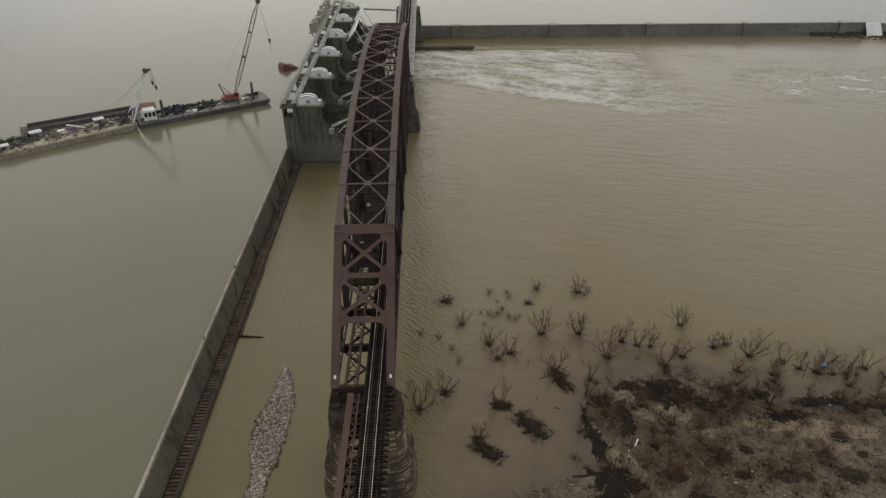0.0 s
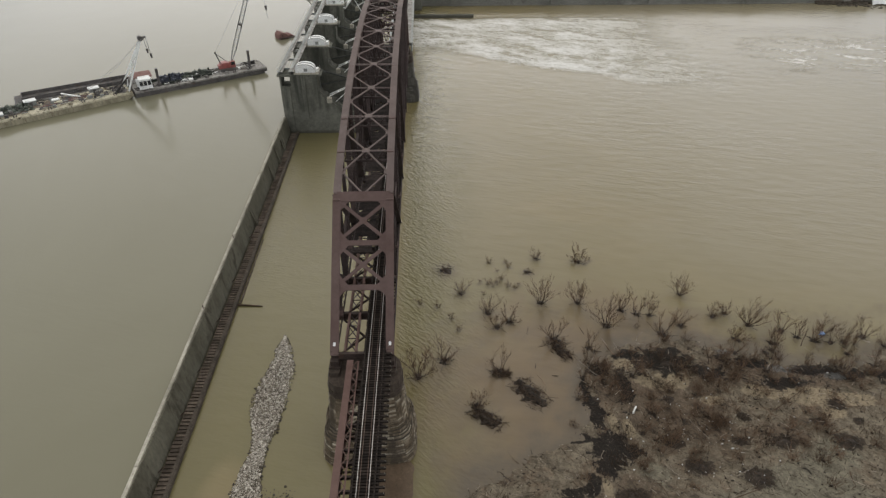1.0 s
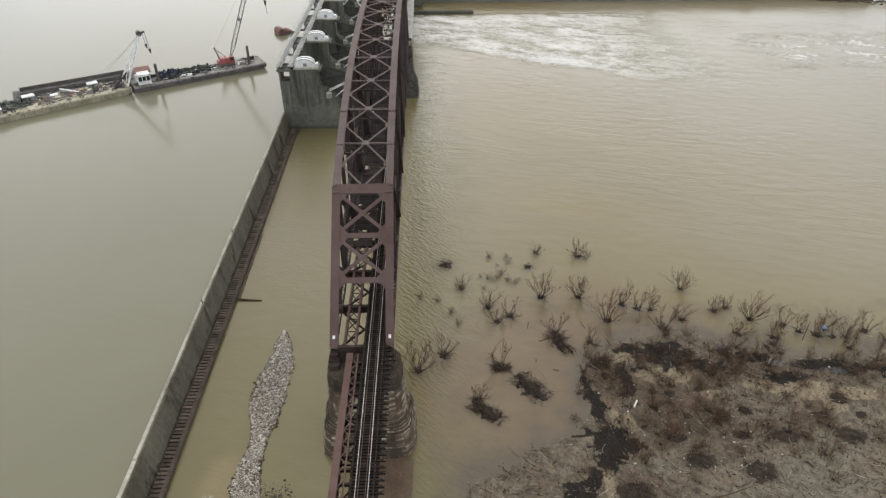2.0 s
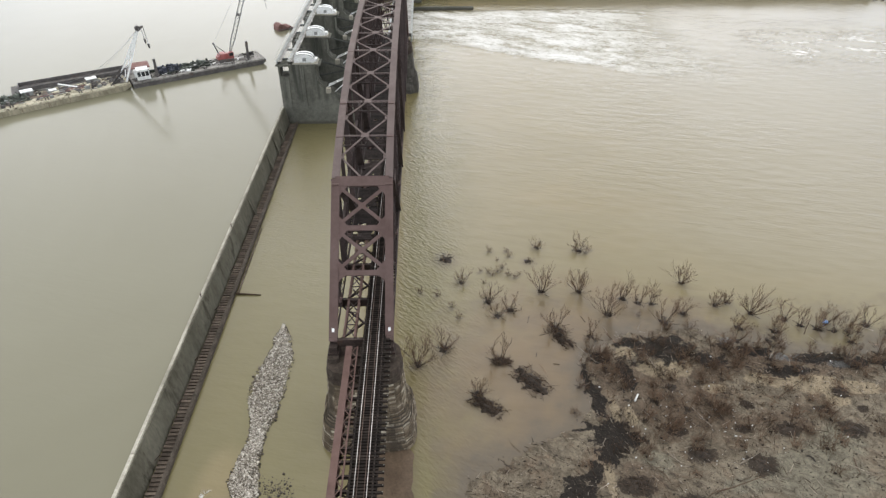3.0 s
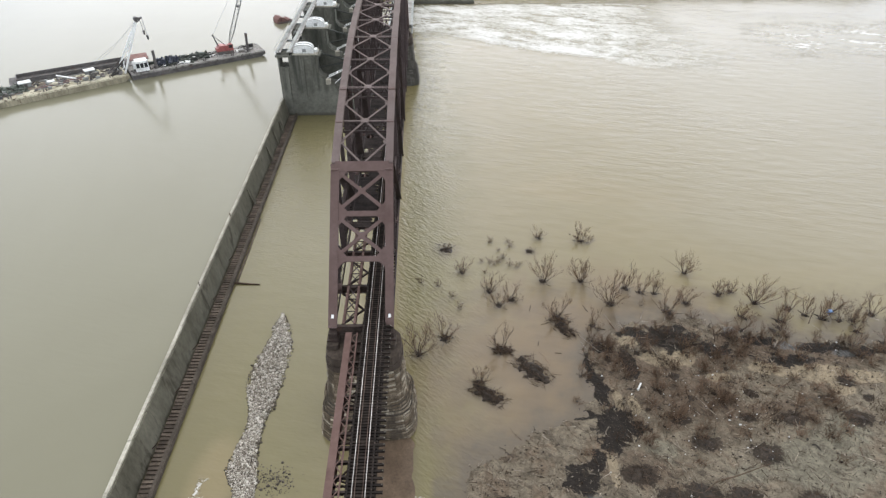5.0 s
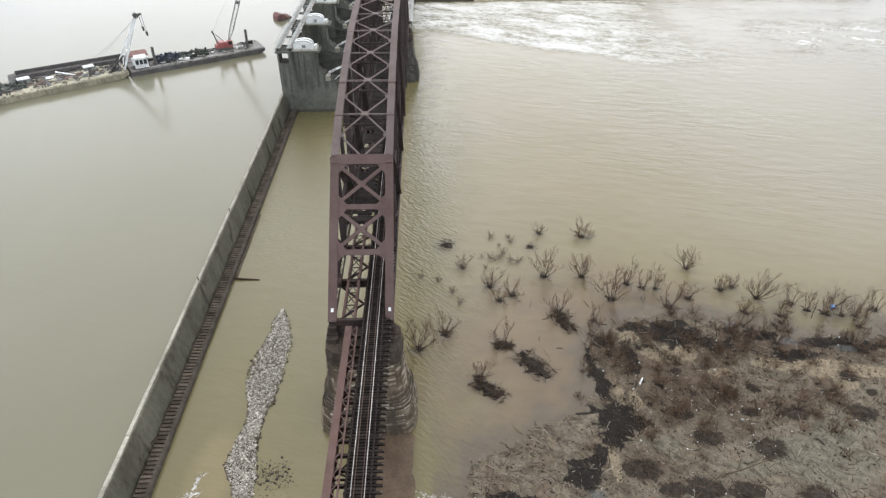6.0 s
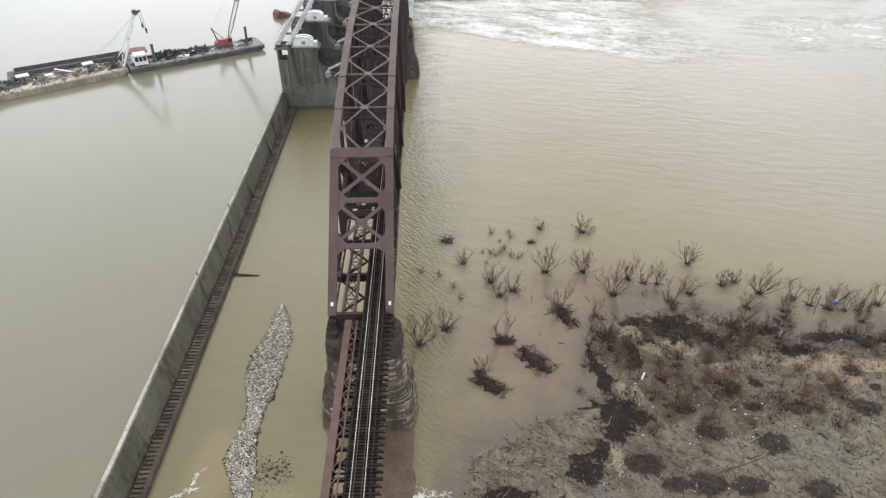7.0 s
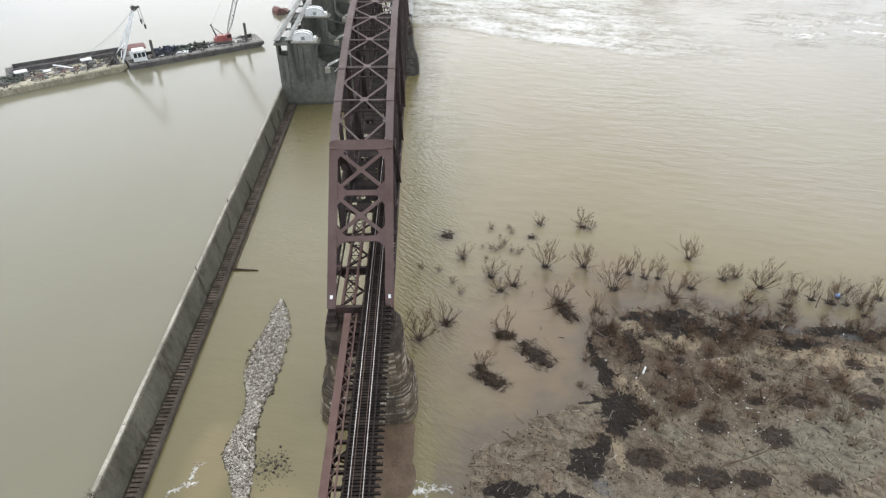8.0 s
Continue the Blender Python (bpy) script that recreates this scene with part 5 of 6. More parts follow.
part("hull", Form().prism([(-3.4, -2), (3.0, -2), (3.3, 1.4), (1.8, 2.2), (0.6, 1.9), (-0.6, 3.0), (-2.2, 3.4), (-3.0, 2.6)], -2.2, 2.2), rust_red, capsized, local=True)
part("rub_rail", Form().beam((-3.3, -2.25, 1.5), (3.2, -2.25, 1.2), 0.3, 0.3), hull_black, capsized, local=True)

# ---- work barges on the pool ----


def barge_hull(name, at, turn, L, W, H, hull, deckmat, label, hopper=False):
    """A flat barge, its stern corner at the origin, lying along its own x axis."""
    b = thing(name, at, label, "barge", "work barges", turn=turn)
    rake = 3.2
    part("hull", Form().prism([(0.4, -0.8), (L - rake, -0.8), (L, H - 0.9), (L, H), (0, H), (0, 0.2)], 0, W), hull, b, local=True)
    if not hopper:
        part("deck", Form().box(0.2, L - 0.2, 0.2, W - 0.2, H, H + 0.06), deckmat, b, local=True)
    else:
        f = Form().box(2, L - 2, 0.9, 1.1, H, H + 1.1).box(2, L - 2, W - 1.1, W - 0.9, H, H + 1.1).box(2, 2.2, 1.1, W - 1.1, H, H + 1.1).box(L - 2.2, L - 2, 1.1, W - 1.1, H, H + 1.1)
        part("coaming", f, hull, b, local=True)
        part("hold_floor", Form().box(2.2, L - 2.2, 1.1, W - 1.1, H, H + 0.1), scrap_mat, b, local=True)
    part("rub_rail", Form().box(0, L - 0.3, -0.14, 0, H - 0.35, H + 0.1), deckmat, b, local=True)
    for x in np.arange(2, L - 3, 2.6):
        part("side_rib", Form().box(x, x + 0.16, -0.1, 0, 0, H - 0.35), hull, b, local=True)
    for x in np.arange(4, L - 2, 9.0):
        k = part("bitt", Form().tube((x, 0.7, H), (x, 0.7, H + 0.8), 0.16, 0.16, 7).tube((x + 0.7, 0.7, H), (x + 0.7, 0.7, H + 0.8), 0.16, 0.16, 7), hull_black, b, local=True)
    return b


def place(at, turn):
    m = pose(*at, 0, 0, turn)
    return lambda x, y, z: tuple(m @ Vector((x, y, z)))


T1, T2 = 35.4, 30.6
A1, A2, A3 = (-124.5, 92.2, POOL), (-79.8, 123.9, POOL), (-111.6, 115.2, POOL)
barge_hull("deck_barge", A1, T1, 54.3, 9.2, 1.9, hull_tan, deck_tan, "tan rust-streaked deck barge loaded with gear")
barge_hull("crane_barge", A2, T2, 42.0, 9.0, 1.7, hull_black, deck_grey, "black-hulled deck barge carrying a red crane")
barge_hull("hopper_barge", A3, 29.6, 34.0, 7.0, 2.0, hull_black, deck_grey, "long dark hopper barge moored alongside", hopper=True)
on1, on2 = place(A1, T1), place(A2, T2)
worn_plate = surface("rust_brown_deck_plate", (0.1, 0.078, 0.062), (0.2, 0.165, 0.135), (0.3, 0.27, 0.21), 0.3, 2.5, 0.85, 0, 0.3, vary=0.05, cover=0.6)
plates = Form()
for x, y, L, W in ((3.0, 2.6, 7.4, 6.0), (10.5, 3.0, 7.4, 5.6), (18.0, 2.4, 7.6, 6.3), (25.8, 4.2, 6.8, 4.6), (32.8, 5.0, 4.6, 3.8)):
    plates.box(x, x + L, y, y + W, 1.96, 2.0)
ob = tagged(new("deck_plating", plates.mesh("deck_plating", worn_plate)), "rust-brown steel plates laid on the barge deck", "deck plates", "", "stuff")
ob.matrix_basis = pose(*A1, 0, 0, T1)


def world_thing(name, at, label, category, turn, group=""):
    return thing(name, at, label, category, group, turn=turn)


# white boom derrick
d = world_thing("boom_derrick", on1(53.0, 3.6, 1.96), "white lattice boom derrick with hanging tackle", "crane", T1)
tip = Vector((7.5, -3.0, 15.0))
for y in (-1.9, 1.9):
    part("boom_leg", Form().beam((-0.6 if y > 0 else 0.6, y, 0), tip + Vector((0, y * 0.2, 0)), 0.42, 0.5), white_paint, d, local=True)
for i in range(9):
    k = -1 if i % 2 else 1
    part("boom_brace", Form().beam(Vector((0, 1.4 * k, 0)).lerp(tip + Vector((0, 0.35 * k, 0)), i / 9), Vector((0, -1.4 * k, 0)).lerp(tip + Vector((0, -0.35 * k, 0)), (i + 1) / 9), 0.22, 0.22), white_paint, d, local=True)
part("boom_plate", Form().beam(Vector((3.0, -1.2, 6.0)), tip, 0.62, 0.3), white_paint, d, local=True)
part("head_sheave", Form().tube(tip + Vector((0, -0.6, 0.2)), tip + Vector((0, 0.6, 0.2)), 0.75, 0.75, 10).beam(tip, tip + Vector((1.6, 0, 0.5)), 0.8, 0.5), hull_black, d, local=True)
for k, z in ((0.9, 3.2), (1.6, 4.8)):
    part("hoist_rope", Form().tube(tip + Vector((k, 0, 0)), tip + Vector((k + 0.3, 0, -z)), 0.08, 0.08, 5), cable_mat, d, local=True)
    part("hook_block", Form().tube(tip + Vector((k + 0.3, 0, -z)), tip + Vector((k + 0.35, 0, -z - 1.3)), 0.4, 0.22, 7), hull_black, d, local=True)
part("back_strut", Form().beam((0, -1.2, 0), (-3.5, -1.6, 0.2), 0.5, 0.5).beam((-3.4, -1.6, 0), (1.6, -1.0, 4.0), 0.35, 0.35).beam((-3.4, 1.6, 0), (1.6, 1.0, 4.0), 0.35, 0.35), scrap_mat, d, local=True)
for y in (-0.5, 0.5):
    f, end = Form(), Vector((-17, y * 4, 1.6))
    pts = [tip.lerp(end, k / 8) - Vector((0, 0, 2.6 * math.sin(math.pi * k / 8))) for k in range(9)]
    for p, q in zip(pts, pts[1:]):
        f.tube(p, q, 0.028, 0.028, 4, False)
    part("stay_cable", f, cable_mat, d, local=True)
# red crawler crane with a lattice boom
c = world_thing("crawler_crane", on2(30.2, 5.0, 1.76), "red crawler crane with a tall grey lattice boom", "crane", T2)
for y in (-1.5, 1.5):
    part("crawler", Form().prism([(-2.6, 0.2), (-2.2, 0), (2.2, 0), (2.6, 0.4), (2.2, 0.9), (-2.2, 0.9)], y - 0.45, y + 0.45), hull_black, c, local=True)
part("house", Form().prism([(-2.1, 0.9), (1.3, 0.9), (1.3, 2.0), (0.5, 2.6), (-1.7, 2.7), (-2.1, 2.2)], -1.25, 1.25), red_paint, c, local=True)
part("counterweight", Form().box(-2.7, -2.1, -1.15, 1.15, 0.9, 1.9), red_paint, c, local=True)
cabx = part("cab", Form().box(0.9, 2.5, -1.7, -0.5, 0.9, 2.9), red_paint, c, local=True)
part("window", Form().box(2.5, 2.53, -1.6, -0.65, 1.8, 2.75).box(1.1, 2.3, -1.74, -1.7, 1.8, 2.75), dark_glass, cabx, local=True)
btip = Vector((12.0, -7.2, 32.0))
foot = Vector((1.6, 0.3, 1.6))
wide = Vector((0.45, 0.75, 0)).normalized() * 0.62
tall = (btip - foot).normalized().cross(wide).normalized() * 0.58
corner = [(i, j) for i in (-1, 1) for j in (-1, 1)]


def boom_at(t, i, j):
    k = min(1.0, t * 6 + 0.15, (1 - t) * 6 + 0.15)
    return foot.lerp(btip, t) + wide * i * k + tall * j * k


f = Form()
for i, j in corner:
    pts = [boom_at(t, i, j) for t in (0, 0.15, 0.5, 0.85, 1)]
    for p, q in zip(pts, pts[1:]):
        f.beam(p, q, 0.12, 0.12)
boom = part("boom", f, grey_steel, c, "grey lattice boom", local=True)
f = Form()
n = 22
for s in range(n):
    t0, t1 = 0.03 + 0.94 * s / n, 0.03 + 0.94 * (s + 1) / n
    for (i0, j0), (i1, j1) in (((-1, -1), (1, -1)), ((1, -1), (1, 1)), ((1, 1), (-1, 1)), ((-1, 1), (-1, -1))):
        f.beam(boom_at(t0, i0, j0), boom_at(t1, i1, j1), 0.085, 0.085)
part("boom_lacing", f, grey_steel, boom, local=True)
part("boom_band", Form().beam(boom_at(0.42, 0, 0), boom_at(0.435, 0, 0), 1.1, 1.1).beam(boom_at(0.68, 0, 0), boom_at(0.69, 0, 0), 1.1, 1.1), hull_black, boom, local=True)
part("boom_head", Form().tube(btip + Vector((0, -0.5, 0)), btip + Vector((0, 0.5, 0)), 0.7, 0.7, 9), hull_black, boom, local=True)
mast = part("gantry", Form().beam((-1.8, -0.8, 2.5), (-2.9, 0, 6.0), 0.22, 0.22).beam((-1.8, 0.8, 2.5), (-2.9, 0, 6.0), 0.22, 0.22).beam((0.4, 0, 2.5), (-2.9, 0, 6.0), 0.18, 0.18).lump((-2.9, 0, 6.1), 0.35, 0.35, 0.35, random.Random(2)), hull_black, c, local=True)
part("pendant_rope", Form().tube((-2.9, 0, 6.0), btip, 0.022, 0.022, 4), cable_mat, mast, local=True)
hk = btip + Vector((1.6, -1.0, -11.5))
part("hoist_rope", Form().tube(btip, hk, 0.05, 0.05, 4), cable_mat, c, local=True)
part("hook_block", Form().tube(hk, hk + Vector((0, 0, -1.4)), 0.45, 0.2, 7).tube(hk + Vector((0, 0, -1.4)), hk + Vector((0.2, 0, -4)), 0.07, 0.05, 5), hull_black, c, local=True)
# tilted white deckhouse with a rust-red roof
k = world_thing("deckhouse", on2(4.0, 4.9, 1.76), "white deckhouse with a rust-red roof and dark windows", "deckhouse", T2 - 4)
k.scale = (1.15, 1.15, 1.15)
part("wall", Form().box(-2.0, 1.8, -2.4, 3.0, 0, 2.5), white_paint, k, local=True)
part("roof", Form().prism([(-2.5, 2.5), (2.3, 2.5), (2.1, 2.8), (-2.3, 2.8)], -1.2, 3.4), rust_red, k, local=True)
part("wheelhouse", Form().prism([(-1.7, 0.3), (1.7, 0.3), (1.5, 3.0), (-1.5, 3.0)], -4.2, -1.2), white_paint, k, local=True)
for x in (-1.0, 0.0, 1.0):
    part("window", Form().box(x - 0.4, x + 0.4, -4.26, -4.2, 1.3, 2.5), dark_glass, k, local=True)
part("window", Form().box(1.6, 1.7, -3.8, -1.8, 1.4, 2.5), dark_glass, k, local=True)
for (fx, fy), h, fun in (((7.8, 2.0), 5.5, on2), ((37.0, 2.2), 6.0, on2)):
    s = fun(fx, fy, 1.76)
    solo("spud_post", Form().tube((s[0], s[1], s[2] - 0.02), (s[0] + 0.15, s[1], s[2] + h), 0.42, 0.42, 9).tube((s[0], s[1], s[2]), (s[0], s[1], s[2] + 0.9), 0.7, 0.7, 9), hull_black, "dark round spud post standing on a barge", "post", "spud posts", base=s)


def shed(at, turn, L, W, H):
    s = world_thing("tool_shed", at, "small pale-roofed tool shed on the barge deck", "shed", turn, "sheds")
    part("wall", Form().box(-L / 2, L / 2, -W / 2, W / 2, 0, H), grey_steel, s, local=True)
    part("roof", Form().prism([(-L / 2 - 0.2, H), (L / 2 + 0.2, H), (L / 2 + 0.1, H + 0.25), (-L / 2 - 0.1, H + 0.25)], -W / 2 - 0.2, W / 2 + 0.2), white_paint, s, local=True)
    part("door", Form().box(-0.4, 0.4, -W / 2 - 0.05, -W / 2, 0, H * 0.85), hull_black, s, local=True)


for fx, fy, L, W, H in ((45.0, 7.4, 2.8, 1.8, 1.3), (27.5, 7.7, 3.0, 1.9, 1.35), (18.5, 2.6, 2.4, 1.7, 1.1), (34.0, 6.4, 1.7, 1.3, 0.5)):
    shed(on1(fx, fy, 1.96), T1, L, W, H)
bm = on1(38.5, 5.5, 1.96)
solo("gangway", Form().beam(on1(36.0, 8.0, 3.4), on1(41.0, 5.2, 2.1), 0.6, 0.22), white_paint, "white gangway plank lying on the barge deck", "gangway", base=bm)
for j in range(5):
    a, b = on1(29.0 + j * 0.9, 3.0 + j * 0.75, 2.16), on1(41 + j * 0.9, 3.4 + j * 0.75, 2.16)
    solo("steel_pipe", Form().tube(a, b, 0.2, 0.2, 8), rust_red if j % 2 else hull_black, "rusty steel pipe lying on the barge deck", "pipe", "pipes on the barge", base=a)


def scrap_heap(at, turn, L, W, H, seed, label, stuff=None):
    r = random.Random(seed)
    f = Form()
    for i in range(int(L * W * 2.2)):
        x, y = r.uniform(0, L), r.uniform(0, W)
        h = H * (0.35 + 0.65 * r.random()) * (0.4 + 0.6 * math.sin(math.pi * y / W))
        kind = r.random()
        if kind < 0.5:
            f.lump((x, y, h * 0.5), r.uniform(0.25, 0.7), r.uniform(0.25, 0.7), h * 0.5, r, 6, 3)
        elif kind < 0.8:
            a = r.uniform(0, 6.28)
            f.beam((x, y, h * 0.4), (x + math.cos(a) * r.uniform(0.8, 2), y + math.sin(a) * r.uniform(0.8, 2), h * r.uniform(0.5, 1.2)), 0.22, 0.22)
        else:
            f.box(x - 0.4, x + 0.4, y - 0.3, y + 0.3, 0, h)
    f.box(0.2, L - 0.2, 0.3, W - 0.3, 0, 0.2)
    me = f.mesh("scrap_heap", stuff or scrap_mat)
    ob = tagged(new("scrap_heap", me), label, "scrap heap", "scrap heaps", "stuff")
    ob.matrix_basis = pose(*at, 0, 0, turn)


scrap_heap(on2(8.5, 2.6, 1.76), T2, 6.5, 5.0, 2.4, 1, "blue-grey tangle of scrap machinery on the barge deck", scrap_blue)
scrap_heap(on2(15.5, 3.2, 1.76), T2, 8.5, 4.6, 1.5, 2, "row of greenish black scrap on the barge deck", scrap_green)
scrap_heap(on2(36.5, 5.2, 1.76), T2, 3.6, 2.8, 1.2, 3, "small dark heap of gear at the barge end")
scrap_heap(on1(18.5, 3.6, 1.96), T1, 9.0, 5.6, 1.8, 4, "dark green jumble of winches and gear on the barge deck", scrap_green)
scrap_heap(on1(44.5, 2.6, 1.96), T1, 3.2, 2.2, 1.5, 5, "dark winch parts on the barge deck")
scrap_heap(on1(49.5, 1.6, 1.96), T1, 3.4, 5.5, 1.6, 6, "dark tackle at the foot of the derrick")
scrap_heap(on1(10.5, 1.0, 1.96), T1, 7.5, 7.5, 1.5, 7, "grey gear and pallets on the barge deck")
scrap_heap(on2(0.6, 0.9, 1.76), T2, 3.6, 2.2, 1.0, 8, "pale and dark clutter beside the deckhouse")


def deck_clutter(at, turn, L, W, seed, count, material, label):
    """Planks, boxes, rods and coils strewn thinly along a deck."""
    r = random.Random(seed)
    f = Form()
    for i in range(count):
        x, y = r.uniform(0.6, L - 2.4), r.uniform(0.5, W - 0.7)
        kind, a = r.random(), r.gauss(0, 0.35)
        if kind < 0.45:
            n, z = r.uniform(0.8, 3.6), r.uniform(0.1, 0.3)
            f.beam((x, y, z), (x + math.cos(a) * n, min(W - 0.4, max(0.4, y + math.sin(a) * n)), z + r.uniform(0, 0.15)), r.uniform(0.1, 0.35), 0.16)
        elif kind < 0.8:
            w, h = r.uniform(0.25, 0.8), r.uniform(0.25, 0.9)
            f.box(x - w, x + w, y - w * 0.6, y + w * 0.6, 0, h)
        else:
            q = r.uniform(0.25, 0.55)
            f.tube((x, y, 0), (x, y, q * 1.4), q, q * 0.9, 9)
    ob = tagged(new("deck_clutter", f.mesh("deck_clutter", material)), label, "deck clutter", "deck clutter", "stuff")
    ob.matrix_basis = pose(*at, 0, 0, turn)


deck_clutter(on1(6, 0.4, 1.96), T1, 46, 8.6, 31, 60, scrap_mat, "dark planks, drums and gear strewn on the barge deck")
deck_clutter(on1(8, 0.4, 1.96), T1, 44, 8.6, 32, 70, deck_tan, "tan timbers and crates strewn on the barge deck")
deck_clutter(on1(10, 0.6, 1.96), T1, 42, 8.0, 33, 40, grey_steel, "grey boxes and plates on the barge deck")
deck_clutter(on2(1, 0.5, 1.76), T2, 27, 8.0, 34, 90, scrap_green, "dark green gear and tyres on the barge deck")
deck_clutter(on2(24, 0.5, 1.76), T2, 17, 8.0, 35, 34, deck_grey, "grey timbers and mats on the barge deck")
deck_clutter(on2(2, 0.5, 1.76), T2, 36, 8.0, 36, 26, litter_mat, "pale drums and scraps on the barge deck")

# ---- gravel bar ----
BAR = ((-16.9, 20.4, 0.25), (-16.7, 17.4, 1.3), (-16.3, 15, 1.5), (-16.2, 12, 2.3), (-16.8, 8.3, 2.55), (-16.95, 5, 2.75), (-16.9, 1.5, 2.35), (-16.5, -1.7, 1.65), (-16.7, -3.4, 1.3), (-16.8, -6.3, 1.3), (-17.2, -8.7, 1.55), (-17.05, -12.4, 2.1), (-15.9, -16, 1.5), (-15.3, -19, 0.95), (-14.6, -25, 1.3), (-14, -45, 2.5))


def bar_at(y):
    for (x0, y0, w0), (x1, y1, w1) in zip(BAR, BAR[1:]):
        if y1 <= y <= y0:
            t = (y0 - y) / (y0 - y1)
            return x0 + (x1 - x0) * t, w0 + (w1 - w0) * t
    return None


def bar_height(x, y):
    b = bar_at(y)
    if not b:
        return -0.6
    d = abs(x - b[0] + 0.7 * hills((x, y), 0.7)) / max(b[1], 0.1)
    return 0.42 - 0.42 * d * d + 0.1 * hills((x, y), 1.1) if d < 1.6 else -0.8


solo("gravel_bar", sheet(-21, -10, -45, 21, 0.3, bar_height), gravel_wet, "narrow bar of pale river gravel awash in the water", "gravel bar", kind="structure", smooth=False)
r = random.Random(21)
stones_f = Form()
for i in range(11500):
    y = r.uniform(-28, 20.4)
    b = bar_at(y)
    x = b[0] + b[1] * r.uniform(-1.02, 1.02)
    h = bar_height(x, y)
    s = r.uniform(0.05, 0.14) * (1.8 if r.random() < 0.1 else 1)
    if h < -0.12:
        continue
    stones_f.lump((x, y, max(h, -0.02) + s * 0.2), s, s * r.uniform(0.7, 1.1), s * 0.7, r, 5, 3)
solo("gravel_stones", stones_f, gravel_mat, "loose grey and pale stones on the gravel bar", "gravel", kind="stuff")
stones_f = Form()
for i in range(420):
    y = r.uniform(-22, 20)
    b = bar_at(y)
    x = b[0] + b[1] * r.choice((-1, 1)) * r.uniform(0.9, 1.15)
    s = r.uniform(0.08, 0.2)
    stones_f.lump((x, y, 0.0), s, s, s * 0.7, r, 5, 3)
for i in range(260):
    x, y = -12.3 + r.gauss(0, 1.5), -14.2 + r.gauss(0, 1.3) + 0.1 * r.gauss(0, 4)
    s = r.uniform(0.04, 0.12) * (2 if r.random() < 0.1 else 1)
    stones_f.lump((x, y, 0.02), s, s, s * 0.7, r, 5, 3)
solo("wet_stones", stones_f, gravel_wet, "dark wet stones in the shallows round the bar", "gravel", kind="stuff")
r = random.Random(22)
for i in range(14):
    b = None
    while not b:
        y = r.uniform(-22, 19)
        b = bar_at(y)
    x = b[0] + b[1] * r.choice((-1, 1)) * r.uniform(0.85, 1.25)
    s = r.uniform(0.13, 0.26)
    solo("boulder", Form().lump((x, y, 0.1), s * 1.2, s, s * 0.8, r, 8, 5), gravel_wet, "wet stone at the edge of the gravel bar", "boulder", "boulders", base=(x, y, 0))

# ---- drowned shrubs ----


def limb(f, p, d, length, r0, depth, r, sides=4, fine=None):
    """A crooked tapering limb that forks; its last twigs go to the fine form."""
    n = 4 if depth > 0 else 3
    forks, rings = [], [(p.copy(), r0)]
    for i in range(n):
        d = (d + Vector((r.uniform(-1, 1), r.uniform(-1, 1), r.uniform(-0.5, 0.9))) * 0.2).normalized()
        p = p + d * (length / n)
        r0 *= 0.8 if depth > 0 else 0.65
        rings.append((p.copy(), r0))
        if depth > 0 and i > 0:
            for _ in range(r.choice((1, 1, 2))):
                e = (d + Vector((r.uniform(-1, 1), r.uniform(-1, 1), r.uniform(-0.5, 0.6))) * 0.95).normalized()
                forks.append((p.copy(), e, length * r.uniform(0.35, 0.62), max(0.021, r0 * 0.6)))
    verts = [q + Vector((math.cos(6.28319 * i / sides), math.sin(6.28319 * i / sides), 0)) * rr for q, rr in rings for i in range(sides)]
    (fine if fine and depth < 1 else f).add(verts, [(j * sides + i, j * sides + (i + 1) % sides, (j + 1) * sides + (i + 1) % sides, (j + 1) * sides + i) for j in range(n) for i in range(sides)])
    for q, e, k, rr in forks:
        limb(f, q, e, k, rr, depth - 1, r, 3, fine)


def hump(f, R, h, seed):
    """A low uneven mound with a ragged rim."""
    rings, n = 6, 18
    v = [(0, 0, h)]
    for j in range(1, rings + 1):
        for i in range(n):
            a = 6.28319 * i / n
            k = R * j / rings * (1 + 0.35 * noise.noise(Vector((math.cos(a) * 1.7, math.sin(a) * 1.7, seed * 3.1))) + 0.25 * noise.noise(Vector((math.cos(a) * 4, math.sin(a) * 4, seed * 1.7))))
            z = h * (1 - (j / rings) ** 2) + 0.35 * h * noise.noise(Vector((math.cos(a) * k * 2.2, math.sin(a) * k * 2.2, seed))) - (0.12 if j == rings else 0)
            v.append((math.cos(a) * k * 1.25, math.sin(a) * k * 0.9, z))
    faces = [(0, 1 + i, 1 + (i + 1) % n) for i in range(n)]
    faces += [(1 + j * n + i, 1 + (j + 1) * n + i, 1 + (j + 1) * n + (i + 1) % n, 1 + j * n + (i + 1) % n) for j in range(rings - 1) for i in range(n)]
    f.add(v, faces)


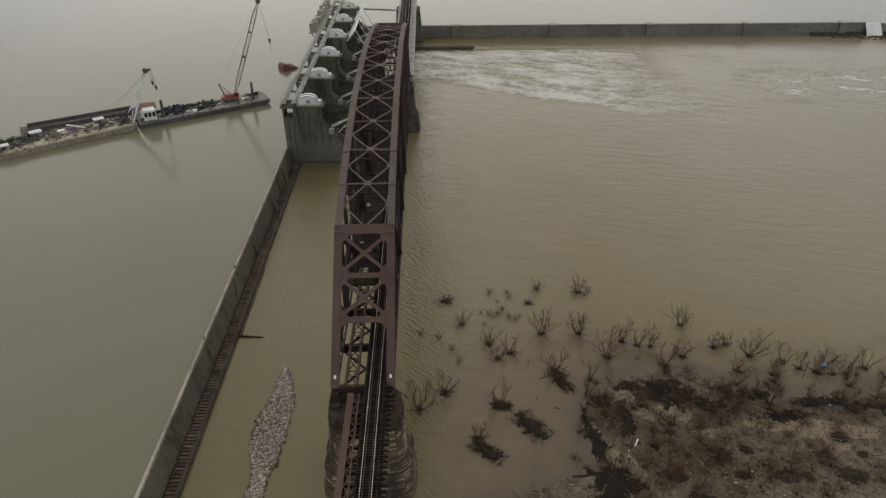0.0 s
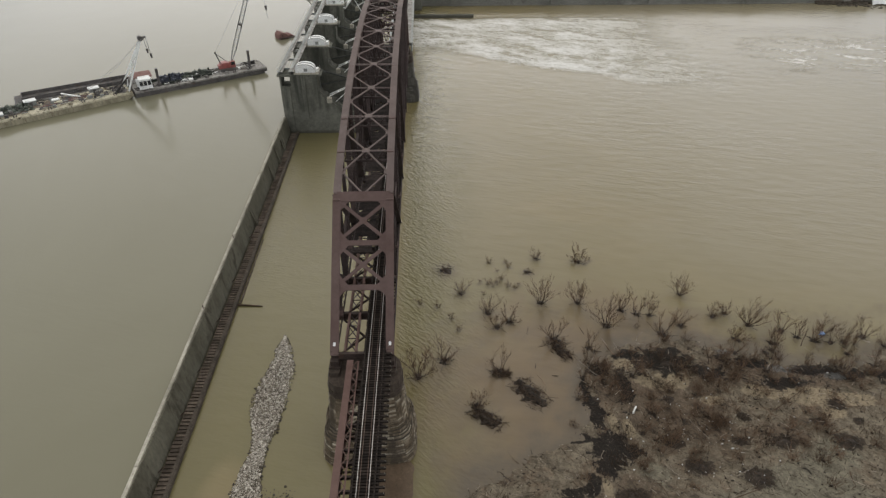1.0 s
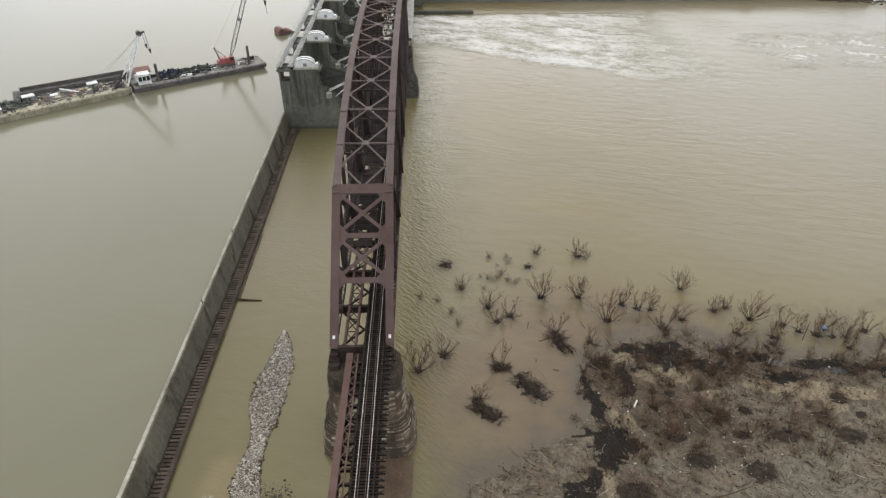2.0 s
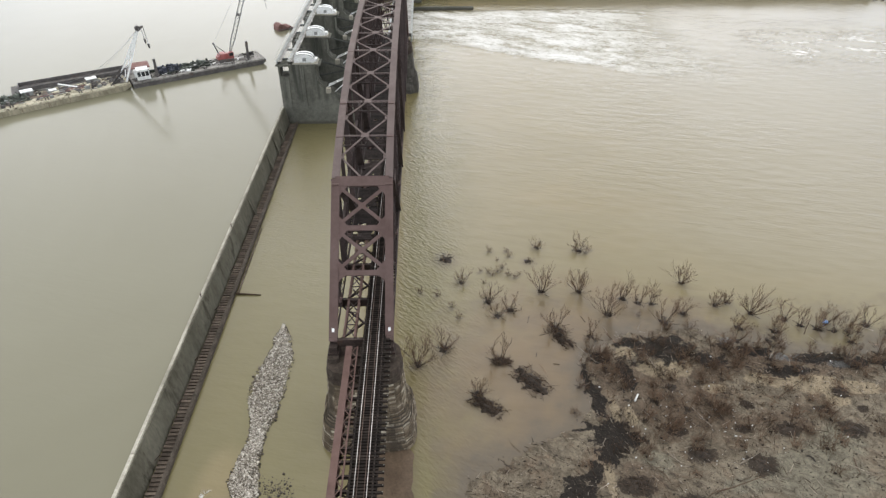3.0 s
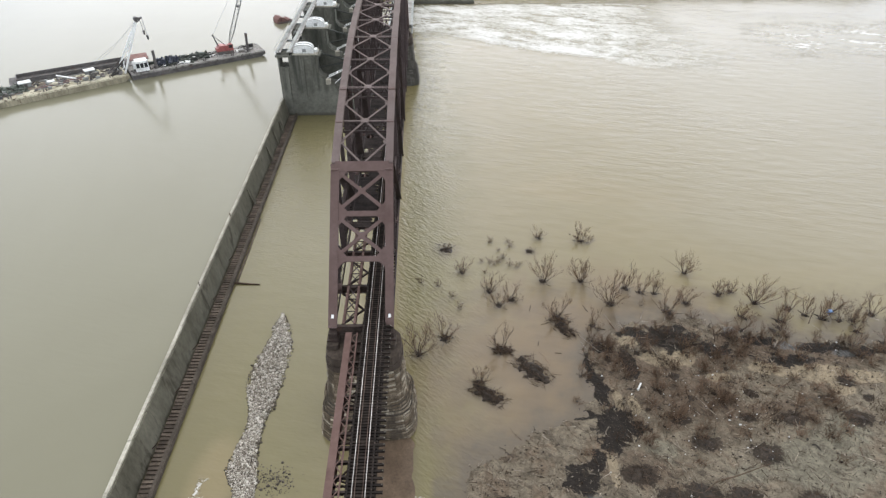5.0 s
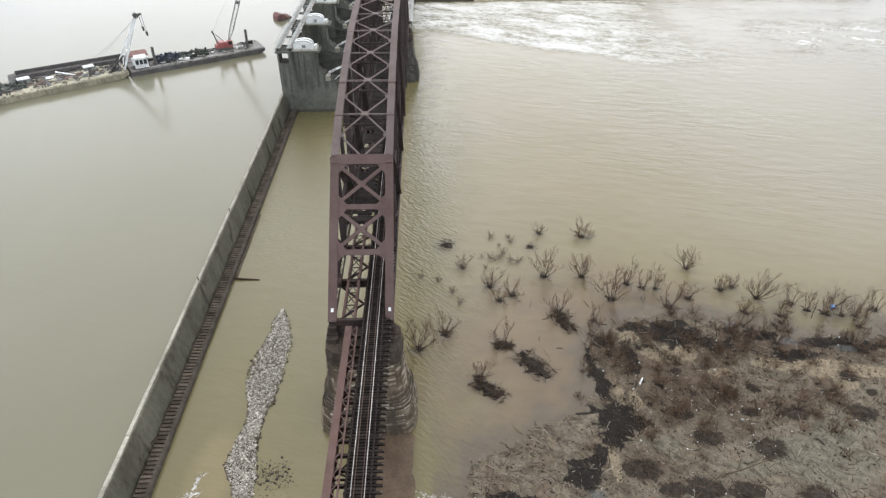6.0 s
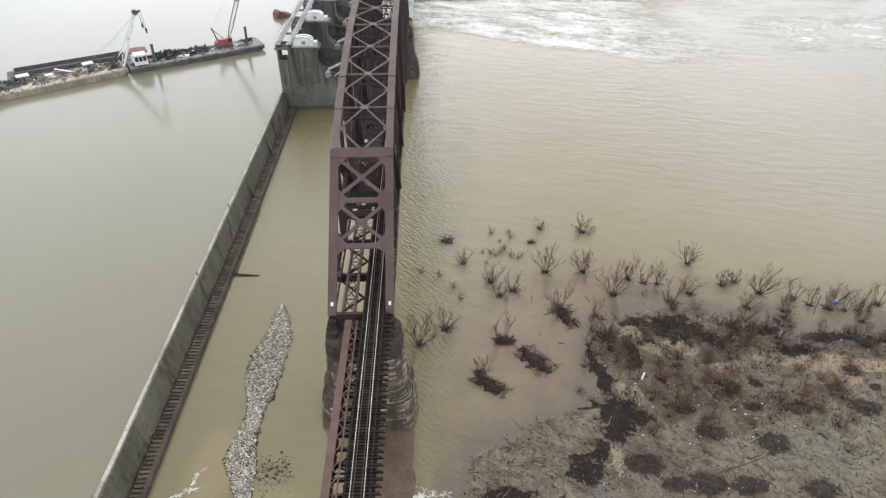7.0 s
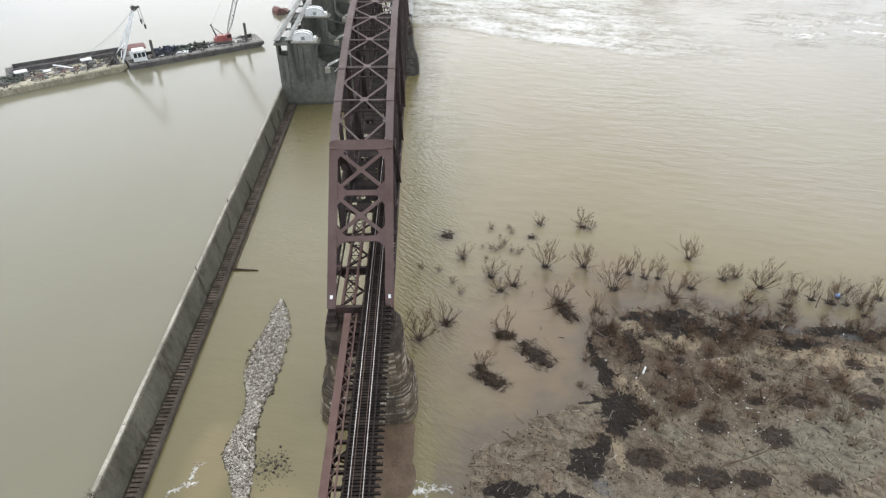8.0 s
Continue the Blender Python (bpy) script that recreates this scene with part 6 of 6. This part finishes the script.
def sprig(f, fine, p, d, length, r0, depth, r):
    """A slender stem that bows upwards and keeps forking into ever finer twigs."""
    n, sides = (5, 4) if depth > 0 else (3, 3)
    forks, rings = [], [(p.copy(), r0)]
    for i in range(n):
        d = (d + Vector((r.uniform(-1, 1), r.uniform(-1, 1), r.uniform(-0.5, 0.9))) * 0.22).normalized()
        p = p + d * (length / n)
        r0 *= 0.82
        rings.append((p.copy(), r0))
        if depth > 0 and i > 0:
            for _ in range(r.choice((1, 2, 2) if depth < 2 else (1, 2, 2))):
                e = (d + Vector((r.uniform(-1, 1), r.uniform(-1, 1), r.uniform(-0.3, 0.6))) * 0.75).normalized()
                forks.append((p.copy(), e, length * r.uniform(0.3, 0.55), max(0.014, r0 * 0.62)))
    verts = [q + Vector((math.cos(6.28319 * i / sides), math.sin(6.28319 * i / sides), 0)) * rr for q, rr in rings for i in range(sides)]
    (f if depth > 1 else fine).add(verts, [(k * sides + i, k * sides + (i + 1) % sides, (k + 1) * sides + (i + 1) % sides, (k + 1) * sides + i) for k in range(n) for i in range(sides)])
    for q, e, k, rr in forks:
        sprig(f, fine, q, e, k, rr, depth - 1, r)


def shrub(seed, stems, height, lean, mound):
    r = random.Random(seed)
    s = thing("shrub", (0, 0, 0), "bare brown shrub fanning up from the floodwater", "shrub", "drowned shrubs")
    for i in range(stems):
        a = 6.283 * (i + r.uniform(-0.35, 0.35)) / stems
        k = lean * r.uniform(0.35, 1.25)
        d = Vector((math.cos(a) * k, math.sin(a) * k, 1.0)).normalized()
        f, fine = Form(), Form()
        sprig(f, fine, Vector((math.cos(a) * 0.1, math.sin(a) * 0.1, -0.2)), d, height * r.uniform(0.6, 1.0), 0.018 * height / 2.2 + 0.024, 2, r)
        stem = part("stem", f, bark, s, local=True)
        part("twig_spray", fine, twig, stem, "fine brown twigs", local=True, kind="stuff")
    f = Form()
    hump(f, 0.3 + mound * 1.1, 0.06 + mound * 0.18, seed)
    for i in range(8 + int(mound * 60)):
        a, q = r.uniform(0, 6.283), r.uniform(0.1, 0.5 + mound * 1.7)
        c = Vector((math.cos(a) * q, math.sin(a) * q, 0.03 + r.uniform(0, 0.25) * mound))
        e = Vector((r.uniform(-1, 1), r.uniform(-1, 1), r.uniform(-0.1, 0.3))).normalized() * r.uniform(0.3, 0.9 + mound)
        f.tube(c, c + e, 0.035, 0.015, 4, False)
    part("root_mat", f, root_mud, s, "dark mat of roots and trapped drift", local=True)
    return s


KINDS = [shrub(50, 10, 3.6, 0.95, 0.2), shrub(51, 13, 3.8, 0.85, 0.2), shrub(52, 8, 2.9, 1.3, 0.35), shrub(53, 9, 2.4, 0.85, 0.2), shrub(54, 6, 3.6, 0.55, 0.2), shrub(55, 3, 1.7, 1.3, 0.8), shrub(56, 4, 3.1, 0.5, 0.2), shrub(57, 6, 2.8, 0.9, 0.3)]
USED = set()


def plant(kind, x, y, size, z=0.0):
    BUSHES.append((x, y, size * (1.5 if kind == 5 else 0.8)))
    m = pose(x, y, z - 0.05, 0, 0, (x * 37 + y * 91) % 360) @ Matrix.Diagonal((size, size, size, 1))
    if kind in USED:
        copy_thing(KINDS[kind], m)
    else:
        USED.add(kind)
        KINDS[kind].matrix_basis = m


for kind, x, y, size in ((5, 13.1, 39.8, 1.05), (3, 16, 32.1, 1.1), (3, 20.9, 26.1, 1.2), (2, 22.3, 21.9, 1.0), (2, 24.8, 23.5, 1.1), (0, 31.6, 28.9, 1.25), (1, 38.8, 28.7, 1.15),
                         (0, 42.9, 21.8, 1.1), (4, 46.8, 26.2, 1.25), (3, 32.7, 43.6, 0.9), (5, 30.3, 38.8, 0.6), (3, 41.4, 42.2, 1.2), (2, 12.1, 13.5, 1.35), (0, 7.6, 9.8, 1.1), (6, 21.6, 10.6, 1.5)):
    plant(kind, x, y, size)
for kind, x, y, size in ((3, 17.2, 3.2, 1.1), (2, 32.5, 18.4, 1.4), (5, 33.3, 17.4, 0.8), (1, 59.7, 30.6, 0.85), (1, 69.7, 21.3, 1.08), (3, 63.9, 23.9, 1.1), (6, 49.4, 24.9, 0.9), (4, 51.9, 24.6, 0.9),
                         (6, 52.8, 19.4, 1.1), (2, 57, 21.7, 1.0), (3, 66.4, 24.7, 0.9), (6, 75.1, 19.5, 0.9), (6, 77.3, 17.8, 0.8), (6, 79.9, 16.8, 0.8), (0, 85.0, 16.1, 0.8), (6, 89.4, 17.5, 0.9), (3, 92, 15, 0.9), (6, 72.4, 16.0, 0.7), (2, 66.2, 17.2, 0.8), (6, 82.6, 18.6, 0.8)):
    plant(kind, x, y, size)
for x, y in ((7.9, 29.1), (11.3, 28.1), (13.7, 24.6), (15.1, 21.3), (22.5, 42.2), (23.6, 35.1), (25.7, 34.1), (24.5, 36.5), (21.8, 35.0), (26.5, 40.5)):
    plant(3, x, y, 0.5)
for x, y, size in ((20.6, 31.7, 0.35), (23.9, 39.2, 0.3), (22.7, 34.2, 0.35), (27.0, 33.5, 0.4), (27.8, 34.4, 0.3), (20.2, 35.6, 0.3), (26.0, 42.4, 0.35), (42.8, 41.5, 0.6), (44.0, 42.6, 0.5), (48.4, 21.1, 0.75), (56.0, 22.6, 0.7), (84.4, 21.1, 0.6)):
    plant(7 if size > 0.45 else 3, x, y, size)
r = random.Random(77)
n = 0
while n < 60:
    x, y = r.uniform(33, 92), r.uniform(-4, 18)
    d = inland(x, y)
    if d < -3.5 or d > 13 or (d > 4 and r.random() < 0.55):
        continue
    plant(r.choice((2, 3, 6, 6, 6, 7)), x, y, r.uniform(0.4, 0.85), max(0.0, mud_height(x, y)))
    n += 1
# thin stems standing in the leaf mould and over the hollows
for cx, cy, rx, ry, count in ((48, 0, 8.5, 6, 18), (60, 9.5, 7, 3.5, 8), (76, 9, 10, 3, 12), (62, -3, 7, 3.5, 8), (38, 8, 3.5, 3.5, 5)):
    for _ in range(count):
        a, k = r.uniform(0, math.tau), r.random() ** 0.5
        x, y = cx + rx * k * math.cos(a), cy + ry * k * math.sin(a)
        plant(r.choice((3, 6, 6, 7, 7)), x, y, r.uniform(0.35, 0.75), max(0.0, mud_height(x, y)))


def brush_pile(x0, y0, x1, y1, half, seed):
    """A long heap of mud and drift caught in the stream, with sticks lying over it."""
    r = random.Random(seed)
    a, b = Vector((x0, y0, 0)), Vector((x1, y1, 0))
    d = (b - a)
    L = d.length
    d.normalize()
    side = Vector((-d.y, d.x, 0))
    s = thing("brush_pile", (x0, y0, 0), "low brown heap of mud and drift in the shallows", "brush pile", "brush piles")
    f = Form()
    n, m = 22, 14
    v = []
    for i in range(n + 1):
        t = i / n
        w = half * math.sin(math.pi * (0.06 + 0.9 * t)) ** 0.7 * (1 + 0.9 * noise.noise(Vector((t * 4, seed, 0))))
        for j in range(m + 1):
            k = 2 * j / m - 1
            p = a + d * (L * t) + side * (w * k + 0.5 * noise.noise(Vector((t * 5, k * 2, seed + 4))))
            z = 0.5 * (1 - k * k) * math.sin(math.pi * (0.05 + 0.9 * t)) - 0.16 + 0.45 * noise.fractal(Vector((p.x * 0.9, p.y * 0.9, seed)), 0.9, 2.1, 4)
            v.append((p.x, p.y, z))
    f.add(v, [(i * (m + 1) + j, (i + 1) * (m + 1) + j, (i + 1) * (m + 1) + j + 1, i * (m + 1) + j + 1) for i in range(n) for j in range(m)])
    part("mound", f, root_mud, s, smooth=True)
    f = Form()
    for i in range(240):
        t, k = r.random(), r.uniform(-1, 1)
        p = a + d * (L * t) + side * (half * k * 0.9) + Vector((0, 0, 0.42 * (1 - k * k) * math.sin(math.pi * t) + 0.02))
        e = (d * r.uniform(-1, 1) + side * r.uniform(-0.8, 0.8) + Vector((0, 0, r.uniform(-0.05, 0.3)))).normalized() * r.uniform(0.4, 1.5)
        f.tube(p, p + e, 0.035, 0.012, 3, False)
    part("stick_tangle", f, bark, s, "tangled brown sticks", kind="stuff")
    for t in (0.2, 0.5, 0.8):
        p = a.lerp(b, t)
        BUSHES.append((p.x, p.y, half * 0.95))


brush_pile(16.2, 2.6, 20.8, -1.4, 1.5, 3)
brush_pile(24.4, 8.4, 28.4, 2.6, 2.2, 7)
brush_pile(20.4, 10.2, 23.4, 10.0, 0.9, 9)
brush_pile(31.6, 18.0, 34.6, 13.2, 1.3, 12)


def brush_clump(seed, count, spread, height):
    """Dead weed and brushwood: fine brown stalks leaning every way from a dark clod."""
    r = random.Random(seed)
    c = thing("brush_clump", (0, 0, 0), "dead brown brush standing in the mud", "brush", "brush clumps")
    f = Form()
    hump(f, 0.24, 0.16, seed)
    part("root_crown", f, root_mud, c, local=True)
    f = Form()
    for i in range(count):
        a, q = r.uniform(0, 6.283), spread * math.sqrt(r.random())
        p = Vector((math.cos(a) * q, math.sin(a) * q, -0.05))
        d = Vector((r.gauss(0, 0.7), r.gauss(0, 0.7), 1.0)).normalized()
        limb(f, p, d, height * r.uniform(0.4, 1.0), 0.03, 1 if i % 2 == 0 else 0, r, 3)
    part("stalk_tuft", f, bark if seed == 81 else twig, c, "thin brown stalks", local=True, kind="stuff")
    return c


CLUMPS = [brush_clump(80, 40, 1.1, 1.7), brush_clump(81, 46, 1.7, 1.3), brush_clump(82, 24, 0.6, 2.3)]
r = random.Random(83)
spots = [(40.4, 6.7), (49.4, 5.4), (43.7, -2.1), (47.2, -4.6), (38.4, -14.2), (57.9, -4.9), (59.0, 5.2), (60.6, 10.9), (53.0, 1.4), (46.1, 3.8), (51.9, -4.7), (58, 8.5), (61.5, 7.5), (41.5, 4.8), (39, 8), (56, -1.5), (46.5, 12), (43, 14), (53, 10.5), (67, 9), (71.5, 12.2), (65, 12), (80.5, 10.2), (86, 8)]
while len(spots) < 125:
    x, y = r.gauss(53, 14), r.gauss(1, 8)
    if inland(x, y) > 1:
        spots.append((x, y))
for i, (x, y) in enumerate(spots):
    k = r.uniform(0.7, 1.25)
    m = pose(x, y, max(0.0, mud_height(x, y)), 0, 0, i * 71) @ Matrix.Diagonal((k, k, k * r.uniform(0.7, 1.2), 1))
    if i < 3:
        CLUMPS[i].matrix_basis = m
    else:
        copy_thing(CLUMPS[i % 3], m)


def root_wad(seed):
    r = random.Random(seed)
    s = thing("root_wad", (0, 0, 0), "dark uprooted root wad half sunk in the mud", "root wad", "root wads")
    f = Form()
    hump(f, 0.85, 0.35, seed)
    part("clod", f, root_mud, s, local=True)
    for i in range(15):
        f = Form()
        a = r.gauss(0.8, 0.9) + (3.14 if i % 4 == 0 else 0)
        limb(f, Vector((r.uniform(-0.5, 0.5), r.uniform(-0.5, 0.5), 0.15)), Vector((math.cos(a), math.sin(a), r.uniform(-0.05, 0.5))).normalized(), 0.5 + 2.4 * r.random() ** 2, 0.05, 0, r, 4)
        part("root", f, bark, s, local=True)
    return s


WADS = [root_wad(s) for s in (60, 61, 62)]
for i, (x, y, size) in enumerate(tuple((x, y, 0.62 * q) for x, y, q in PITS) + ((46.6, 11.4, 1.1), (51.3, 11.2, 1.0), (61.0, 12.8, 1.0), (69.8, 14.0, 0.8), (48.8, 3.4, 0.9), (42.0, 8.8, 1.0), (37.1, 3.7, 0.8), (37.7, 10.3, 1.0))):
    m = pose(x, y, max(0, mud_height(x, y)) - 0.08, 0, 0, i * 67) @ Matrix.Diagonal((size, size, size * 0.8, 1))
    if i < 3:
        WADS[i].matrix_basis = m
    else:
        copy_thing(WADS[i % 3], m)

# ---- drift and litter on the mud ----
r = random.Random(5)
n = 0
while n < 44:
    x, y = r.uniform(16, 96), r.uniform(-24, 15)
    if inland(x, y) < 1:
        continue
    L, a = r.uniform(1.2, 4.2), r.uniform(0, 6.283)
    z = max(0.0, mud_height(x, y)) + 0.1
    p = Vector((x, y, z))
    q = p + Vector((math.cos(a) * L, math.sin(a) * L, 0))
    q.z = max(0.0, mud_height(q.x, q.y)) + 0.12
    rad = r.uniform(0.05, 0.11)
    skin = drift if r.random() < 0.35 else bark
    f = Form()
    limb(f, p, (q - p).normalized(), L, rad, 0, r, 6)
    log = solo("drift_log", f, skin, "weathered log stranded on the mudbank", "log", "drift logs", base=tuple(p))
    if r.random() < 0.5:
        f = Form()
        limb(f, p.lerp(q, 0.4), Vector((r.uniform(-1, 1), r.uniform(-1, 1), 0.4)).normalized(), L * 0.35, rad * 0.4, 0, r)
        part("branch", f, skin, log)
    n += 1
for x0, y0, x1, y1, rad in ((49.3, -15.9, 55.8, -13.5, 0.16), (65.2, 0.5, 73.8, 4.6, 0.11), (66.8, -4.1, 66.7, -6.4, 0.12), (56.0, 18.6, 57.8, 14.6, 0.14), (42.5, -12.5, 43.4, -15.5, 0.12), (42.0, -20.0, 43.5, -16.6, 0.1), (71.2, -11.2, 70.5, -13.8, 0.14), (52.3, 22.3, 52.7, 19.2, 0.12), (44.0, -19.5, 50, -16.4, 0.12)):
    p, q = Vector((x0, y0, max(0.0, mud_height(x0, y0)) + 0.12)), Vector((x1, y1, max(0.0, mud_height(x1, y1)) + 0.35))
    f = Form()
    rr = random.Random(int(x0 * 7))
    limb(f, p, (q - p).normalized(), (q - p).length, rad, 0, rr, 6)
    log = solo("drift_log", f, bark, "long dark branch stranded on the mudbank", "log", "drift logs", base=tuple(p))
    for t in (0.35, 0.55, 0.75):
        f = Form()
        limb(f, p.lerp(q, t), ((q - p).normalized() + Vector((rr.uniform(-1, 1), rr.uniform(-1, 1), 0.3)) * 0.8).normalized(), (q - p).length * 0.3, rad * 0.4, 0, rr, 4)
        part("branch", f, bark, log)
r = random.Random(64)
for i in range(16):
    x, y = r.uniform(28, 40), r.uniform(2, 22)
    if inland(x, y) > -0.5:
        continue
    a, n = r.uniform(0, 6.283), r.uniform(0.8, 2.2)
    f = Form().tube((x, y, 0.02), (x + math.cos(a) * n, y + math.sin(a) * n, 0.1), 0.07, 0.04, 6)
    solo("drift_log", f, bark, "dark stick afloat in the silty shallows", "log", "drift logs", base=(x, y, 0))
r = random.Random(71)
for i in range(58):
    if i < 40:
        x, y = r.uniform(36, 92), 0.0
        y = 13.5 + r.gauss(0, 3.6) + (2.5 if 42 < x < 60 else 0)
    else:
        x, y = r.gauss(52, 12), r.gauss(2, 6)
    a, n, pale_wood = r.gauss(2.6, 0.8), r.uniform(1.2, 4.4), r.random() < 0.35
    p = Vector((x, y, max(0.0, mud_height(x, y)) + 0.06))
    d = Vector((math.cos(a), math.sin(a), r.choice((0.03, 0.06, 0.25, 0.5)))).normalized()
    rad = 0.035 + 0.014 * n
    f = Form()
    limb(f, p, d, n, rad, 0, r, 5)
    skin = drift if pale_wood else twig if i % 2 else bark
    log = solo("drift_branch", f, skin, "bleached branch lying in the silt" if pale_wood else "brown forked branch lying in the silt", "branch", "drift branches", base=tuple(p))
    for t in (0.35, 0.5, 0.7)[:1 + i % 3]:
        f = Form()
        limb(f, p + d * (n * t), (d + Vector((r.uniform(-1, 1), r.uniform(-1, 1), r.uniform(0, 0.7))) * 0.8).normalized(), n * r.uniform(0.25, 0.5), rad * 0.45, 0, r, 4)
        part("twig", f, skin, log)
white_log = Form().tube((42.2, 0.5, 0.45), (43.0, 1.8, 0.55), 0.16, 0.14, 8)
solo("white_log", white_log, litter_mat, "short bleached white log on the mud", "log", base=(42.6, 1.0, 0.4))
sticks, pale_sticks, clods, bits = Form(), Form(), Form(), Form()
n = 0
while n < 9500:
    x, y = r.uniform(12, 112), r.uniform(-30, 19)
    d = inland(x, y)
    if d < 0.3:
        continue
    z = mud_height(x, y)
    if z < -0.05:
        continue
    n += 1
    dense = hills((x + 5, y), 0.14)
    if r.random() < (0.65 if dense < 0.0 else 0.3):
        s = 0.02 + 0.075 * r.random() ** 3
        clods.lump((x, y, z + 0.02), s * 1.4, s, s, r, 5, 3)
        continue
    L, a = 0.14 + 1.5 * r.random() ** 4, r.gauss(2.5, 1.3)
    tip_z = z + 0.06 + (r.uniform(0.1, 0.9) if r.random() < 0.3 else 0)
    (sticks if r.random() < 0.7 else pale_sticks).tube((x, y, z + 0.04), (x + math.cos(a) * L, y + math.sin(a) * L, tip_z), r.uniform(0.03, 0.065), 0.02, 3, False)
    if r.random() < 0.4:
        s = 0.04 + 0.14 * r.random() ** 4
        clods.lump((x, y, z), s * r.uniform(1, 2), s, s * 0.7, r, 6, 3)
for i in range(130):
    x, y = (r.gauss(51, 6), r.gauss(-5, 6)) if i % 3 else (r.uniform(30, 95), r.uniform(-22, 12))
    if inland(x, y) < 2:
        continue
    z = max(mud_height(x, y), 0)
    s = 0.045 + 0.085 * r.random() ** 2
    bits.lump((x, y, z + s), s * r.uniform(0.8, 1.8), s, s, r, 6, 3)
solo("pale_sticks", pale_sticks, drift, "pale weathered sticks scattered on the mudbank", "driftwood", kind="stuff")
solo("drift_sticks", sticks, bark, "scattered twigs and sticks on the mudbank", "driftwood", kind="stuff")
solo("mud_clods", clods, root_mud, "dark clods and wet leaf litter on the mudbank", "clods", kind="stuff")
solo("litter", bits, litter_mat, "white bottles and plastic litter on the mudbank", "litter", kind="stuff")
tarp = Form()
rr = random.Random(3)
for i in range(9):
    tarp.lump((81.6 + rr.uniform(-0.5, 0.5), 17.6 + rr.uniform(-0.4, 0.4), 0.9 + rr.uniform(-0.3, 0.35)), 0.25, 0.2, 0.18, rr, 7, 4)
tarp.tube((81.6, 17.6, -0.3), (81.6, 17.6, 1.0), 0.06, 0.04, 5)
solo("blue_tarp", tarp, blue_plastic, "scrap of blue plastic sheet caught in a shrub", "plastic sheet", base=(81.6, 17.6, 0))

snag = Form()
rr = random.Random(8)
for i in range(40):
    a = rr.uniform(0, 6.283)
    limb(snag, Vector((-31.3 + rr.uniform(-0.5, 0.5), -22.5 + rr.uniform(-1.4, 1.4), 5.5)), Vector((math.cos(a), math.sin(a), rr.uniform(0.05, 0.6))).normalized(), rr.uniform(0.5, 1.6), 0.04, 0, rr, 4)
solo("snagged_brush", snag, bark, "dark brush snagged on top of the dike wall", "brushwood", kind="stuff", base=(-31.3, -22.5, 5.5))

lay_silt()

# ---- pieces, last ----
for k, (yc, pieces, blocks_of, skin) in enumerate(PIERS):
    pier(yc, 31 + k, pieces, blocks_of, skin)
tie = Form().box(-1.5, 1.5, -0.145, 0.145, -0.25, 0).mesh("tie", tie_wood)
rest = Form()
r = random.Random(9)
y, n = -33.0, 0
while y < 136.5:
    if n < 300:
        ob = new("tie", tie)
        ob.parent = track
        long = n % 2 == 0
        ob.matrix_basis = pose(r.uniform(-0.04, 0.04) + (0.5 if long else 0.1), y - 60, 0.25, 0, 0, r.uniform(-1, 1)) @ Matrix.Diagonal((1.33 if long else 1.06, r.uniform(0.9, 1.1), 1, 1))
    else:
        rest.box(0.3, 3.3, y - 0.11, y + 0.11, 17.1, 17.35)
    n += 1
    y += 0.43
for y in np.concatenate((np.arange(-60.5, -33.2, 0.52), np.arange(137, 262, 0.7))):
    rest.box(0.3, 3.3, y - 0.11, y + 0.11, 17.1, 17.35)
part("ties_far", rest, tie_wood, track, kind="stuff")
caps = Form()
for y in np.arange(-33, 20, 0.86):
    if r.random() < 0.8:
        caps.box(4.17, 4.23, y - 0.035, y + 0.035, 17.35, 17.41)
part("tie_end_plates", caps, concrete_pale, track, kind="stuff")
